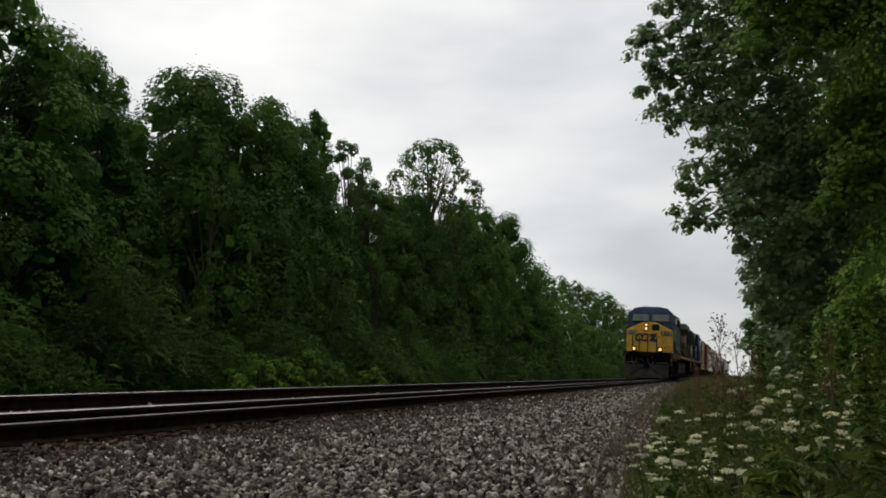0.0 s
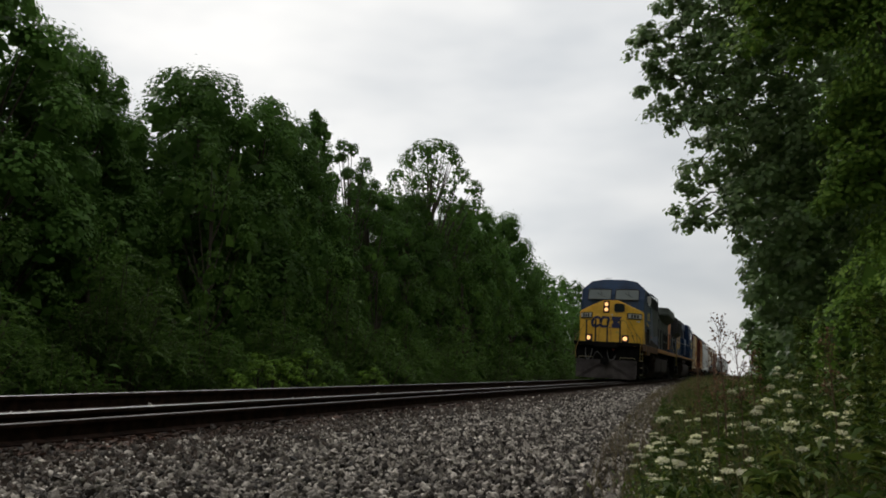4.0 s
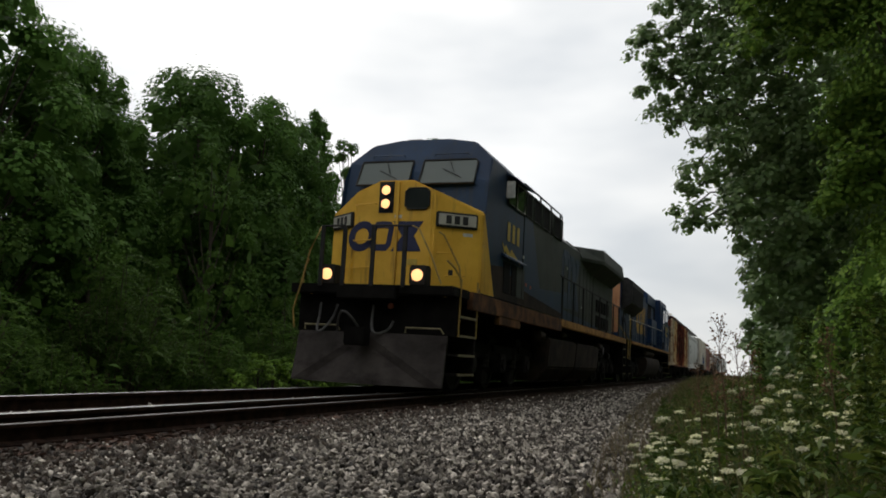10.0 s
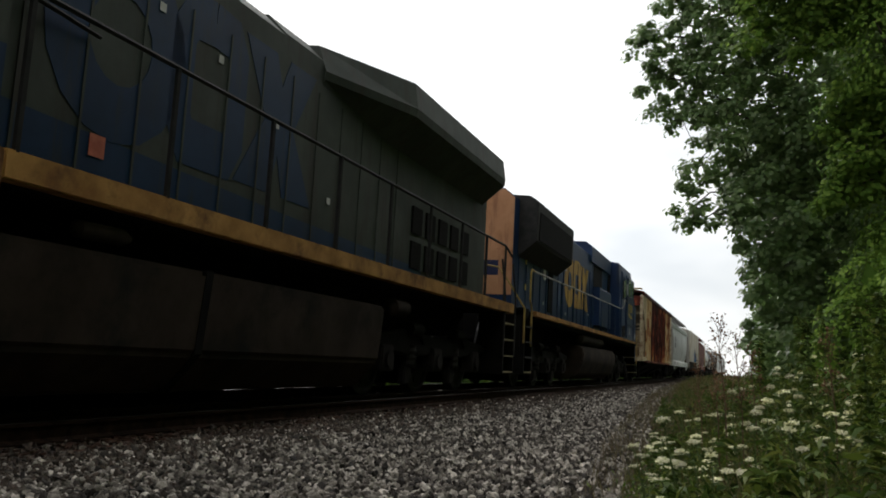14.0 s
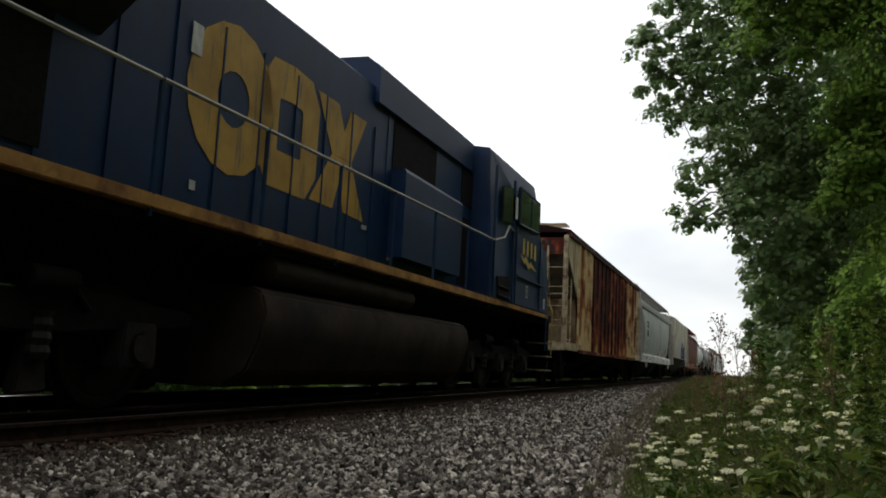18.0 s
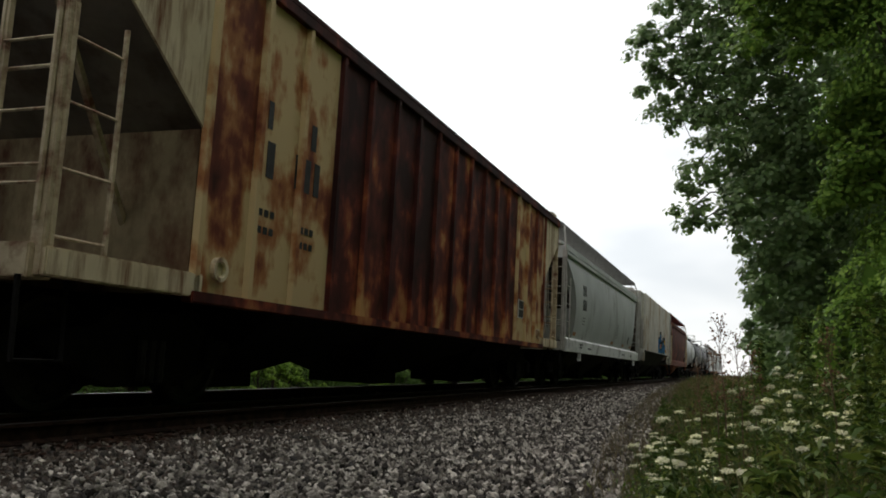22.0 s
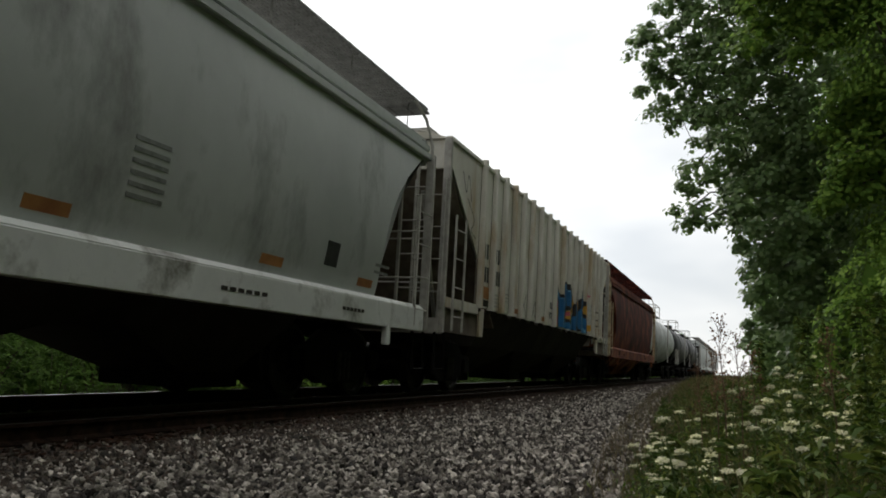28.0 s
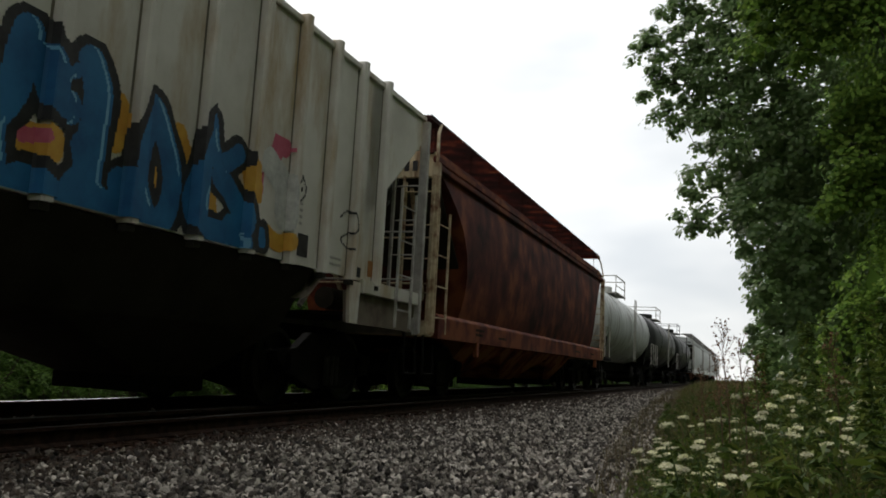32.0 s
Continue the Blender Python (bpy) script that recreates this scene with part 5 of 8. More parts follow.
# plain outlines for the painted emblems: an oval and a rounded block
RING = [(0.5 + 0.40 * math.cos(math.pi * k / 8), 0.5 + 0.40 * math.sin(math.pi * k / 8)) for k in range(17)]
BLOCK = [(0.5, 0.90), (0.22, 0.88), (0.12, 0.76), (0.12, 0.24), (0.22, 0.12), (0.78, 0.12), (0.88, 0.24), (0.88, 0.76), (0.78, 0.88), (0.5, 0.90)]


def shell(name, rings, material, parent, label="", smooth=True):
    g = Geo()
    g.loft(rings)
    return part(name, g, material, parent, label, smooth=smooth)


def section(y, half, z0, z1, top_half, round_top=0.0):
    """A hood's cross-section at y: flat sides, shoulders, and a slightly crowned top."""
    return [(-half, y, z0), (-half, y, z1 - round_top), (-top_half, y, z1), (0, y, z1 + 0.03), (top_half, y, z1), (half, y, z1 - round_top), (half, y, z0)]


# ---- train: leading engine ----
def lead_engine():
    e = thing("leading_locomotive", "weathered diesel locomotive with yellow nose, blue cab and grey hood", "locomotive")
    W = 1.5
    # pilot and plow
    g = Geo()
    g.loft([[(-1.38, 0.62, 0.10), (-1.38, 0.80, 0.95), (0, 0.52, 0.95), (1.38, 0.80, 0.95), (1.38, 0.62, 0.10), (0, 0.30, 0.10)],
            [(-1.38, 0.68, 0.10), (-1.38, 0.86, 0.95), (0, 0.58, 0.95), (1.38, 0.86, 0.95), (1.38, 0.68, 0.10), (0, 0.36, 0.10)]])
    part("plow", g, PLOW_DUST, e, "steel snow plow grey with dust", 0.01)
    g = Geo()
    g.box(-1.48, 1.48, 0.92, 1.08, 0.95, 1.62).box(-1.5, 1.5, 0.62, 1.5, 1.60, 1.76)
    part("pilot_sheet", g, GRIME_SHADE, e, bevel=0.015)
    g = Geo()
    g.box(-0.55, 0.55, 0.48, 0.66, 1.5, 1.72)
    part("anticlimber", g, GRIME_SHADE, e, bevel=0.02)
    coupler(e, 0.35, -1)
    for x0, x1, z0, z1, bow in ((-0.98, -0.66, 1.44, 1.42, -0.50), (-0.64, -0.08, 0.78, 0.66, 0.56), (0.02, 0.40, 1.42, 1.16, -0.34)):
        g = Geo()
        g.tube([(x0 + (x1 - x0) * t, 0.80 - 0.34 * math.sin(math.pi * t), z0 + (z1 - z0) * t + bow * max(0.0, math.sin(math.pi * t)) ** 0.6) for t in [k / 16 for k in range(17)]], 0.022, 7)
        part("air_hose", g, HOSE, e, smooth=True)
    g = Geo()
    g.cyl("y", (0.30, 1.42), 0.05, 0.86, 0.92, 12)
    part("marker_lamp", g, STICKER_RED, e)
    for x in (-0.95, 0.95):
        g = Geo()
        g.tube([(x - 0.34, 0.84, 0.98), (x - 0.32, 0.8, 1.06), (x + 0.3, 0.8, 1.06), (x + 0.34, 0.84, 0.98)], 0.018, 6)
        part("uncoupling_lever", g, STEP_EDGE, e)
    # corner steps
    for s in (-1, 1):
        a, b = sorted((0.98 * s, 1.5 * s))
        g = Geo()
        g.box(min(s * 1.0, s * 1.04), max(s * 1.0, s * 1.04), 1.0, 1.9, 0.3, 1.7)
        st = part("step_well", g, PLOW, e, bevel=0.01)
        part("side_plate", Geo().box(a, b, 1.86, 1.92, 0.28, 1.74), PLOW, st, bevel=0.01)
        for z in (0.34, 0.66, 0.98, 1.3):
            g = Geo()
            g.box(a, b, 1.02, 1.88, z - 0.03, z)
            part("tread", g, PLOW, st)
            g = Geo()
            g.box(min(1.49 * s, 1.515 * s), max(1.49 * s, 1.515 * s), 1.02, 1.88, z - 0.035, z + 0.006)
            part("tread_edge", g, STEP_EDGE, st, "pale worn step edge")
        for y, zb in ((1.02, 0.95), (1.93, 0.95)):
            g = Geo()
            g.tube([(1.48 * s, y, zb), (1.5 * s, y, 1.9), (1.4 * s, y - 0.12, 2.1), (1.3 * s, y - 0.2, 2.2)] if y < 1.5 else [(1.5 * s, y, zb), (1.5 * s, y, 1.95)], 0.018, 6)
            part("grab_iron", g, RAILING_YELLOW, e)
        g = Geo()
        g.cyl("y", (1.25 * s, 1.66), 0.07, 0.905, 0.918, 16)
        part("reflector", g, CREAM_BAR, e)
    # front railing
    for pts in ([(-1.38, 0.62, 0.98), (-1.42, 0.6, 1.3), (-1.3, 0.58, 1.7), (-1.15, 0.58, 2.35), (-0.95, 0.58, 2.75)], [(1.30, 0.58, 1.78), (1.1, 0.58, 2.25), (0.86, 0.58, 2.7), (0.74, 0.58, 2.75)]):
        g = Geo()
        g.tube(pts, 0.015, 6)
        part("handrail", g, RAILING_YELLOW, e, smooth=True)
    for pts in ([(-0.95, 0.58, 2.75), (-0.5, 0.58, 2.76)], [(0.0, 0.58, 2.76), (0.74, 0.58, 2.75)]):
        g = Geo()
        g.tube(pts, 0.018, 6)
        part("handrail", g, RAILING, e)
    for x in (-0.92, -0.5, 0.04, 0.62):
        g = Geo()
        g.box(x - 0.035, x + 0.035, 0.56, 0.6, 1.72, 2.76)
        part("post", g, RAILING, e)
    # nose
    outline = [(-1.5, 1.74), (-0.75, 1.74), (0.75, 1.74), (1.5, 1.74), (1.5, 3.22), (0.75, 3.556), (0.34, 3.74), (-0.30, 3.74), (-0.75, 3.545), (-1.5, 3.22)]

    def facet(side, along, out, z):
        """A point on the angled outer third of the nose."""
        return (side * (0.75 + 0.8 * along + 0.598 * out), 1.46 + 0.598 * along - 0.8 * out, z)

    def on_facet(side, a, b, z0, z1, out, back=-0.01):
        return Geo().loft([[facet(side, a, q, z0), facet(side, b, q, z0), facet(side, b, q, z1), facet(side, a, q, z1)] for q in (back, out)])
    g = Geo()
    g.loft([[(x, 1.46 + 0.747 * max(0.0, abs(x) - 0.75), z) for x, z in outline], [(x * 0.998, 2.12, z + (0.03 if z > 2 else 0)) for x, z in outline], [(x * 0.97, 2.5, z + (0.06 if z > 2 else 0)) for x, z in outline]], caps=False)
    g.f += [(0, 1, 8, 9), (1, 2, 5, 6, 7, 8), (2, 3, 4, 5), tuple(range(20, 30))]
    nose = part("nose", g, YELLOW, e, "weathered yellow nose", 0.03)
    # yellow flank and blue body
    for s in (-1, 1):
        poly_plate(e, "nose_flank", 1.502 if s > 0 else -1.508, [(2.08, 1.78), (2.90, 1.78), (2.14, 3.22), (2.08, 3.22)], YELLOW, 0.006)
    g = Geo()
    body = [(-1.498, 1.74), (1.498, 1.74), (1.498, 3.90), (1.49, 4.36), (1.08, 4.76), (0.5, 4.86), (-0.5, 4.86), (-1.08, 4.76), (-1.49, 4.36), (-1.498, 3.90)]
    g.loft([[(x, (2.0 if z < 3.3 else 2.0 + (z - 3.3) * 0.5), z) for x, z in body], [(x, 5.0, z) for x, z in body]])
    cab = part("cab", g, NAVY, e, "dark blue cab", 0.03)
    g = Geo()
    low = [(-W, 1.74), (W, 1.74), (W, 4.30), (1.0, 4.55), (-1.0, 4.55), (-W, 4.30)]
    g.loft([[(x, 5.0, z) for x, z in low], [(x, 9.05, z) for x, z in low]])
    aux = part("equipment_cab", g, GREY, e, "faded grey equipment section", 0.02)
    poly_plate(aux, "blue_panel", W + 0.001, [(5.02, 1.78), (9.03, 1.78), (9.03, 2.42), (6.6, 2.3), (5.75, 3.68), (5.02, 3.70)], NAVY, 0.005)
    poly_plate(aux, "blue_panel", -W - 0.006, [(5.02, 1.78), (9.03, 1.78), (9.03, 2.42), (6.6, 2.3), (5.75, 3.68), (5.02, 3.70)], NAVY, 0.005)
    # windscreen: two panes on the sloped front
    def on_front(x, z, out):
        return (x, 2.0 + (z - 3.3) * 0.5 - out, z)
    for a, b in ((-1.18, -0.10), (0.12, 1.22)):
        g = Geo()
        q = [(a, 3.84), (b, 3.84), (b, 4.30), (b - 0.06 if b > 0 else b, 4.36), (a, 4.36), (a, 4.30)]
        g.loft([[on_front(x, z, 0.02) for x, z in q], [on_front(x, z, -0.02) for x, z in q]])
        w = part("windscreen", g, SCREEN, cab, "windscreen pane with a sky reflection painted in grey")
        g = Geo()
        rim = [on_front(x, z, 0.025) for x, z in q]
        g.tube(rim + [rim[0]], 0.022, 5)
        part("frame", g, RAILING, w)
        g = Geo()
        m = (a + b) / 2
        g.tube([on_front(m - 0.05, 4.42, 0.05), on_front(m + 0.12, 4.08, 0.05)], 0.01, 4).tube([on_front(m - 0.12, 4.16, 0.05), on_front(m + 0.28, 3.96, 0.05)], 0.008, 4)
        part("wiper", g, RAILING, w)
        g = Geo()
        g.tube([on_front(a + 0.2, 4.44, 0.03), on_front(a + 0.22, 4.48, 0.07), on_front(b - 0.22, 4.48, 0.07), on_front(b - 0.2, 4.44, 0.03)], 0.012, 5)
        part("grab_iron", g, NAVY, cab)
    g = Geo()
    g.tube([(-0.5, 3.1, 4.84), (-0.5, 3.1, 4.95), (-0.2, 3.1, 4.95), (-0.2, 3.1, 4.84)], 0.012, 5)
    part("antenna", g, LADDER_GREY, cab)
    # side windows and shade
    for s in (-1, 1):
        x = 1.49 if s > 0 else -1.515
        for k, (a, b) in enumerate(((3.62, 4.22), (4.28, 4.92))):
            g = Geo()
            g.box(x - 0.03, x + 0.03, a, b, 3.72, 4.24)
            w = part("side_window", g, DARK_GLASS, cab)
            g = Geo()
            g.tube([(x + 0.03 * s, a, 3.72), (x + 0.03 * s, b, 3.72), (x + 0.03 * s, b, 4.24), (x + 0.03 * s, a, 4.24), (x + 0.03 * s, a, 3.72)], 0.02, 5)
            part("frame", g, LADDER_GREY if k else RAILING, w)
        g = Geo()
        g.prism([(1.46 * s, 4.33), (1.72 * s, 4.20), (1.72 * s, 4.18), (1.46 * s, 4.30)], "y", 3.5, 4.98)
        part("window_shade", g, NAVY, cab)
        # mirror in front of the window
        g = Geo()
        g.box(min(1.5 * s, 1.68 * s), max(1.5 * s, 1.68 * s), 3.50, 3.53, 3.80, 4.14)
        part("mirror", g, STICKER, cab, bevel=0.008)
        # openings of the equipment section, near-black plates with their shade painted in
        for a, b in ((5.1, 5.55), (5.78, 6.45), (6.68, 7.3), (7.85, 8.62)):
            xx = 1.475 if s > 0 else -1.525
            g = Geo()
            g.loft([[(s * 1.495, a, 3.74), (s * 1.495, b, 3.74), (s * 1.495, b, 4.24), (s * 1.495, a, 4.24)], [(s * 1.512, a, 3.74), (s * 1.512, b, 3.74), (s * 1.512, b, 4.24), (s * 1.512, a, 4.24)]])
            o = part("air_intake", g, OPENING_SHADE, aux, "dark intake screen")
            g = Geo()
            g.tube([(s * 1.515, a, 3.74), (s * 1.515, b, 3.74), (s * 1.515, b, 4.24), (s * 1.515, a, 4.24), (s * 1.515, a, 3.74)], 0.018, 4)
            part("frame", g, GREY, o)
        # roof-edge railing
        g = Geo()
        g.tube([(1.48 * s, 5.0, 4.42), (1.48 * s, 8.9, 4.42), (1.47 * s, 9.03, 4.32), (1.34 * s, 9.10, 3.6), (1.2 * s, 9.12, 3.1), (1.15 * s, 9.4, 3.0), (1.12 * s, 10.2, 2.96)], 0.02, 6)
        part("roof_handrail", g, RAILING, aux)
        for y in (6.5, 7.62, 8.7):
            g = Geo()
            g.tube([(1.48 * s, y, 4.42), (1.52 * s, y, 3.72)], 0.022, 5)
            part("post", g, RAILING, aux)
        # battery and air doors
        for a, b, m in ((3.5, 3.95, OPENING_SHADE), (4.1, 4.42, OPENING_SHADE), (4.48, 4.9, GREY), (4.92, 5.12, GREY)):
            x = 1.5 if s > 0 else -1.52
            g = Geo()
            g.box(x, x + 0.02, a, b, 1.92, 2.55)
            part("side_door", g, m, cab, bevel=0.006)
        g = Geo()
        g.prism([(1.5 * s, 2.70), (1.58 * s, 2.64), (1.58 * s, 2.60), (1.5 * s, 2.64)], "y", 3.35, 5.1)
        part("drip_ledge", g, NAVY, cab)
        # number bars and bolt-shaped stripe
        x = 1.5 if s > 0 else -1.506
        bars(cab, x, 3.62, 4.72, 2.98, 3.36, 3, CREAM_BAR, fill=0.5)
        poly_plate(cab, "zigzag_stripe", x, [(3.35, 2.90), (3.55, 2.80), (3.62, 2.88), (3.95, 2.74), (4.05, 2.84), (4.80, 2.62), (4.02, 2.68), (3.92, 2.60), (3.62, 2.76), (3.55, 2.70)], CREAM_BAR, 0.006, "yellow zigzag stripe")
        for y, z in ((4.95, 2.78), (5.25, 2.22), (5.65, 2.20)):
            plate(e, "warning_label", 1.507 if s > 0 else -1.515, y, y + 0.12, z, z + 0.07, STICKER_RED if y > 5 else STICKER, 0.006)
        # sill
        g = Geo()
        g.box(min(1.42 * s, 1.53 * s), max(1.42 * s, 1.53 * s), 1.6, 9.1, 1.44, 1.755).box(min(1.42 * s, 1.53 * s), max(1.42 * s, 1.53 * s), 3.3, 4.9, 1.28, 1.44)
        part("side_sill", g, SILL, e, "rust-stained orange sill", 0.012)
        g = Geo()
        g.box(min(1.40 * s, 1.53 * s), max(1.40 * s, 1.53 * s), 9.1, 21.6, 1.56, 1.76)
        part("side_sill", g, SILL_BRIGHT, e, "rust-stained orange sill", 0.012)
        poly_plate(e, "grimy_panel", 1.508 if s > 0 else -1.511, [(2.95, 1.78), (9.0, 1.78), (9.0, 1.9), (5.2, 2.1), (3.4, 2.42), (2.6, 2.35)], TANK_GRIME, 0.003, "brown grime low on the cab side")
        # walkway railing
        x = 1.5 * s
        g = Geo()
        g.tube([(x, 8.9, 2.86), (x, 20.9, 2.86), (x, 21.45, 2.7)], 0.022, 6)
        part("handrail", g, RAILING, e)
        for y in (9.2, 10.7, 12.2, 13.7, 15.2, 16.7, 18.2, 19.6, 20.9):
            g = Geo()
            g.tube([(x, y, 1.58), (x, y, 2.86)], 0.026, 5)
            part("post", g, RAILING, e)
        # rear corner steps
        g = Geo()
        g.box(min(0.98 * s, 1.02 * s), max(0.98 * s, 1.02 * s), 21.0, 21.81, 0.35, 1.6)
        st = part("step_well", g, GRIME_SHADE, e)
        for y in (21.0, 21.75):
            part("side_plate", Geo().box(min(1.0 * s, 1.5 * s), max(1.0 * s, 1.5 * s), y, y + 0.06, 0.35, 1.6), GRIME_SHADE, st)
        for z in (0.4, 0.72, 1.04, 1.36):
            g = Geo()
            g.box(min(1.0 * s, 1.5 * s), max(1.0 * s, 1.5 * s), 21.06, 21.75, z - 0.03, z)
            part("tread", g, STEP_EDGE, st)
        for y in (21.0, 21.8):
            g = Geo()
            g.tube([(x, y, 0.7), (x, y, 1.9), (x * 0.96, y - 0.1, 2.6)], 0.02, 6)
            part("grab_iron", g, RAILING, e)
    # front fittings
    for x, z in ((-0.16, 3.55), (-0.16, 3.30)):
        g = Geo()
        g.turned("y", (x, z), [(1.45, 0.105), (1.40, 0.115), (1.40, 0.09), (1.44, 0.08)], 20)
        h = part("headlight", g, RAILING, nose)
        g = Geo()
        g.turned("y", (x, z), [(1.43, 0.085), (1.405, 0.083), (1.39, 0.05), (1.386, 0.01)], 20)
        part("lens", g, LAMP, h, "lit warm headlight lens", smooth=True)
    g = Geo()
    g.box(-0.30, -0.02, 1.44, 1.463, 3.14, 3.71)
    part("headlight_plate", g, RAILING, nose)
    for x in (-0.84, 0.84):
        g = Geo()
        g.box(x - 0.15, x + 0.15, 0.66, 0.92, 1.76, 2.10)
        h = part("ditch_light", g, RAILING, e, "black ditch light box with lit lamp", 0.02)
        g = Geo()
        g.turned("y", (x, 1.93), [(0.67, 0.10), (0.64, 0.10), (0.625, 0.06), (0.62, 0.01)], 20)
        part("lens", g, LAMP, h, "lit warm lamp lens", smooth=True)
    g = Geo()
    g.box(0.05, 0.10, 1.42, 1.46, 1.8, 3.7)
    part("door_seam", g, YELLOW, nose)
    g = Geo()
    g.prism([(0.28, 3.2), (0.62, 3.2), (0.68, 3.26), (0.68, 3.52), (0.62, 3.58), (0.28, 3.58), (0.22, 3.52), (0.22, 3.26)], "y", 1.43, 1.47)
    dw = part("nose_window", g, DARK_GLASS, nose, "small dark rounded window")
    g = Geo()
    ring = [(0.28, 3.2), (0.62, 3.2), (0.68, 3.26), (0.68, 3.52), (0.62, 3.58), (0.28, 3.58), (0.22, 3.52), (0.22, 3.26)]
    g.tube([(x, 1.43, z) for x, z in ring + ring[:1]], 0.016, 5)
    part("frame", g, RAILING, dw)
    for q in (-1, 1):
        nb = part("number_board", on_facet(q, 0.06, 0.84, 2.89, 3.17, 0.06), INK, nose, "framed number board", 0.02)
        part("face", on_facet(q, 0.10, 0.80, 2.93, 3.13, 0.066, 0.05), BOARD, nb)
        for k in range(3):
            a = 0.235 + 0.155 * k
            part("number_bar", on_facet(q, a, a + 0.10, 2.955, 3.105, 0.072, 0.06), INK, nb)
        for lo, hi in ((1.9, 2.25), (2.3, 2.75)):
            part("hinge", on_facet(q, 0.03, 0.07, lo, hi, 0.03), YELLOW, nose)
    # painted emblem: three plain blue blocks
    def on_nose(x0, w):
        return lambda q, up: (x0 + w * q[0] + 0.08 * (q[1] - 0.5), 1.463 - 0.012 * up, 2.44 + 0.54 * q[1])
    stroke_plate(nose, "emblem_block", RING, 0.24, on_nose(-0.86, 0.50), LOGO_BLUE, "blue painted block")
    stroke_plate(nose, "emblem_block", BLOCK, 0.22, on_nose(-0.44, 0.44), LOGO_BLUE, "blue painted block")
    for pts in ([(-0.02, 2.44), (0.56, 2.44), (0.42, 2.71), (0.18, 2.71)], [(0.0, 2.98), (0.19, 2.712), (0.41, 2.712), (0.58, 2.98)]):
        g = Geo()
        g.prism(pts, "y", 1.450, 1.462)
        part("emblem_block", g, LOGO_BLUE, nose, "blue painted block")
    for x, z in ((-0.54, 3.28), (-0.54, 2.12), (-0.54, 2.62)):
        g = Geo()
        g.tube([(x - 0.2, 1.45, z), (x - 0.2, 1.38, z), (x + 0.2, 1.38, z + 0.02), (x + 0.2, 1.45, z + 0.02)], 0.012, 5)
        part("grab_iron", g, YELLOW, nose)
    for lo, hi, z in ((0.12, 0.42, 2.42), (0.3, 0.62, 2.02)):
        g = Geo()
        g.tube([facet(1, lo, -0.01, z), facet(1, lo, 0.07, z), facet(1, hi, 0.07, z + 0.02), facet(1, hi, -0.01, z + 0.02)], 0.012, 5)
        part("grab_iron", g, YELLOW, nose)
    g = Geo()
    g.tube([facet(1, 0.14, 0.0, 2.80), facet(1, 0.2, 0.09, 2.74), facet(1, 0.5, 0.13, 2.2), facet(1, 0.56, 0.13, 1.8), facet(1, 0.56, 0.1, 0.95)], 0.016, 6)
    part("handrail", g, RAILING_YELLOW, e, smooth=True)
    part("label_plate", on_facet(1, 0.58, 0.76, 2.76, 2.82, 0.006), STICKER, nose)
    part("label_plate", on_facet(1, 0.34, 0.42, 2.02, 2.14, 0.006), INK, nose)
    for x0, x1, z0, z1, m in ((0.02, 0.16, 3.04, 3.10, STICKER), (0.3, 0.5, 2.2, 2.3, CREAM_BAR)):
        g = Geo()
        g.box(x0, x1, 1.448, 1.462, z0, z1)
        part("label_plate", g, m, nose)
    # hood and radiator
    shell("hood", [section(9.05, 1.06, 1.76, 4.36, 0.78, 0.26), section(13.0, 1.06, 1.76, 4.36, 0.78, 0.26)], GREY, e, "faded grey engine hood", False)
    hood = shell("radiator_hood", [section(13.0, 1.06, 1.76, 4.38, 0.8, 0.25), section(20.9, 1.06, 1.76, 4.38, 0.8, 0.25)], GREY, e, "faded grey radiator section", False)
    wing = [(-1.50, 4.00), (-1.52, 4.12), (-1.46, 4.50), (0, 4.62), (1.46, 4.50), (1.52, 4.12), (1.50, 4.00), (1.05, 3.62), (-1.05, 3.62)]
    small = [(-1.08, 3.9), (-1.10, 4.0), (-0.98, 4.34), (0, 4.45), (0.98, 4.34), (1.10, 4.0), (1.08, 3.9), (1.0, 3.62), (-1.0, 3.62)]
    shell("radiator_wing", [[(x, 13.9, z) for x, z in small], [(x, 15.9, z) for x, z in wing], [(x, 20.6, z) for x, z in wing]], GREY, e, "overhanging grey radiator wing", False)
    # painted emblem on the hood, plain blocks
    for s in (-1, 1):
        x = 1.061 if s > 0 else -1.067
        def on_hood(y0, w):
            return lambda q, up: (s * (1.061 + 0.006 * up), y0 + w * q[0], 2.26 + 1.60 * q[1])
        stroke_plate(e, "emblem_block", RING, 0.30, on_hood(9.75, 1.5), NAVY, "faded blue painted block")
        stroke_plate(e, "emblem_block", BLOCK, 0.28, on_hood(11.15, 1.15), NAVY, "faded blue painted block")
        for pts in ([(12.2, 2.26), (12.85, 2.26), (13.0, 2.7), (13.15, 2.26), (13.8, 2.26), (13.3, 3.05), (12.7, 3.05)], [(12.7, 3.054), (13.3, 3.054), (13.75, 3.84), (13.15, 3.84), (13.0, 3.5), (12.85, 3.84), (12.25, 3.84)]):
            poly_plate(e, "emblem_block", x, pts, NAVY, 0.006, "faded blue painted block")
        poly_plate(e, "blue_band", x, [(9.1, 1.8), (17.5, 1.8), (17.5, 1.98), (13.0, 2.1), (9.1, 2.24)], NAVY, 0.004)
        for y in [9.5 + 0.62 * k for k in range(12)]:
            g = Geo()
            g.box(min(1.06 * s, 1.075 * s), max(1.06 * s, 1.075 * s), y, y + 0.025, 1.85, 3.7)
            part("door_seam", g, GREY, e)
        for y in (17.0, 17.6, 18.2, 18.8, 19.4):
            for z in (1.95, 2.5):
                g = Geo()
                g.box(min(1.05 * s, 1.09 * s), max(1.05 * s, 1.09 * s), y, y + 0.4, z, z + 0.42)
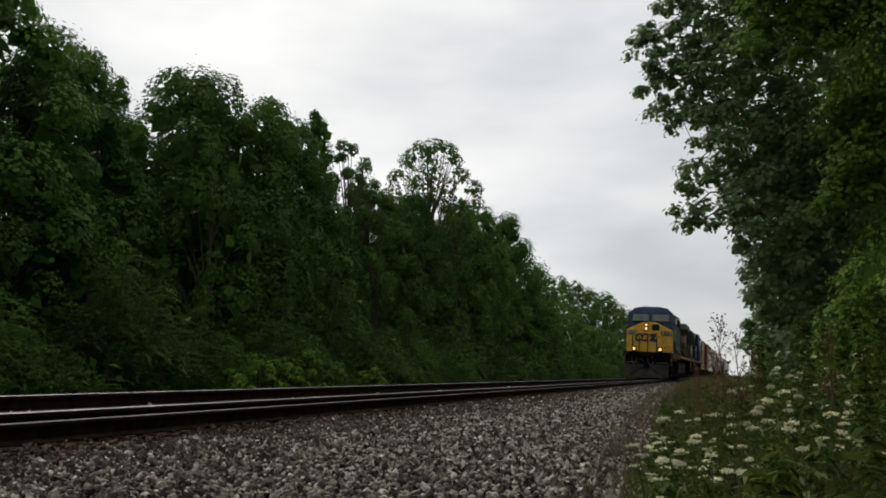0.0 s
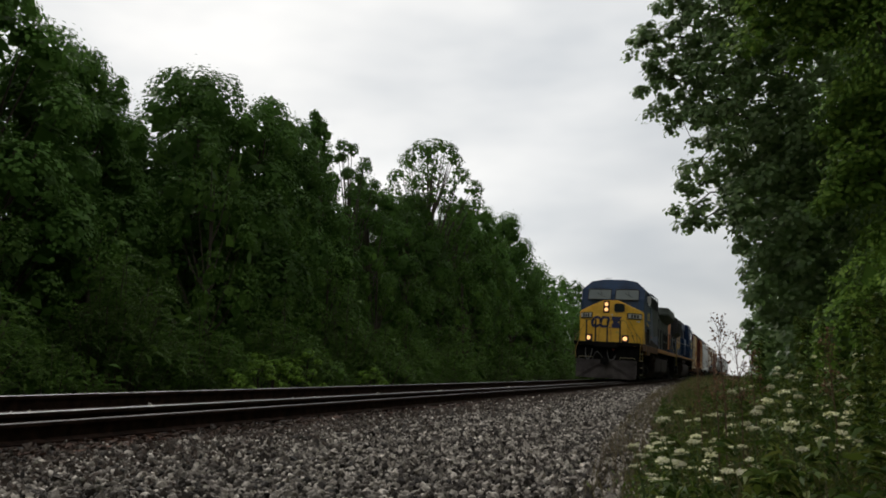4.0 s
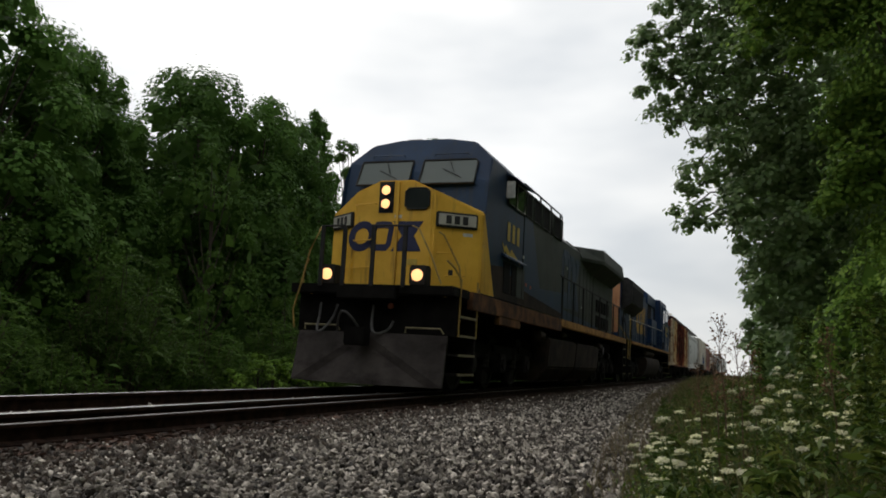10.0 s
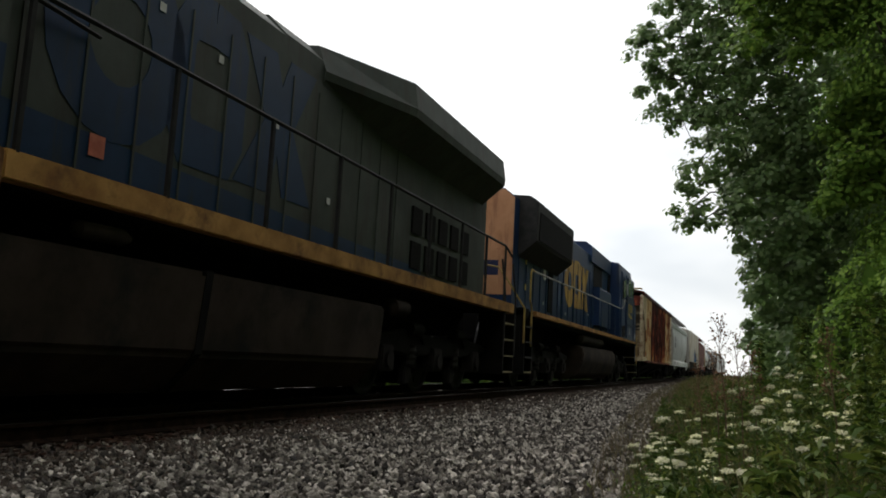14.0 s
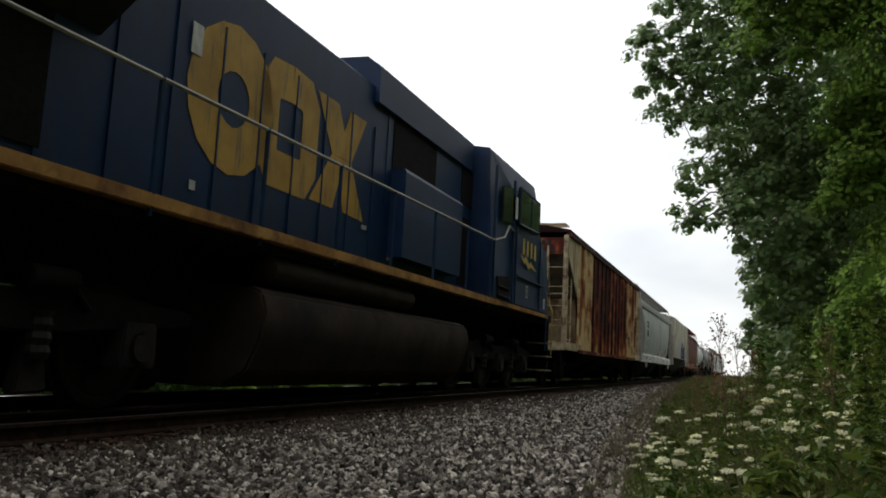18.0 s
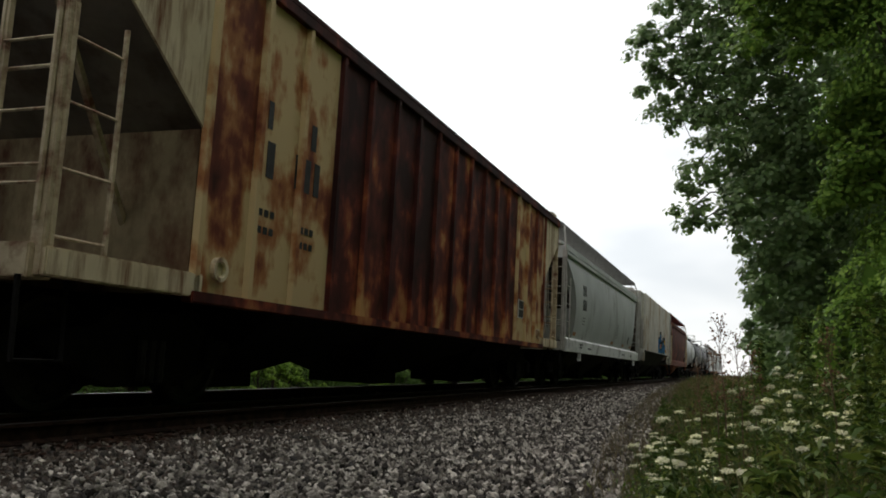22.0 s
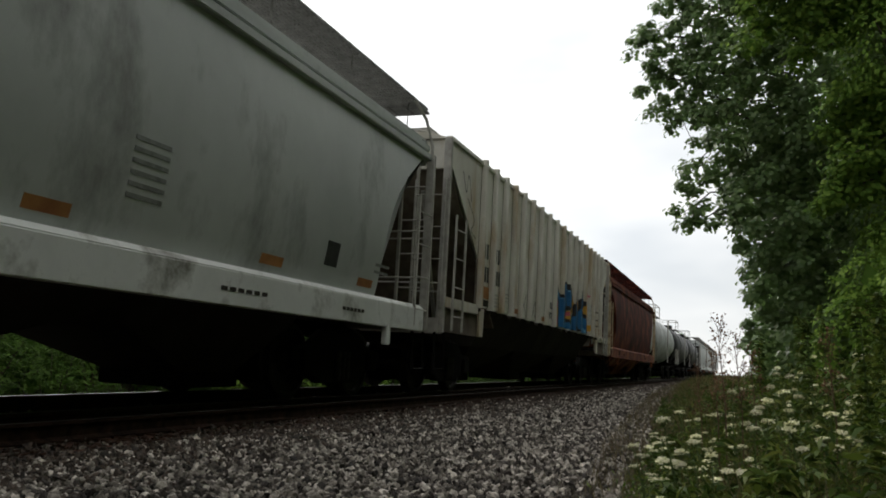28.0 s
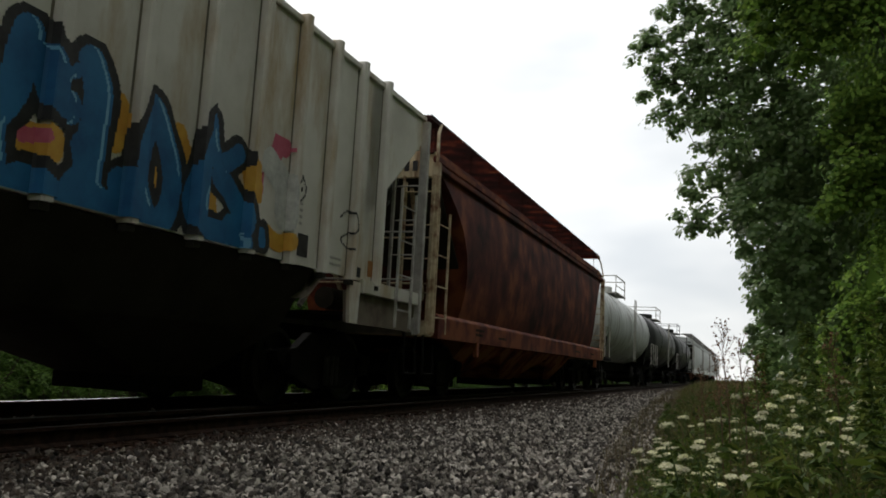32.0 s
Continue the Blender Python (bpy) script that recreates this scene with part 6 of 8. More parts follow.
                part("radiator_grille", g, OPENING_SHADE, e)
        for y, z in ((9.55, 3.62), (10.9, 3.5), (11.8, 3.35), (12.9, 3.0), (14.2, 2.4)):
            plate(e, "hinge_plate", 1.07 if s > 0 else -1.078, y, y + 0.08, z, z + 0.08, STICKER, 0.006)
        plate(e, "warning_label", 1.07 if s > 0 else -1.078, 10.25, 10.42, 2.02, 2.2, STICKER_RED, 0.006)
    g = Geo()
    g.turned("z", (0.55, 12.2), [(4.3, 0.2), (4.52, 0.2), (4.54, 0.26), (4.60, 0.26), (4.61, 0.1)], 16)
    part("exhaust_pipe", g, GRIME_SHADE, e, smooth=True)
    # frame, tank, trucks
    g = Geo()
    g.box(-1.4, 1.4, 1.4, 21.6, 1.55, 1.74).box(-0.45, 0.45, 1.0, 21.6, 1.05, 1.55).box(-1.45, 1.45, 20.9, 21.6, 1.58, 1.77)
    part("underframe", g, GRIME_SHADE, e)
    g = Geo()
    g.prism([(-1.46, 0.50), (-1.15, 0.16), (1.15, 0.16), (1.46, 0.50), (1.52, 1.22), (-1.52, 1.22)], "y", 7.85, 15.2)
    tank = part("fuel_tank", g, TANK_GRIME, e, "dark dusty fuel tank", 0.04)
    for y in (11.3,):
        g = Geo()
        g.prism([(-1.47, 0.50), (-1.16, 0.15), (1.16, 0.15), (1.47, 0.50), (1.53, 1.23), (-1.53, 1.23)], "y", y, y + 0.1)
        part("tank_strap", g, GRIME_SHADE, tank)
    for y, z, r in ((7.3, 1.25, 0.14), (16.0, 1.25, 0.12), (10.2, 1.38, 0.07)):
        g = Geo()
        g.turned("y", (1.35, z), [(y - 0.3, 0.03), (y - 0.26, r), (y + 0.2, r), (y + 0.3, r * 0.4)], 16)
        part("air_reservoir", g, TANK_GRIME, e, smooth=True)
    g = Geo()
    g.turned("y", (1.2, 1.15), [(7.45, 0.04), (7.6, 0.09), (7.75, 0.16)], 14)
    part("horn_bell", g, TANK_GRIME, e, smooth=True)
    coupler(e, 21.6, 1)
    engine_truck(e, 4.85, 2.05)
    engine_truck(e, 18.15, 2.05)
    CARS.append((e, 0.0))


lead_engine()


# ---- train: second engine, running cab last ----
def trailing_engine():
    e = thing("second_locomotive", "blue diesel locomotive running hood first with faded orange end", "locomotive")
    o = 22.2

    def L(v):
        return v - o
    shell("hood", [section(L(23.1), 1.05, 1.76, 4.52, 0.8, 0.2), section(L(33.4), 1.05, 1.76, 4.52, 0.8, 0.2)], BLUE, e, "blue engine hood", False)
    g = Geo()
    g.prism([(-1.04, 2.08), (1.04, 2.08), (1.04, 4.3), (0.8, 4.5), (-0.8, 4.5), (-1.04, 4.3)], "y", L(23.1) - 0.012, L(23.1) + 0.004)
    end = part("hood_end", g, TAN, e, "faded orange-pink end sheet")
    for x in (-0.15, 0.15):
        g = Geo()
        g.turned("y", (x, 3.72), [(L(23.1) - 0.01, 0.13), (L(23.1) - 0.09, 0.13), (L(23.1) - 0.09, 0.10), (L(23.1) - 0.06, 0.09)], 18)
        h = part("headlight", g, INK, end)
        g = Geo()
        g.turned("y", (x, 3.72), [(L(23.1) - 0.05, 0.09), (L(23.1) - 0.07, 0.06), (L(23.1) - 0.075, 0.01)], 16)
        part("lens", g, LAMP_GLASS, h, smooth=True)
    bars(end, L(23.1) - 0.012, -0.42, 0.42, 3.28, 3.44, 4, INK, fill=0.6, along="x")
    for a, b in ((-0.62, -0.22), (-0.14, 0.2), (0.28, 0.72)):
        g = Geo()
        g.box(a, b, L(23.1) - 0.018, L(23.1) - 0.01, 2.52, 2.86)
        part("emblem_block", g, LOGO_BLUE, end, "dark blue painted block")
    for x, z in ((-0.8, 2.3), (-0.8, 2.75), (-0.8, 3.2), (-0.8, 3.6), (0.85, 3.1)):
        g = Geo()
        g.tube([(x - 0.15, L(23.08), z), (x - 0.15, L(23.0), z), (x + 0.15, L(23.0), z), (x + 0.15, L(23.08), z)], 0.012, 5)
        part("grab_iron", g, TAN, end)
    # radiator wings
    w = [(-1.48, 3.35), (-1.50, 4.28), (-1.3, 4.42), (0, 4.52), (1.3, 4.42), (1.50, 4.28), (1.48, 3.35), (1.05, 3.0), (-1.05, 3.0)]
    # the blue wing takes railing black: its shade is put into the colour
    g = Geo()
    g.loft([[(x, L(23.5), z) for x, z in w], [(x, L(27.75), z) for x, z in w]])
    wing = part("radiator_wing", g, RAILING, e, "overhanging radiator with its shade painted in as black", 0.02)
    for s in (-1, 1):
        g = Geo()
        g.loft([[(s * 1.485, L(23.7), 3.40), (s * 1.485, L(27.55), 3.40), (s * 1.502, L(27.55), 4.06), (s * 1.502, L(23.7), 4.06)],
                [(s * 1.499, L(23.7), 3.40), (s * 1.499, L(27.55), 3.40), (s * 1.513, L(27.55), 4.06), (s * 1.513, L(23.7), 4.06)]])
        part("radiator_grille", g, OPENING_SHADE, wing)
        x = 1.051 if s > 0 else -1.057
        def on_side(y0, w):
            return lambda q, up: (s * (1.051 + 0.006 * up), L(y0 + w * q[0]), 2.40 + 1.34 * q[1])
        stroke_plate(e, "emblem_block", RING, 0.36, on_side(28.95, 1.3), LOGO_YELLOW, "worn yellow painted block")
        stroke_plate(e, "emblem_block", BLOCK, 0.32, on_side(30.12, 1.2), LOGO_YELLOW, "worn yellow painted block")
        for pts in ([(31.25, 2.38), (31.85, 2.38), (31.98, 2.75), (32.15, 2.38), (32.75, 2.36), (32.3, 3.06), (31.75, 3.06)], [(31.75, 3.064), (32.3, 3.064), (32.68, 3.74), (32.2, 3.74), (32.05, 3.42), (31.85, 3.74), (31.3, 3.74)]):
            poly_plate(e, "emblem_block", x, [(L(a), b) for a, b in pts], LOGO_YELLOW, 0.006, "worn yellow painted block")
        for y in [23.6 + 0.72 * k for k in range(14)]:
            g = Geo()
            g.box(min(1.05 * s, 1.066 * s), max(1.05 * s, 1.066 * s), L(y), L(y) + 0.025, 1.84, 3.75)
            part("door_seam", g, BLUE, e)
        for y, z in ((24.2, 2.9), (24.2, 2.3)):
            plate(e, "yellow_label", 1.06 if s > 0 else -1.07, L(y), L(y) + 0.14, z, z + 0.13, CREAM_BAR, 0.006)
        for y, z, wd, hh in ((26.1, 2.75, 0.28, 0.35), (26.15, 2.1, 0.08, 0.08), (29.0, 2.02, 0.09, 0.09), (32.7, 2.26, 0.16, 0.06), (33.6, 1.95, 0.12, 0.1), (34.6, 2.55, 0.1, 0.05), (28.85, 3.3, 0.16, 0.3), (36.36, 2.7, 0.38, 0.24)):
            plate(e, "label_plate", 1.062 if s > 0 else -1.07, L(y), L(y) + wd, z, z + hh, STICKER, 0.006)
        # flat black plates paint the shade of two doorways
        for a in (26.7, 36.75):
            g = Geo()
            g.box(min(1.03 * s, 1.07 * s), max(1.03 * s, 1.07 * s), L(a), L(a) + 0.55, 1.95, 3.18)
            part("dark_doorway", g, OPENING_SHADE, e)
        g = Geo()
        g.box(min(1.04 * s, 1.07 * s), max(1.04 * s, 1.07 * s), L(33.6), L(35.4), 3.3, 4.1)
        part("intake_grille", g, OPENING_SHADE, e)
        part("intake_grille", Geo().box(min(1.04 * s, 1.075 * s), max(1.04 * s, 1.075 * s), L(36.75), L(37.38), 3.42, 4.1), OPENING_SHADE, e)
        # sill and rails
        g = Geo()
        g.box(min(1.40 * s, 1.52 * s), max(1.40 * s, 1.52 * s), L(23.6), L(38.0), 1.64, 1.76).box(min(1.40 * s, 1.505 * s), max(1.40 * s, 1.505 * s), L(38.0), L(42.3), 1.66, 1.755)
        part("side_sill", g, SILL_BRIGHT, e, "faded orange sill stripe", 0.012)
        xx = 1.49 * s
        g = Geo()
        g.tube([(xx, L(23.4), 2.64), (xx, L(37.6), 2.86), (xx, L(38.3), 3.02), (xx, L(38.6), 3.3), (xx, L(39.0), 3.25)], 0.02, 6)
        part("handrail", g, LADDER_GREY, e)
        for y in (26.4, 28.0, 29.6, 31.2, 32.8, 34.4, 36.0, 37.4):
            g = Geo()
            g.tube([(xx, L(y), 1.58), (xx, L(y), 2.68 + (y - 23.4) * 0.012)], 0.024, 5)
            part("post", g, NAVY, e)
        g = Geo()
        g.tube([(xx, L(23.25), 0.95), (xx, L(23.25), 1.8), (xx, L(23.08), 1.98), (xx, L(23.08), 2.58), (xx, L(23.16), 2.66), (xx, L(23.4), 2.64)], 0.022, 6)
        part("grab_iron", g, RAILING_YELLOW, e, smooth=True)
        g = Geo()
        g.tube([(xx, L(22.62), 1.0), (xx, L(22.62), 1.75), (xx * 0.78, L(22.45), 2.3), (xx * 0.62, L(22.42), 2.62), (xx * 0.45, L(22.42), 2.66)], 0.022, 6)
        part("grab_iron", g, RAILING_YELLOW, e, smooth=True)
        g = Geo()
        g.box(min(0.98 * s, 1.5 * s), max(0.98 * s, 1.5 * s), L(22.64), L(22.7), 0.35, 1.72)
        st = part("step_well", g, GRIME_SHADE, e)
        part("side_plate", Geo().box(min(0.98 * s, 1.5 * s), max(0.98 * s, 1.5 * s), L(23.3), L(23.36), 0.35, 1.72), GRIME_SHADE, st)
        for z in (0.4, 0.72, 1.05, 1.38):
            g = Geo()
            g.box(min(0.98 * s, 1.51 * s), max(0.98 * s, 1.51 * s), L(22.7), L(23.3), z - 0.03, z)
            part("tread", g, GRIME_SHADE, st)
            g = Geo()
            g.box(min(1.5 * s, 1.52 * s), max(1.5 * s, 1.52 * s), L(22.7), L(23.3), z - 0.035, z + 0.006)
            part("tread_edge", g, STEP_EDGE if z < 0.5 else RAILING, st)
    # cab and the lower equipment before it
    shell("equipment_hood", [section(L(33.4), 1.06, 1.76, 4.56, 0.78, 0.2), section(L(37.3), 1.06, 1.76, 4.56, 0.78, 0.2)], BLUE, e, "blue equipment hood", False)
    shell("blower_box", [section(L(33.6), 1.30, 2.0, 3.3, 1.28, 0.05), section(L(36.2), 1.30, 2.0, 3.3, 1.28, 0.05)], BLUE, e, "", False)
    shell("brake_hatch", [section(L(32.9), 1.12, 4.1, 4.78, 0.9, 0.16), section(L(37.2), 1.12, 4.1, 4.78, 0.9, 0.16)], BLUE, e, "", False)
    prof = [(37.4, 1.76), (42.23, 1.76), (42.01, 3.21), (41.52, 3.31), (41.22, 3.5), (41.13, 4.46), (41.0, 4.62), (37.4, 4.62)]
    g = Geo()
    def ring(half, shrink):
        return [(half - (shrink if z > 4 else 0), L(y), z + (0.12 if shrink == 0.6 and z > 4.3 else 0)) for y, z in prof]
    g.loft([[(-q[0], q[1], q[2]) for q in ring(1.5, 0.12)], [(-q[0], q[1], q[2]) for q in ring(1.0, 0.1)][:0] or [(0, L(y), z + (0.2 if z > 4.3 else 0)) for y, z in prof], ring(1.5, 0.12)])
    cab = part("cab", g, BLUE, e, "dark blue wide cab", 0.02)
    for s in (-1, 1):
        a, b = sorted((1.46 * s, 1.515 * s))
        g = Geo()
        g.prism([(L(39.3), 3.46), (L(41.1), 3.54), (L(41.02), 4.22), (L(39.3), 4.24)], "x", a, b)
        w = part("side_window", g, DARK_GLASS, cab, "dark cab window")
        g = Geo()
        x = 1.515 * s
        g.tube([(x, L(39.3), 3.46), (x, L(41.1), 3.54), (x, L(41.02), 4.22), (x, L(39.3), 4.24), (x, L(39.3), 3.46)], 0.022, 5)
        part("frame", g, NAVY, w)
        g = Geo()
        g.tube([(x, L(40.3), 3.5), (x, L(40.28), 4.23)], 0.018, 5)
        part("mullion", g, NAVY, w)
        # no recess is cut; a black plate paints its shade
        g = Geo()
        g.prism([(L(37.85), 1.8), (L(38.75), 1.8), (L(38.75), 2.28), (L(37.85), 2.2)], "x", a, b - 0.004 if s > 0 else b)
        d = part("step_recess", g, OPENING_SHADE, cab, "flat plate painted dark as a shaded step recess")
        for z in (1.84, 2.02):
            g = Geo()
            g.box(a, b + 0.02, L(37.9), L(38.7), z, z + 0.025)
            part("step", g, RAILING, d)
        g = Geo()
        g.prism([(L(38.05), 3.3), (L(38.75), 3.4), (L(38.75), 4.1), (L(38.05), 4.0)], "x", a, b - 0.006 if s > 0 else b)
        part("rear_window", g, DARK_GLASS, cab, "dark narrow cab window")
        for v in (37.55, 38.9, 39.15, 41.3):
            g = Geo()
            g.box(a, b + 0.004, L(v), L(v) + 0.03, 1.8, 3.4 if v > 39 else 4.3)
            part("cab_seam", g, NAVY, cab)
        xx = 1.5 if s > 0 else -1.506
        bars(cab, xx, L(39.6), L(40.95), 2.88, 3.22, 4, CREAM_BAR, fill=0.42)
        poly_plate(cab, "zigzag_stripe", xx, [(L(v), z) for v, z in ((39.5, 2.86), (39.85, 2.78), (39.95, 2.86), (40.3, 2.72), (40.4, 2.80), (40.95, 2.64), (40.35, 2.68), (40.25, 2.6), (39.95, 2.74), (39.85, 2.68))], CREAM_BAR, 0.006, "yellow zigzag stripe")
        g = Geo()
        g.box(a, b + 0.01, L(39.3), L(41.7), 2.36, 2.39)
        part("belt_rail", g, BLUE, cab)
        plate(cab, "vent_plate", xx, L(40.05), L(40.25), 1.98, 2.24, STICKER, 0.008)
        plate(cab, "label_plate", xx, L(41.75), L(41.9), 1.86, 2.1, STICKER, 0.006)
        for k in range(5):
            g = Geo()
            g.box(xx, xx + 0.014, L(40.07), L(40.23), 2.0 + 0.045 * k, 2.025 + 0.045 * k)
            part("vent_slot", g, INK, cab)
        g = Geo()
        g.box(a, b + 0.03, L(38.9), L(39.02), 3.5, 3.95)
        part("mirror", g, STICKER, cab)
    g = Geo()
    g.box(-1.4, 1.4, L(22.7), L(42.4), 1.55, 1.74).box(-0.45, 0.45, L(22.5), L(42.8), 1.05, 1.55).box(-1.45, 1.45, L(22.64), L(23.2), 1.6, 1.77).box(-1.45, 1.45, L(42.0), L(42.9), 1.6, 1.77)
    part("underframe", g, GRIME_SHADE, e)
    g = Geo()
    g.box(-1.4, 1.4, L(22.62), L(22.68), 0.9, 1.6)
    part("pilot_sheet", g, GRIME_SHADE, e)
    part("pilot_sheet", Geo().box(-1.4, 1.4, L(42.8), L(42.9), 0.4, 1.6), GRIME_SHADE, e)
    g = Geo()
    g.prism([(-1.46, 0.66), (-1.32, 0.34), (-1.05, 0.18), (1.05, 0.18), (1.32, 0.34), (1.46, 0.66), (1.50, 0.95), (1.44, 1.14), (1.3, 1.2), (-1.3, 1.2), (-1.44, 1.14), (-1.5, 0.95)], "y", L(29.8), L(36.3))
    part("fuel_tank", g, TANK_GRIME, e, "rounded dark fuel tank", 0.03, True)
    for s in (-1, 1):
        g = Geo()
        g.turned("y", (1.28 * s, 1.40), [(L(30.0), 0.05), (L(30.08), 0.15), (L(33.9), 0.15), (L(34.0), 0.05)], 18)
        part("air_reservoir", g, TANK_GRIME, e, smooth=True)
        for y in (22.45, 42.95):
            g = Geo()
            k = -1 if y < 30 else 1
            g.tube([(0.5 * s, L(y) - 0.1 * k, 1.4), (0.52 * s, L(y) + 0.1 * k, 1.2), (0.45 * s, L(y) + 0.16 * k, 0.7), (0.3 * s, L(y) + 0.1 * k, 0.6)], 0.022, 6)
            part("air_hose", g, HOSE, e, smooth=True)
        for y in (42.3, 42.95):
            g = Geo()
            g.tube([(1.46 * s, L(y), 0.9), (1.46 * s, L(y), 2.6), (1.3 * s, L(y + 0.1), 3.0)] if y < 42.5 else [(1.46 * s, L(y), 0.8), (1.46 * s, L(y), 1.9), (1.2 * s, L(y) + 0.05, 2.5), (0.7 * s, L(y) + 0.05, 2.55)], 0.02, 6)
            part("grab_iron", g, RAILING_YELLOW if y > 42.5 else NAVY, e)
        for z in (0.45, 0.78, 1.1):
            g = Geo()
            g.box(min(1.0 * s, 1.5 * s), max(1.0 * s, 1.5 * s), L(42.3), L(42.9), z - 0.03, z)
            part("step_tread", g, STEP_EDGE, e)
    coupler(e, L(22.6), -1)
    coupler(e, L(42.9), 1)
    engine_truck(e, L(26.4), 2.0)
    engine_truck(e, L(39.4), 2.0)
    CARS.append((e, o))


trailing_engine()


# ---- train: freight cars ----
def end_fittings(car, n, z_top, material, post=0.09, side_at=0.02):
    """Corner posts, cross rails, ladders, end platform and brake gear at both ends of a car n long."""
    for k, y in ((1, 0.14), (-1, n - 0.14)):
        for s in (-1, 1):
            g = Geo()
            g.box(min(1.44 * s, 1.56 * s), max(1.44 * s, 1.56 * s), y - post / 2, y + post / 2, 0.98, z_top)
            part("corner_post", g, material, car, bevel=0.008)
            ladder(car, (1.0 * s, 1.5 * s), y - 0.07 * k, y - 0.07 * k, 1.35, 3.4, 4, material)
            ladder(car, 1.56 * s, y + side_at * k, y + (side_at + 0.5) * k, 1.02, 2.9, 4, material)
            g = Geo()
            g.tube([(1.46 * s, y + 0.3 * k, 0.98), (1.48 * s, y + 0.3 * k, 0.42), (1.48 * s, y - 0.12 * k, 0.42), (1.46 * s, y - 0.12 * k, 0.98)], 0.022, 5)
            part("stirrup_step", g, GRIME_SHADE, car)
            g = Geo()
            g.tube([(1.02 * s, y - 0.05 * k, 1.4), (1.02 * s, y - 0.05 * k, z_top - 0.3)], 0.03, 5)
            part("end_post", g, material, car)
        g = Geo()
        g.box(-1.5, 1.5, min(y - 0.1 * k, y + 0.12 * k), max(y - 0.1 * k, y + 0.12 * k), 0.96, 1.2)
        part("end_sill", g, material, car, bevel=0.01)
        g = Geo()
        g.box(-1.4, 1.4, min(y, y + 1.7 * k), max(y, y + 1.7 * k), 1.12, 1.16)
        part("end_platform", g, UNDER_GREY, car)
        for z in (1.75, 2.45):
            g = Geo()
            g.tube([(-1.5, y, z), (1.5, y, z)], 0.016, 5)
            part("cross_rail", g, material, car)
        g = Geo()
        g.turned("y", (-0.55, 1.55), [(y + 0.5 * k, 0.18), (y + 1.0 * k, 0.18)], 16)
        part("brake_cylinder", g, UNDER_GREY, car, smooth=True)
        for s in (-1, 1):
            g = Geo()
            g.tube([(0.7 * s, y + 1.9 * k, 1.2), (0.95 * s, y + 0.35 * k, 3.3)], 0.04, 5)
            part("slope_brace", g, material, car)
        coupler(car, y - 0.12 * k, -k)
    g = Geo()
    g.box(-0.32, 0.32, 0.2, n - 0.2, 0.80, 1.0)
    part("centre_sill", g, GRIME_SHADE, car)
    freight_truck(car, 1.85)
    freight_truck(car, n - 1.85)


def hopper_bays(car, n, count, top_z, half, material, low=0.14):
    """Funnels under the car, narrow at the foot, with open arches between them."""
    pitch, d = 4.3, 0.43
    wide = half * (0.94 if top_z < 1.1 else 0.72)
    for i in range(count):
        c = n / 2 + (i - (count - 1) / 2) * pitch
        a = 3.1 if i == 0 else c - pitch / 2
        b = n - 3.1 if i == count - 1 else c + pitch / 2
        g = Geo()
        g.loft([[(-half, a, top_z), (half, a, top_z), (half, b, top_z), (-half, b, top_z)],
                [(-wide, a, 0.84), (wide, a, 0.84), (wide, b, 0.84), (-wide, b, 0.84)],
                [(-0.5, c - d, low + 0.14), (0.5, c - d, low + 0.14), (0.5, c + d, low + 0.14), (-0.5, c + d, low + 0.14)]])
        bay = part("discharge_bay", g, material, car, "dark sloping discharge hopper")
        g = Geo()
        g.box(-0.54, 0.54, c - d - 0.06, c + d + 0.06, low, low + 0.16)
        part("outlet_gate", g, GRIME_SHADE, bay, bevel=0.01)


def roof_walk(car, n, z, half, material, edge=False):
    for s in ((-1, 1) if edge else (0,)):
        g = Geo()
        c = s * (half - 0.4) if edge else 0.0
        wide = 0.4 if edge else 0.3
        for k in range(15):
            x = c - (wide - 0.01) * (1 - k / 7)
            g.box(x - 0.007, x + 0.007, 0.1, n - 0.1, z, z + 0.035)
        for k in range(int((n - 0.2) / 0.1)):
            y = 0.12 + 0.1 * k
            g.box(c - wide, c + wide, y, y + 0.012, z + 0.004, z + 0.03)
        part("running_board", g, material, car, "steel grating walk along the roof")
        for k in range(9):
            y = 0.6 + (n - 1.2) * k / 8
            g = Geo()
            q = -1 if c < 0 else 1
            g.tube([(c + 0.28 * q, y, z), (c + 0.28 * q, y, z - 0.45), (c - 0.2 * q, y, z - 0.3)], 0.018, 4)
            part("bracket", g, material, car)
    for k, y in ((1, 0.05), (-1, n - 0.05)):
        g = Geo()
        for j in range(6):
            yy = y + 0.1 * j * k
            g.box(-half, half, yy - 0.008, yy + 0.008, z - 0.05, z - 0.015)
        for j in range(12):
            x = -half + 2 * half * j / 11
            g.box(x - 0.006, x + 0.006, min(y, y + 0.5 * k), max(y, y + 0.5 * k), z - 0.045, z - 0.02)
        part("end_walk", g, material, car)


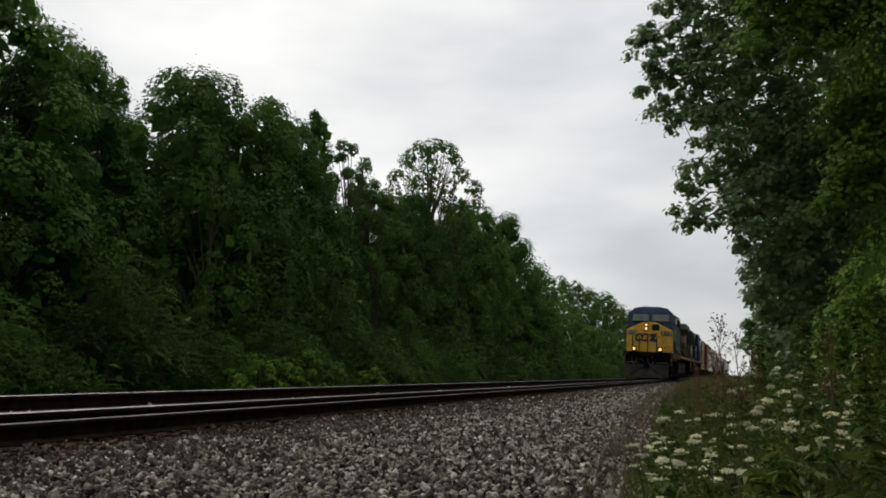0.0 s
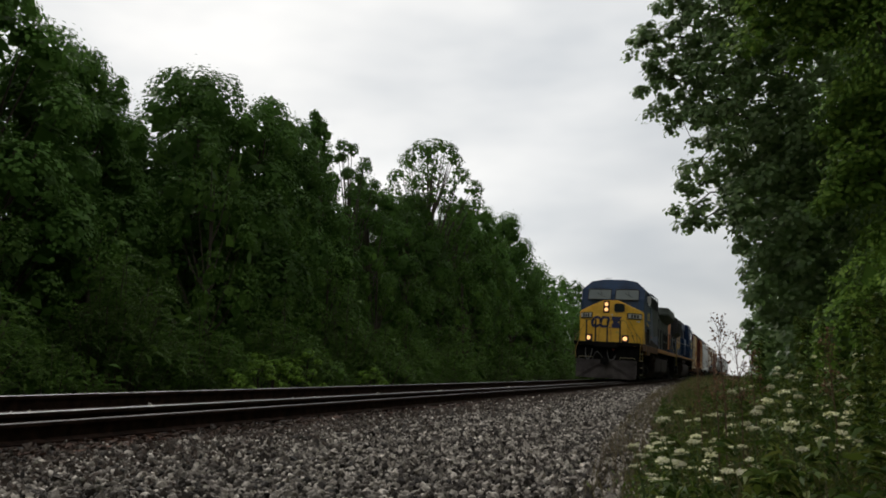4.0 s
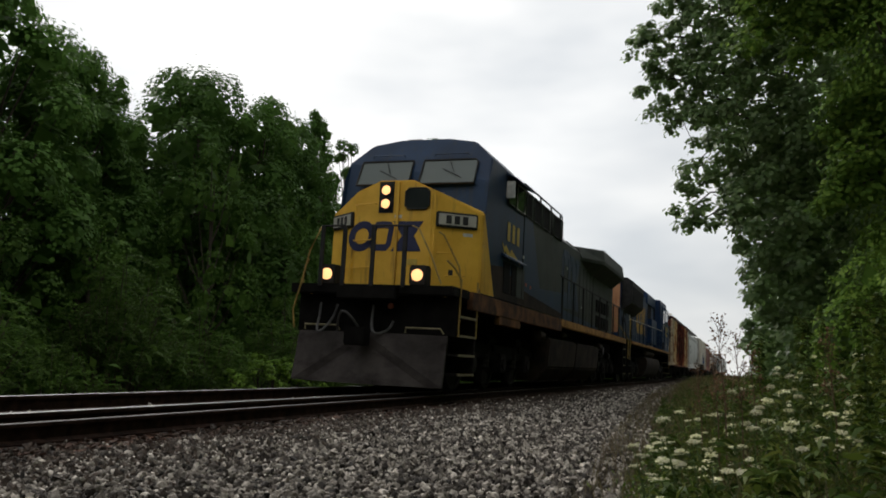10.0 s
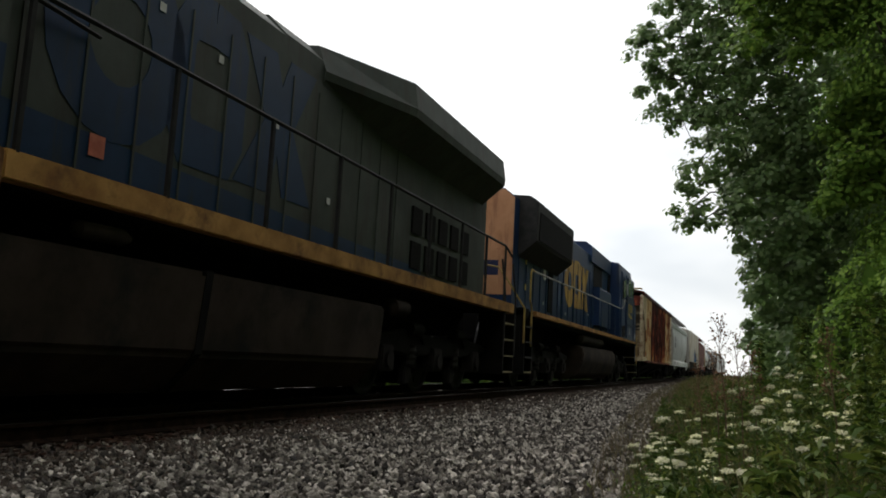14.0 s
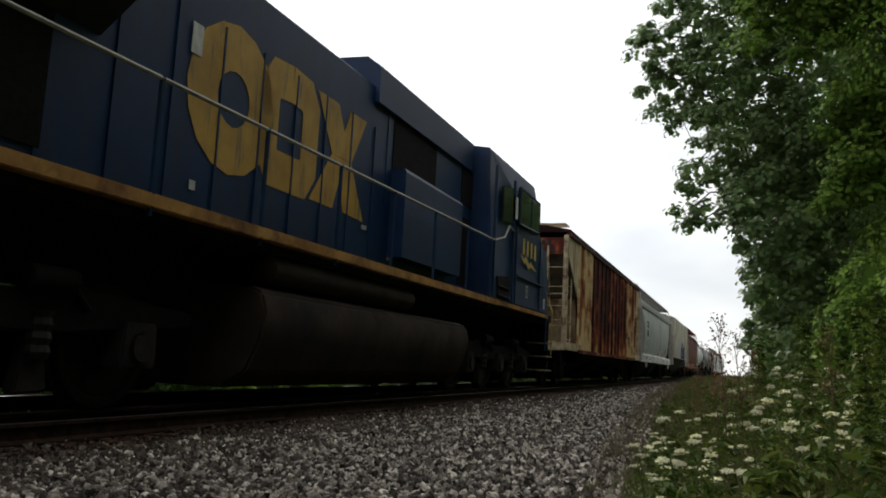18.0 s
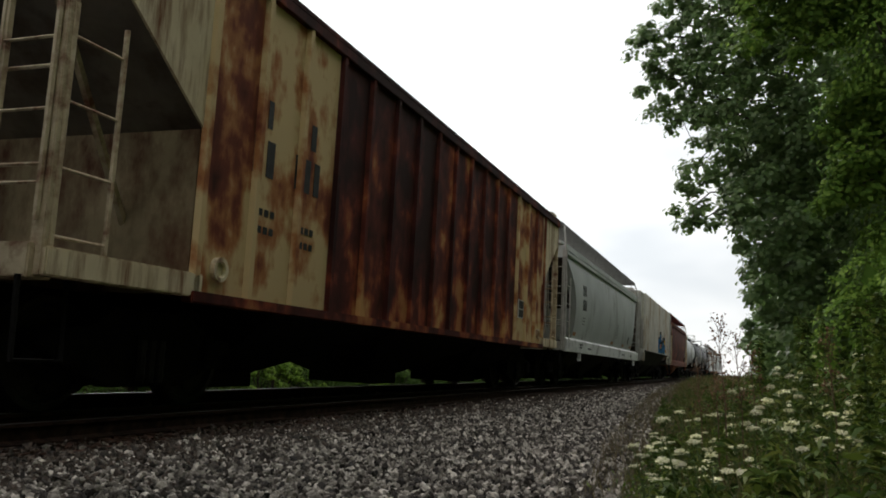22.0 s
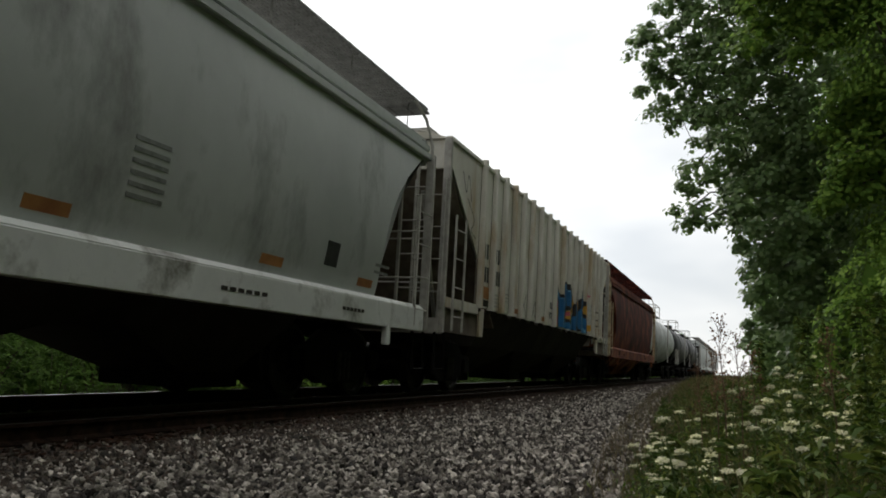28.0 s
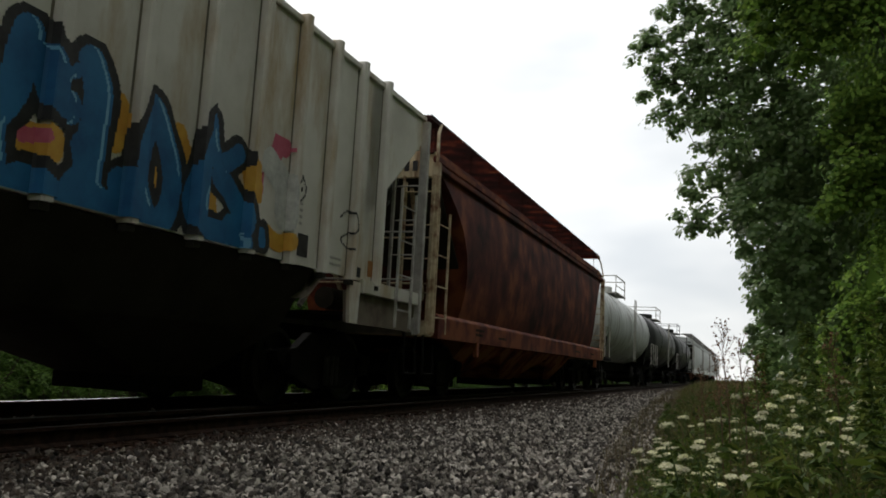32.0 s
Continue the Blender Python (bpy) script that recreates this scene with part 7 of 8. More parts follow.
def rusty_hopper():
    n, o = 16.25, 44.1
    car = thing("rusty_covered_hopper", "cream covered hopper car heavily streaked with brown rust", "hopper car", "freight cars")
    half = 1.55
    edges = [1.72 + (n - 3.36) * i / 16 for i in range(17)]
    grade = [RUST_A, RUST_A, RUST_A, RUST_C, RUST_B, RUST_C, RUST_C, RUST_B, RUST_C, RUST_C, RUST_B, RUST_B, RUST_B, RUST_A, RUST_A, RUST_A]
    for s in (-1, 1):
        side = part("side_frame_top", Geo().box(min(1.5 * s, 1.61 * s), max(1.5 * s, 1.61 * s), 0.2, n - 0.2, 3.98, 4.1), RUST_C, car, "rusty top rail", 0.01)
        for i in range(16):
            g = Geo()
            g.box(min((half - 0.02) * s, half * s), max((half - 0.02) * s, half * s), edges[i], edges[i + 1], 1.0, 3.99)
            part("side_panel", g, grade[i], car)
        for i, y in enumerate(edges):
            g = Geo()
            g.prism([(half * s, y - 0.06), (1.60 * s, y - 0.035), (1.60 * s, y + 0.035), (half * s, y + 0.06)], "z", 0.98, 4.0)
            part("side_post", g, grade[min(i, 15)], car)
        g = Geo()
        g.box(min(1.5 * s, 1.62 * s), max(1.5 * s, 1.62 * s), 1.65, n - 1.65, 0.93, 1.03)
        part("side_sill", g, RUST_C, car, bevel=0.01)
        for k, y in ((1, 0.0), (-1, n)):
            g = Geo()
            a, b = sorted((1.535 * s, 1.56 * s))
            g.prism([(y + 0.22 * k, 4.0), (y + 0.22 * k, 3.5), (y + 1.72 * k, 2.4), (y + 1.76 * k, 4.0)], "x", a, b)
            part("end_gusset", g, CREAM, car, "faded cream gusset plate")
            g = Geo()
            g.box(min(1.48 * s, 1.6 * s), max(1.48 * s, 1.6 * s), min(y + 0.1 * k, y + 1.8 * k), max(y + 0.1 * k, y + 1.8 * k), 0.98, 1.18)
            part("end_side_sill", g, CREAM, car, "faded cream sill with rust", 0.012)
            g = Geo()
            g.turned("x", (y + 2.05 * k, 1.25), [(1.55 * s, 0.11), (1.60 * s, 0.11), (1.60 * s, 0.075), (1.56 * s, 0.07)], 16)
            part("roping_ring", g, CREAM, car)
        # stencilled number as bars, and small data bars
        bars(car, 1.552 if s > 0 else -1.556, 2.42, 2.88, 2.24, 2.6, 2, INK, fill=0.6, out=0.004)
        bars(car, 1.552 if s > 0 else -1.556, 3.2, 3.8, 2.24, 2.6, 3, INK, fill=0.6, out=0.004)
        bars(car, 1.552 if s > 0 else -1.556, 2.45, 2.8, 2.72, 3.0, 2, INK, fill=0.5, out=0.004)
        bars(car, 1.552 if s > 0 else -1.556, 3.25, 3.7, 2.72, 3.0, 2, INK, fill=0.5, out=0.004)
        for y, z in ((2.5, 1.85), (2.5, 1.68), (3.3, 1.8), (3.3, 1.64)):
            bars(car, 1.552 if s > 0 else -1.556, y, y + 0.42, z, z + 0.07, 4, INK, "data_bar", 0.7, out=0.004)
        a = 12.46
        g = Geo()
        g.box(min(1.55 * s, 1.565 * s), max(1.55 * s, 1.565 * s), a, a + 0.42, 1.50, 1.88)
        box = part("inspection_plate", g, STICKER, car)
        for p, q in ((0.03, 1.52), (0.22, 1.52), (0.03, 1.70), (0.22, 1.70)):
            g = Geo()
            g.box(min(1.562 * s, 1.57 * s), max(1.562 * s, 1.57 * s), a + p, a + p + 0.17, q, q + 0.16)
            part("stencil_square", g, INK, box)
    for k, y in ((1, 0.0), (-1, n)):
        g = Geo()
        g.loft([[(-1.5, y + 0.26 * k, 3.52), (1.5, y + 0.26 * k, 3.52), (1.5, y + 0.26 * k, 3.98), (-1.5, y + 0.26 * k, 3.98)],
                [(-1.5, y + 0.3 * k, 3.52), (1.5, y + 0.3 * k, 3.52), (1.5, y + 0.3 * k, 3.98), (-1.5, y + 0.3 * k, 3.98)]])
        top = part("end_panel", g, RUST_B, car, "rusted end panel")
        if k > 0:
            bars(top, 0.255, 0.35, 1.2, 3.56, 3.7, 6, INK, fill=0.6, along="x")
            bars(top, 0.255, 0.45, 1.1, 3.76, 3.9, 4, INK, fill=0.6, along="x")
        g = Geo()
        g.loft([[(-1.5, y + 0.3 * k, 3.55), (1.5, y + 0.3 * k, 3.55), (1.5, y + 0.34 * k, 3.58), (-1.5, y + 0.34 * k, 3.58)],
                [(-1.5, y + 1.74 * k, 2.42), (1.5, y + 1.74 * k, 2.42), (1.5, y + 1.78 * k, 2.45), (-1.5, y + 1.78 * k, 2.45)]])
        part("slope_sheet", g, END_SHEET, car, "dirty brown end slope sheet with its shade painted in")
        g = Geo()
        g.box(-1.5, 1.5, min(y + 1.71 * k, y + 1.74 * k), max(y + 1.71 * k, y + 1.74 * k), 1.0, 2.44)
        part("end_bulkhead", g, BULKHEAD, car, "faded cream bulkhead with rust stains")
    g = Geo()
    g.prism([(-1.60, 4.10), (1.60, 4.10), (1.60, 4.17), (0.9, 4.30), (-0.9, 4.30), (-1.60, 4.17)], "y", 0.15, n - 0.15)
    part("roof", g, RUST_C, car, bevel=0.01)
    roof_walk(car, n, 4.34, 1.48, LADDER_CREAM)
    # bays take the running gear's black, painted shade included
    hopper_bays(car, n, 3, 1.02, 1.52, GRIME_SHADE)
    end_fittings(car, n, 4.02, LADDER_CREAM)
    CARS.append((car, o))


def curved_hopper(name, label, o, n, paint, sill, fitting, rail, data):
    car = thing(name, label, "hopper car", "freight cars")
    zs = [1.30, 1.5, 1.75, 2.05, 2.4, 2.75, 3.05, 3.3, 3.52]
    ws = [1.40, 1.455, 1.50, 1.535, 1.55, 1.545, 1.525, 1.495, 1.46]
    ys = [1.70, 1.72, 1.74, 1.72, 1.62, 1.40, 1.08, 0.72, 0.36]
    rings = []
    for t in [0.0, 0.04, 0.12, 0.25, 0.4, 0.5, 0.6, 0.75, 0.88, 0.96, 1.0]:
        ring = [(w, y0 + t * (n - 2 * y0), z) for z, w, y0 in zip(zs, ws, ys)]
        ring += [(x, 0.36 + t * (n - 0.72), z) for x, z in ((1.2, 3.86), (0.7, 4.04), (0.0, 4.1), (-0.7, 4.04), (-1.2, 3.86))]
        ring += [(-w, y0 + t * (n - 2 * y0), z) for z, w, y0 in reversed(list(zip(zs, ws, ys)))]
        rings.append(ring)
    body = shell("body", rings, paint, car, "smooth curved hopper side")
    for k, y in ((1, 0.0), (-1, n)):
        g = Geo()
        g.loft([[(-1.42, y + 0.30 * k, 3.5), (1.42, y + 0.30 * k, 3.5), (1.42, y + 0.34 * k, 3.5), (-1.42, y + 0.34 * k, 3.5)],
                [(-1.38, y + 2.6 * k, 1.2), (1.38, y + 2.6 * k, 1.2), (1.38, y + 2.64 * k, 1.2), (-1.38, y + 2.64 * k, 1.2)]])
        # the sheet's shade is painted, not cast
        part("slope_sheet", g, UNDER_GREY, car, "end slope sheet with its shade painted near black")
        g = Geo()
        g.prism([(-1.46, 3.42), (1.46, 3.42), (1.46, 3.78), (1.15, 4.0), (0, 4.12), (-1.15, 4.0), (-1.46, 3.78)], "y", min(y + 0.26 * k, y + 0.34 * k), max(y + 0.26 * k, y + 0.34 * k))
        top = part("end_panel", g, paint if rail is LADDER_GREY else CREAM, car, bevel=0.01)
        if k > 0:
            bars(top, 0.255, 0.45, 1.3, 3.52, 3.68, 6, INK, fill=0.6, along="x")
            g = Geo()
    for s in (-1, 1):
        for z0, z1, x0, x1 in ((3.50, 3.60, 1.44, 1.53), (3.64, 3.74, 1.40, 1.49), (3.78, 3.86, 1.28, 1.40)):
            g = Geo()
            g.box(min(x0 * s, x1 * s), max(x0 * s, x1 * s), 0.2, n - 0.2, z0, z1)
            part("top_chord", g, paint, car, bevel=0.012)
        g = Geo()
        g.prism([(1.46 * s, 0.95), (1.57 * s, 0.95), (1.57 * s, 1.27), (1.50 * s, 1.33), (1.40 * s, 1.33)], "y", 0.35, n - 0.3)
        sl = part("side_sill", g, sill, car, "pale channel side sill", 0.01)
        x = 1.571 if s > 0 else -1.575
        for y, w in ((2.2, 0.5), (2.2, 0.4), (3.6, 0.55), (11.0, 0.8), (13.4, 0.6)):
            bars(sl, x, y, y + w, 1.08 if y != 2.2 or w < 0.45 else 1.16, 1.12 if y != 2.2 or w < 0.45 else 1.2, 6, UNDER_GREY, "data_bar", 0.7, out=0.004)
        for y in (2.3, n - 1.6):
            g = Geo()
            g.box(min(1.5 * s, 1.58 * s), max(1.5 * s, 1.58 * s), y, y + 0.12, 0.72, 1.0)
            part("jacking_lug", g, sill, car, bevel=0.01)
        if data:
            # lettering as bars on the curved flank
            def on(y, z):
                return float(np.interp(z, zs, ws))
            for z0, z1, cnt in ((2.62, 2.92, 4), (2.20, 2.50, 6)):
                w = 0.62 / cnt
                for i in range(cnt):
                    a = 2.7 + w * i
                    g = Geo()
                    g.loft([[(s * (on(0, z) + d), yy, z) for z, yy in ((z0, a), (z0, a + w * 0.6), (z1, a + w * 0.6), (z1, a))] for d in (-0.002, 0.006)])
                    part("number_bar", g, INK, body)
            for y, z, rows in ((2.8, 1.78, 3), (9.8, 1.68, 6), (14.4, 1.62, 2)):
                for r in range(rows):
                    zz = z + 0.09 * r
                    g = Geo()
                    g.loft([[(s * (on(0, q) + d), yy, q) for q, yy in ((zz, y), (zz, y + 0.42), (zz + 0.035, y + 0.42), (zz + 0.035, y))] for d in (-0.002, 0.005)])
                    part("data_bar", g, FAINT, body)
            for y in (1.75, 8.9, 11.8, 14.0):
                g = Geo()
                g.loft([[(s * (on(0, q) + d), yy, q) for q, yy in ((1.42, y), (1.42, y + 0.42), (1.52, y + 0.42), (1.52, y))] for d in (-0.002, 0.005)])
                part("rust_patch", g, ORANGE_PANEL, body)
            g = Geo()
            g.loft([[(s * (on(0, q) + d), yy, q) for q, yy in ((1.56, 13.07), (1.56, 13.37), (1.84, 13.37), (1.84, 13.07))] for d in (-0.002, 0.006)])
            part("stencil_square", g, INK, body)
        # bent rail at the roof corner
        for k, y in ((1, 0.14), (-1, n - 0.14)):
            g = Geo()
            g.tube([(1.5 * s, y, 3.5), (1.5 * s, y, 3.75), (1.44 * s, y + 0.15 * k, 4.12), (1.36 * s, y + 0.45 * k, 4.34)], 0.025, 6)
            part("corner_rail", g, fitting, car, smooth=True)
    roof_walk(car, n, 4.33, 1.38, GRATING if rail is LADDER_GREY else rail, edge=True)
    for y in (3.5, 6.5, 9.5, 12.5):
        g = Geo()
        g.cyl("z", (0, y), 0.32, 4.05, 4.22, 18)
        part("roof_hatch", g, paint, car, bevel=0.02)
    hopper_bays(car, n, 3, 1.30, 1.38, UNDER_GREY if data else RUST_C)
    end_fittings(car, n, 3.6, fitting)
    CARS.append((car, o))
    return car


RIB_EDGES = [2.0, 2.72, 3.43, 4.15, 4.88, 5.66, 6.48, 7.34, 8.2, 9.06, 9.91, 10.74, 11.55, 12.34, 13.09, 13.81, 14.5, 15.22]


def ribbed_x(y):
    """How far the ribbed side of the white hopper stands out at y."""
    d = min(abs(y - r) for r in RIB_EDGES)
    return 1.50 + 0.095 * max(0.0, min(1.0, (0.085 - d) / 0.02))


def smooth_line(points, step=0.03):
    pts = [Vector(p) for p in points]
    fine = []
    for i in range(len(pts) - 1):
        p0, p1, p2, p3 = pts[max(0, i - 1)], pts[i], pts[i + 1], pts[min(len(pts) - 1, i + 2)]
        k = max(2, int((p2 - p1).length / step))
        for j in range(k):
            t = j / k
            fine.append(0.5 * ((2 * p1) + (p2 - p0) * t + (2 * p0 - 5 * p1 + 4 * p2 - p3) * t * t + (3 * p1 - p0 - 3 * p2 + p3) * t ** 3))
    return fine + [pts[-1]]


def spray_paint(car, layers, y0, y1, z0, z1, cell):
    """One thin skin of paint that follows the ribbed side. layers: (name, line, width, material, rank); the highest rank shows,
    strokes of rank 3 have a black edge and a pale line along their far side."""
    ny, nz = int((y1 - y0) / cell), int((z1 - z0) / cell)
    yc, zc = np.meshgrid(y0 + (np.arange(ny) + 0.5) * cell, z0 + (np.arange(nz) + 0.5) * cell, indexing="ij")
    best, owner = np.zeros((ny, nz)), np.full((ny, nz), -1)
    reach = np.full((ny, nz), 9.0)
    for i, (name, line, width, material, rank) in enumerate(layers):
        d = np.full((ny, nz), 9.0)
        for p in smooth_line(line):
            d = np.minimum(d, np.hypot(yc - p.x, zc - p.y))
        d -= width * 0.5 * (0.92 + 0.08 * np.sin(yc * 9 + i) * np.sin(zc * 11))
        take = (d < 0) & (rank >= best)
        best[take], owner[take] = rank, i
        if rank == 3:
            reach = np.minimum(reach, d)
    edge = (reach >= 0) & (reach < 0.075 + 0.015 * np.sin(yc * 13) * np.sin(zc * 7)) & (best < 4)
    blue = best == 3
    a, b = max(1, round(0.030 / cell)), max(1, round(0.052 / cell))
    shine = blue & np.roll(blue, -a, 0) & ~np.roll(blue, -b, 0) & (np.sin(yc * 5 + zc * 3) > -0.35)
    skins = [(name, material, (owner == i) & ~edge & ~shine) for i, (name, line, width, material, rank) in enumerate(layers)]
    skins += [("spray_outline", INK, edge), ("spray_highlight", GRAFF_LIGHT, shine)]
    xs = np.array([ribbed_x(y0 + i * cell) + 0.005 for i in range(ny + 1)])
    for name, material, mask in skins:
        g, index = Geo(), {}

        def corner(i, j):
            if (i, j) not in index:
                index[(i, j)] = len(g.v)
                g.v.append((xs[i], y0 + i * cell, z0 + j * cell))
            return index[(i, j)]
        for i, j in np.argwhere(mask):
            g.f.append((corner(i, j), corner(i + 1, j), corner(i + 1, j + 1), corner(i, j + 1)))
        if g.f:
            part(name, g, material, car, "blue sprayed stroke with black outline" if material is GRAFF_BLUE else "")


def white_hopper():
    n, o = 16.85, 78.0
    car = thing("ribbed_covered_hopper", "off-white ribbed covered hopper car with blue graffiti low on its side", "hopper car", "freight cars")
    for s in (-1, 1):
        for i in range(17):
            a, b = RIB_EDGES[i], RIB_EDGES[i + 1]
            g = Geo()
            g.box(min(1.46 * s, 1.47 * s), max(1.46 * s, 1.47 * s), a, b, 1.53, 4.08).box(min(1.469 * s, 1.50 * s), max(1.469 * s, 1.50 * s), a + 0.085, b - 0.085, 1.53, 4.08)
            part("side_panel", g, WHITE, car)
        for y in RIB_EDGES:
            g = Geo()
            g.prism([(1.47 * s, y - 0.065), (1.575 * s, y - 0.055), (1.595 * s, y - 0.035), (1.595 * s, y + 0.035), (1.575 * s, y + 0.055), (1.47 * s, y + 0.065)], "z", 1.50, 4.17)
            part("side_rib", g, WHITE, car)
            # dark strips paint the shade at both edges of the rib
            for d in (-0.078, 0.078):
                g = Geo()
                g.box(min(1.468 * s, 1.502 * s), max(1.468 * s, 1.502 * s), y + d - 0.012, y + d + 0.012, 1.54, 4.06)
                part("seam", g, RIB_SHADE, car, "strip beside a rib with painted shade")
            g = Geo()
            g.box(min(1.47 * s, 1.555 * s), max(1.47 * s, 1.555 * s), y - 0.045, y + 0.045, 1.44, 1.51)
            part("rib_foot", g, UNDER_GREY, car)
        g = Geo()
        g.box(min(1.42 * s, 1.53 * s), max(1.42 * s, 1.53 * s), 0.2, n - 0.2, 4.06, 4.14)
        part("top_chord", g, WHITE, car, bevel=0.01)
        for k, y in ((1, 0.0), (-1, n)):
            g = Geo()
            a, b = sorted((1.47 * s, 1.50 * s))
            g.prism([(y + 0.3 * k, 4.08), (y + 0.3 * k, 3.7), (y + 1.95 * k, 2.34), (y + 2.0 * k, 1.53), (y + 2.0 * k, 4.08)], "x", a, b)
            part("end_gusset", g, WHITE, car)
            g = Geo()
            g.box(min(1.44 * s, 1.54 * s), max(1.44 * s, 1.54 * s), min(y + 0.1 * k, y + 2.0 * k), max(y + 0.1 * k, y + 2.0 * k), 1.38, 1.55)
            part("end_side_sill", g, WHITE, car, bevel=0.01)
            g = Geo()
            g.prism([(y + 0.15 * k, 1.38), (y + 2.35 * k, 1.38), (y + 2.3 * k, 1.0), (y + 0.15 * k, 1.0)], "x", a - 0.02, b - 0.02)
            part("skirt_plate", g, END_SHEET, car)
            g = Geo()
            g.prism([(y + 2.05 * k, 1.5), (y + 2.35 * k, 1.5), (y + 2.3 * k, 1.0), (y + 2.08 * k, 1.0)], "x", a + 0.02, b + 0.03)
            part("jacking_plate", g, WHITE, car)
        x = 1.501 if s > 0 else -1.506
        bars(car, x, 2.22, 2.58, 2.42, 2.70, 2, INK, fill=0.55)
        bars(car, x, 2.95, 3.32, 2.42, 2.70, 2, INK, fill=0.55)
        bars(car, x, 2.18, 2.62, 2.00, 2.28, 3, INK, fill=0.62)
        bars(car, x, 2.95, 3.38, 2.00, 2.28, 3, INK, fill=0.62)
        plate(car, "orange_plate", x, 2.22, 2.68, 1.70, 1.92, ORANGE_PANEL, 0.005)
        plate(car, "stencil_square", x, 2.26, 2.66, 1.56, 1.68, UNDER_GREY, 0.005)
        for y in (4.55, 7.0):
            plate(car, "orange_plate", x, y, y + 0.36, 1.58, 1.68, ORANGE_PANEL, 0.005)
        for y, z, r in ((3.0, 1.6, 4), (3.8, 1.75, 3), (13.05, 1.95, 4), (14.0, 1.62, 2)):
            for q in range(r):
                bars(car, x, y, y + 0.3, z + 0.07 * q, z + 0.07 * q + 0.03, 4, LADDER_GREY, "data_bar", 0.8, out=0.004)
        plate(car, "stencil_square", x, 13.08, 13.5, 1.62, 1.86, INK, 0.005)
        plate(car, "stencil_square", x, 14.55, 14.82, 1.56, 1.68, INK, 0.005)
        plate(car, "orange_plate", x, 15.02, 15.25, 1.60, 1.8, ORANGE_PANEL, 0.005)
    # painted words and sprayed shapes on the near side
    for word, y, z, h in (("IN FULL", 7.62, 1.93, 0.21), ("EFFECT!!", 7.62, 1.70, 0.20)):
        cu = bpy.data.curves.new("painted_word", "FONT")
        cu.body, cu.size, cu.extrude, cu.offset, cu.shear = word, h, 0.001, 0.006, 0.12
        cu.materials.append(INK)
        ob = new("painted_word", cu)
        ob.parent = car
        ob.matrix_basis = Matrix(((0, 0, 1, 1.504), (1, 0, 0, y), (0, 1, 0, z), (0, 0, 0, 1))) @ Matrix.Diagonal((0.68 if h > 0.205 else 0.60, 1, 1, 1))
    layers = [("spray_cloud", [(a, z0), ((a + b) / 2, (z0 + z1) / 2), (b, z1)], wide, m, 2) for a, b, z0, z1, m, wide in SPRAY_CLOUDS]
    layers += [("spray_stroke", pts, w * 1.08, GRAFF_BLUE, 3) for pts, w in GRAFF_STROKES]
    layers.append(("spray_patch", [(12.75, 2.59), (12.82, 2.76), (12.9, 2.68)], 0.24, GRAFF_PINK, 1))
    layers.append(("spray_patch", [(12.66, 1.77), (12.88, 1.69), (13.04, 1.72)], 0.2, GRAFF_ORANGE, 1))
    layers.append(("spray_patch", [(12.65, 2.45), (12.91, 2.28), (12.95, 1.99)], 0.34, STICKER, 1))
    layers += [("spray_scrawl", pts, 0.035, INK, 4) for pts in GRAFF_SCRAWL if pts[0][0] > 12.9 and pts[0][0] < 14.9]
    spray_paint(car, layers, 8.3, 14.9, 1.54, 2.78, 0.0143)
    spray_paint(car, [("spray_scrawl", pts, 0.035, INK, 4) for pts in GRAFF_SCRAWL if 4 < pts[0][0] < 7], 4.9, 6.6, 1.54, 2.1, 0.0143)
    spray_paint(car, [("spray_scrawl", pts, 0.035, INK, 4) for pts in GRAFF_SCRAWL if pts[0][0] < 4], 0.8, 1.8, 2.6, 3.8, 0.0143)
    spray_paint(car, [("spray_scrawl", pts, 0.03, INK, 4) for pts in GRAFF_SCRAWL if pts[0][0] > 15], 15.24, 15.9, 2.5, 3.1, 0.0143)
    for k, y in ((1, 0.0), (-1, n)):
        g = Geo()
        g.box(-1.46, 1.46, min(y + 0.26 * k, y + 0.32 * k), max(y + 0.26 * k, y + 0.32 * k), 3.62, 4.1)
        top = part("end_panel", g, WHITE, car)
        if k > 0:
            bars(top, 0.255, 0.5, 1.25, 3.7, 3.82, 6, INK, fill=0.6, along="x")
            bars(top, 0.255, 0.55, 1.1, 3.88, 4.0, 4, INK, fill=0.6, along="x")
        else:
            bars(top, n - 0.25, 0.5, 1.25, 3.7, 3.9, 4, INK, fill=0.6, along="x")
        g = Geo()
        g.loft([[(-1.46, y + 0.3 * k, 3.65), (1.46, y + 0.3 * k, 3.65), (1.46, y + 0.34 * k, 3.65), (-1.46, y + 0.34 * k, 3.65)],
                [(-1.46, y + 3.2 * k, 1.2), (1.46, y + 3.2 * k, 1.2), (1.46, y + 3.24 * k, 1.2), (-1.46, y + 3.24 * k, 1.2)]])
        part("slope_sheet", g, END_SHEET, car, "dirty end slope sheet with shade in its brown")
    g = Geo()
    g.prism([(-1.52, 4.10), (1.52, 4.10), (1.0, 4.24), (-1.0, 4.24)], "y", 0.2, n - 0.2)
    part("roof", g, WHITE, car, bevel=0.01)
    roof_walk(car, n, 4.26, 1.2, LADDER_GREY)
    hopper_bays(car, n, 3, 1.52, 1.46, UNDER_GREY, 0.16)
    end_fittings(car, n, 4.08, LADDER_GREY, side_at=0.38)
    CARS.append((car, o))


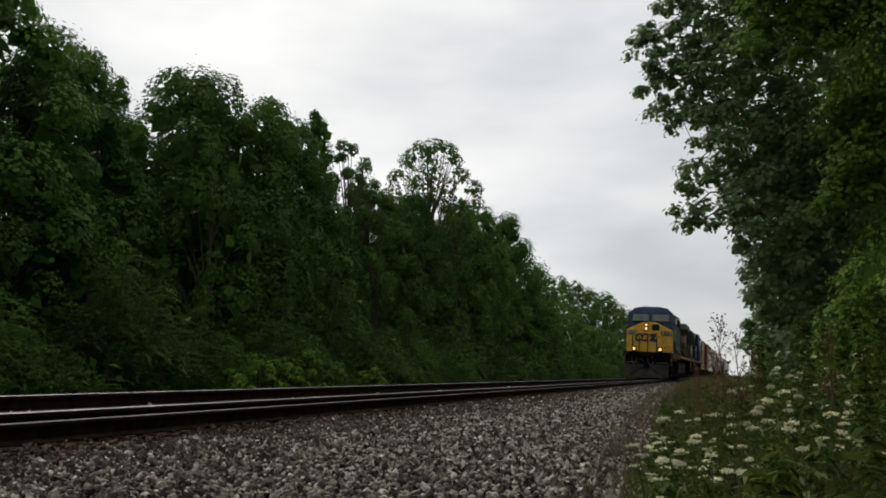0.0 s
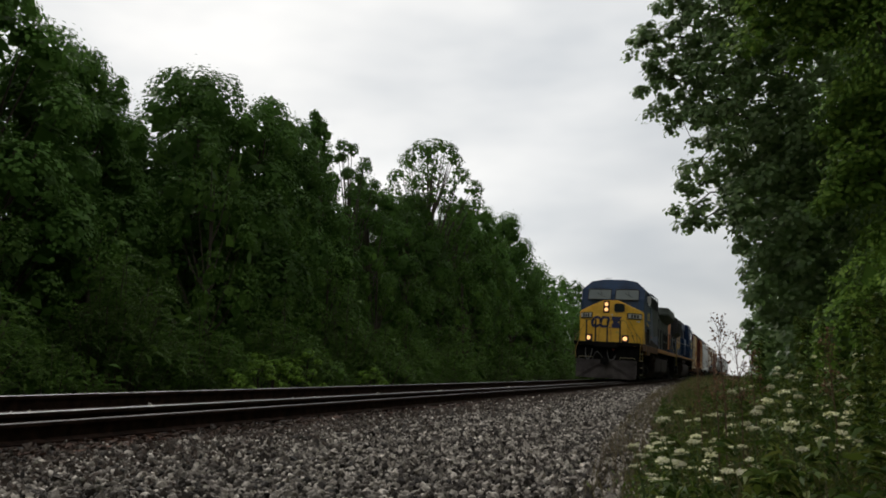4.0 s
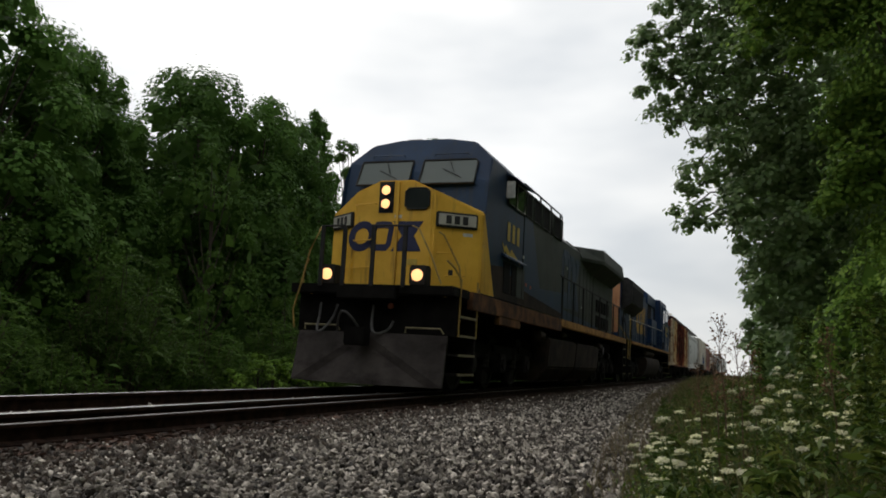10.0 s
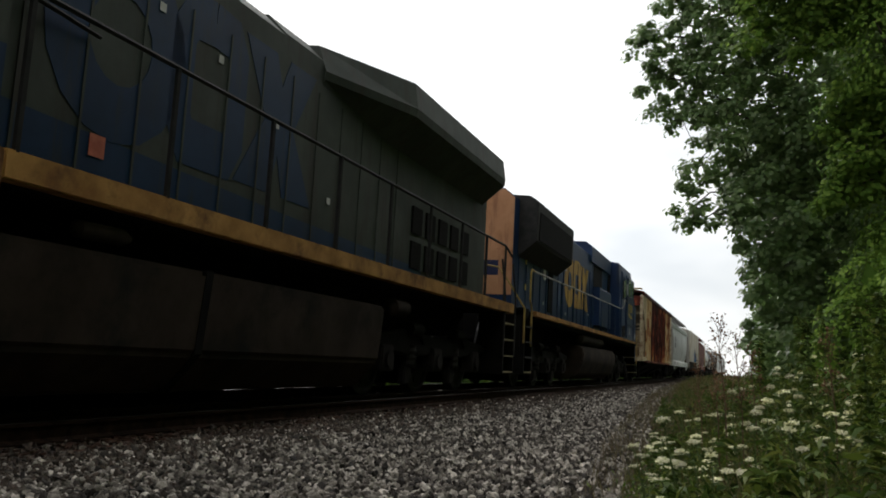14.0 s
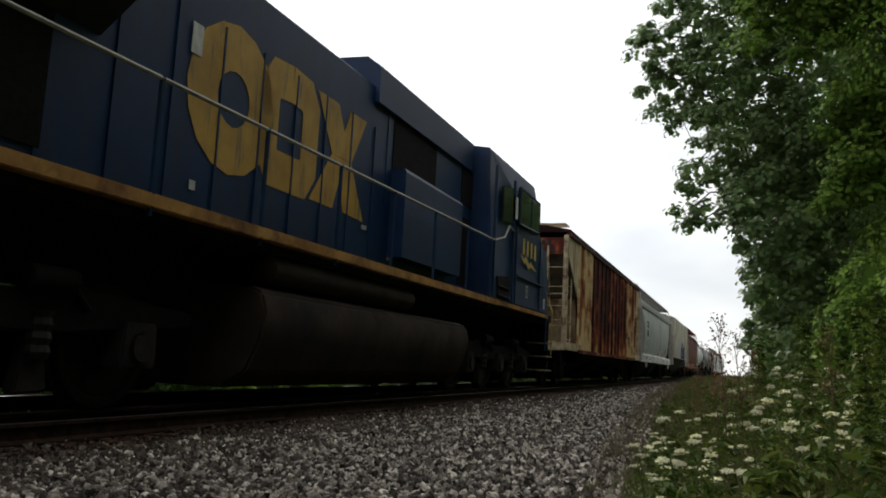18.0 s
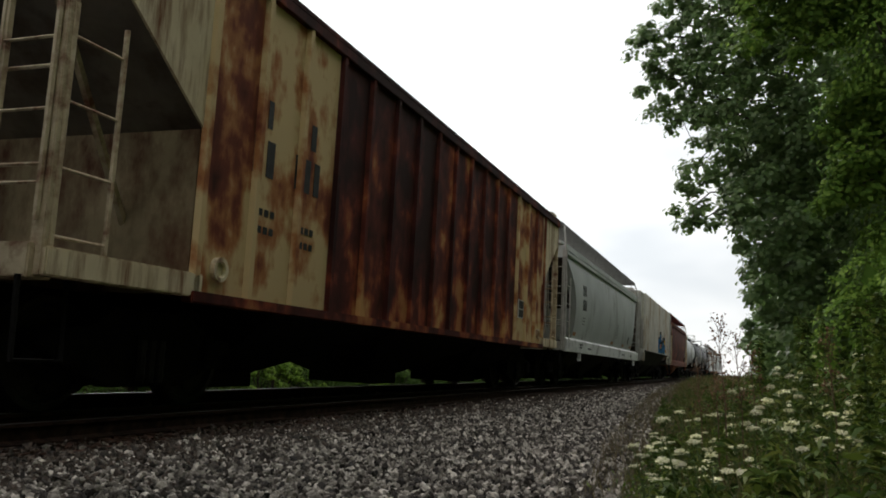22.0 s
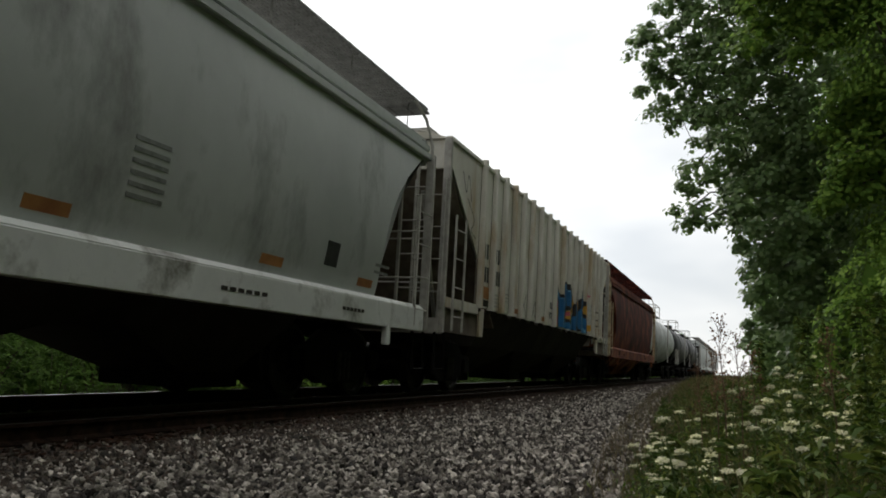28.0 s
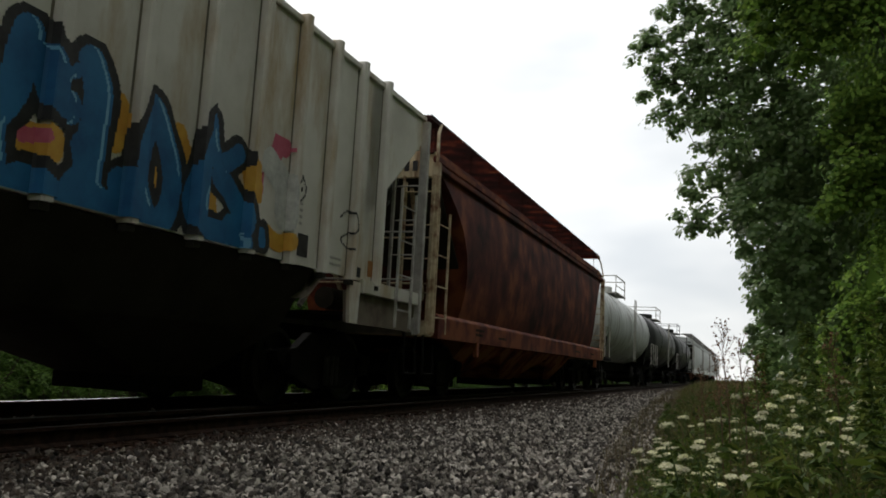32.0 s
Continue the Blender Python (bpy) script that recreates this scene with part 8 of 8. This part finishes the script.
# sprayed shapes on the white hopper, one list a shape: (line of (y, z) along the car, width)
SPRAY_FIRST = [
    ([(8.6, 2.41), (8.84, 2.28), (9.15, 2.14), (9.28, 2.14)], 0.16),
    ([(9.21, 2.44), (9.21, 2.29), (9.12, 2.06)], 0.13),
    ([(9.05, 2.01), (9.05, 1.83), (9.11, 1.63), (9.3, 1.47)], 0.50),
    ([(9.41, 2.01), (9.42, 1.79), (9.5, 1.53)], 0.34),
]
SPRAY_SECOND = [
    ([(9.67, 2.59), (9.64, 2.39), (9.59, 2.16), (9.46, 1.99)], 0.26),
    ([(9.81, 2.44), (9.95, 2.23), (10.07, 2.2)], 0.26),
    ([(10.17, 2.52), (10.0, 2.42)], 0.10),
    ([(10.23, 1.96), (10.26, 1.78), (10.12, 1.6)], 0.22),
    ([(9.54, 1.49), (9.75, 1.62), (10.0, 1.51)], 0.22),
]
SPRAY_THIRD = [
    ([(10.25, 2.57), (10.32, 2.38), (10.33, 2.13), (10.29, 1.82), (10.35, 1.63), (10.54, 1.57), (10.74, 1.64), (10.78, 1.78), (10.65, 1.78)], 0.29),
]
SPRAY_FOURTH = [
    ([(10.92, 2.46), (10.83, 2.09), (10.82, 1.82), (10.98, 1.58), (11.16, 1.64), (11.23, 1.91), (11.11, 2.21), (10.96, 2.43)], 0.24),
]
SPRAY_FIFTH = [
    ([(11.67, 2.57), (11.73, 2.36), (11.86, 2.25), (12.11, 2.4)], 0.20),
    ([(11.69, 2.42), (11.56, 2.08), (11.49, 1.82), (11.62, 1.65), (11.98, 1.63), (12.22, 1.78), (12.08, 1.99), (11.86, 2.13)], 0.24),
    ([(12.05, 1.72), (12.21, 1.58)], 0.20),
    ([(12.59, 1.73), (12.62, 1.65)], 0.13),
]
GRAFF_STROKES = SPRAY_FIRST + SPRAY_SECOND + SPRAY_THIRD + SPRAY_FOURTH + SPRAY_FIFTH
SPRAY_CLOUDS = [(8.72, 8.84, 1.97, 1.48, GRAFF_ORANGE, 0.34),
                (8.58, 8.65, 1.79, 1.68, GRAFF_PINK, 0.22),
                (8.63, 8.71, 2.25, 2.12, GRAFF_PINK, 0.20),
                (9.63, 9.86, 1.85, 1.88, GRAFF_ORANGE, 0.30),
                (9.71, 9.83, 1.91, 1.93, GRAFF_PINK, 0.12),
                (10.51, 10.54, 2.35, 2.14, GRAFF_ORANGE, 0.30),
                (10.41, 10.45, 1.85, 1.65, GRAFF_ORANGE, 0.12),
                (10.95, 11.01, 2.17, 1.81, GRAFF_ORANGE, 0.16),
                (11.26, 11.36, 2.35, 2.18, GRAFF_ORANGE, 0.20),
                (11.74, 11.78, 1.92, 1.75, GRAFF_ORANGE, 0.18),
                (12.27, 12.34, 2.30, 2.07, GRAFF_ORANGE, 0.20),
                (12.44, 12.49, 2.23, 2.16, GRAFF_PINK, 0.15)]
GRAFF_SCRAWL = [[(5.1, 2.02), (5.5, 1.58)], [(5.46, 2.02), (5.12, 1.58)], [(6.05, 1.6), (6.3, 1.95), (6.35, 1.62), (6.15, 1.75)], [(0.9, 3.7), (1.1, 3.4), (1.2, 3.7), (1.4, 3.3)], [(1.2, 3.3), (1.6, 3.0), (1.45, 2.8), (1.7, 2.7)],
                [(13.1, 2.36), (13.25, 2.48), (13.38, 2.34), (13.28, 2.2), (13.14, 2.3)], [(14.2, 2.2), (14.4, 2.3), (14.5, 2.1), (14.25, 1.95), (14.45, 1.85)], [(15.3, 2.6), (15.6, 2.9), (15.5, 2.6), (15.8, 3.0)]]


def tank_car(name, label, o, n, paint, rail):
    car = thing(name, label, "tank car", "freight cars")
    g = Geo()
    r, c = 1.42, 2.45
    prof = [(0.95, 0.05), (1.0, 0.6), (1.15, 1.05), (1.4, 1.32), (1.7, r), (n / 2, r + 0.02), (n - 1.7, r), (n - 1.4, 1.32), (n - 1.15, 1.05), (n - 1.0, 0.6), (n - 0.95, 0.05)]
    g.turned("y", (0, c), prof, 40)
    tank = part("tank", g, paint, car, "welded cylindrical tank", smooth=True)
    for y in (n * 0.28, n * 0.5, n * 0.72):
        g = Geo()
        g.turned("y", (0, c), [(y - 0.03, r + 0.005), (y - 0.02, r + 0.03), (y + 0.02, r + 0.03), (y + 0.03, r + 0.005)], 40)
        part("weld_band", g, paint, tank)
    g = Geo()
    g.turned("z", (0, n / 2), [(c + r - 0.05, 0.5), (c + r + 0.32, 0.5), (c + r + 0.36, 0.46), (c + r + 0.38, 0.1)], 20)
    part("dome", g, paint, tank, smooth=True)
    for s in (-1, 1):
        g = Geo()
        z0, z1 = c + r - 0.1, c + r + 0.7
        g.tube([(0.85 * s, n / 2 - 1.3, z0), (0.85 * s, n / 2 - 1.3, z1), (0.85 * s, n / 2 + 1.3, z1), (0.85 * s, n / 2 + 1.3, z0)], 0.024, 6).tube([(0.85 * s, n / 2 - 1.3, z1 - 0.4), (0.85 * s, n / 2 + 1.3, z1 - 0.4)], 0.02, 5)
        part("platform_rail", g, rail, car)
        ladder(car, 1.5 * s, n / 2 - 0.22, n / 2 + 0.22, 1.1, c + r - 0.2, 8, rail)
        g = Geo()
        g.tube([(1.48 * s, 0.3, 1.1), (1.48 * s, 0.3, 2.1), (1.48 * s, 1.3, 2.1), (1.48 * s, 1.3, 1.1)], 0.022, 6)
        part("end_rail", g, rail, car, smooth=True)
        g = Geo()
        g.tube([(1.48 * s, n - 0.3, 1.1), (1.48 * s, n - 0.3, 2.1), (1.48 * s, n - 1.3, 2.1), (1.48 * s, n - 1.3, 1.1)], 0.022, 6)
        part("end_rail", g, rail, car, smooth=True)
    for y in (n / 2 - 1.3, n / 2 + 1.3):
        g = Geo()
        z1 = c + r + 0.7
        g.tube([(-0.85, y, z1), (0.85, y, z1)], 0.022, 6)
        part("platform_rail", g, rail, car)
    g = Geo()
    g.box(-0.9, 0.9, n / 2 - 1.3, n / 2 + 1.3, c + r - 0.02, c + r + 0.02)
    part("dome_platform", g, rail, car)
    g = Geo()
    g.box(-0.3, 0.3, 0.2, n - 0.2, 0.7, 1.05).box(-1.45, 1.45, 0.15, 1.8, 0.98, 1.1).box(-1.45, 1.45, n - 1.8, n - 0.15, 0.98, 1.1)
    part("underframe", g, GRIME_SHADE, car)
    for y in (1.9, n - 1.9):
        g = Geo()
        g.prism([(-1.2, 1.05), (1.2, 1.05), (1.3, 1.9), (0.8, 1.3), (-0.8, 1.3), (-1.3, 1.9)], "y", y - 0.15, y + 0.15)
        part("saddle", g, GRIME_SHADE, car)
        freight_truck(car, y)
    coupler(car, 0.05, -1)
    coupler(car, n - 0.05, 1)
    CARS.append((car, o))


rusty_hopper()
curved_hopper("grey_covered_hopper", "smooth grey curved-side covered hopper car with pale sill", 61.25, 16.3, SILVER, PALE, LADDER_GREY, LADDER_GREY, True)
white_hopper()
curved_hopper("red_covered_hopper", "rust-red curved-side covered hopper car", 95.1, 15.85, RUST_RED, RUST_RED, LADDER_CREAM, RUST_C, False)
tank_car("white_tank_car", "dirty white tank car with roof platform rails", 111.4, 15.9, TANK_WHITE, LADDER_GREY)
tank_car("black_tank_car", "black tank car with roof platform rails", 127.6, 15.6, TANK_BLACK, LADDER_GREY)
tank_car("black_tank_car", "black tank car far back in the train", 143.5, 15.6, TANK_BLACK, RAILING)
curved_hopper("grey_covered_hopper", "grey covered hopper car far back in the train", 159.5, 16.6, SILVER, PALE, LADDER_GREY, LADDER_GREY, False)
curved_hopper("grey_covered_hopper", "grey covered hopper car far back in the train", 176.6, 16.6, SILVER, PALE, LADDER_GREY, LADDER_GREY, False)
curved_hopper("grey_covered_hopper", "grey covered hopper car far back in the train", 193.7, 16.6, SILVER, PALE, LADDER_GREY, LADDER_GREY, False)
curved_hopper("grey_covered_hopper", "grey covered hopper car far back in the train", 210.8, 16.6, SILVER, PALE, LADDER_GREY, LADDER_GREY, False)


# ---- movement ----
TRAIN = [(0.0, 55.0), (1.0, 50.7), (2.0, 46.4), (3.0, 42.1), (3.5, 39.95), (5.5, 31.63), (6.0, 29.48), (6.5, 27.33), (7.0, 25.16), (7.5, 22.98), (8.0, 20.78),
         (8.5, 18.57), (9.0, 16.37), (9.5, 14.18), (10.0, 12.01), (10.5, 9.86), (11.0, 7.72), (11.5, 5.56), (12.0, 3.36), (12.5, 1.18),
         (13.0, -0.92), (13.5, -3.06), (14.0, -5.25), (14.5, -7.41), (16.5, -15.95), (17.0, -18.18), (17.5, -20.45), (18.0, -22.72), (18.5, -24.9),
         (19.0, -27.02), (19.5, -29.16), (20.0, -31.31), (20.5, -33.48), (21.0, -35.67), (21.5, -37.85), (22.0, -40.0), (22.5, -42.13), (23.0, -44.25),
         (23.5, -46.37), (24.0, -48.52), (24.5, -50.65), (25.0, -52.78), (25.5, -54.95), (27.5, -63.87), (28.0, -66.06), (28.5, -68.25), (29.0, -70.5),
         (29.5, -72.8), (30.0, -75.08), (30.5, -77.27), (31.0, -79.45), (31.5, -81.62), (32.0, -83.77)]


def way(t):
    return float(np.interp(t, [r[0] for r in TRAIN], [r[1] for r in TRAIN]))


def motions():
    for car, back in CARS:
        walk(car, [(t, pose(0, s + back, 0, 0, CANT, 0)) for t, s in TRAIN])
    # the wheels roll as the train goes
    for wheel, y, z, radius in WHEELS:
        steps = 240 if radius < 0.5 else 200
        rows = []
        for i in range(steps + 1):
            t = 32.0 * i / steps
            rows.append((t, pose(0, y, z, math.degrees((55.0 - way(t)) / radius), 0, 0)))
        walk(wheel, rows)


motions()
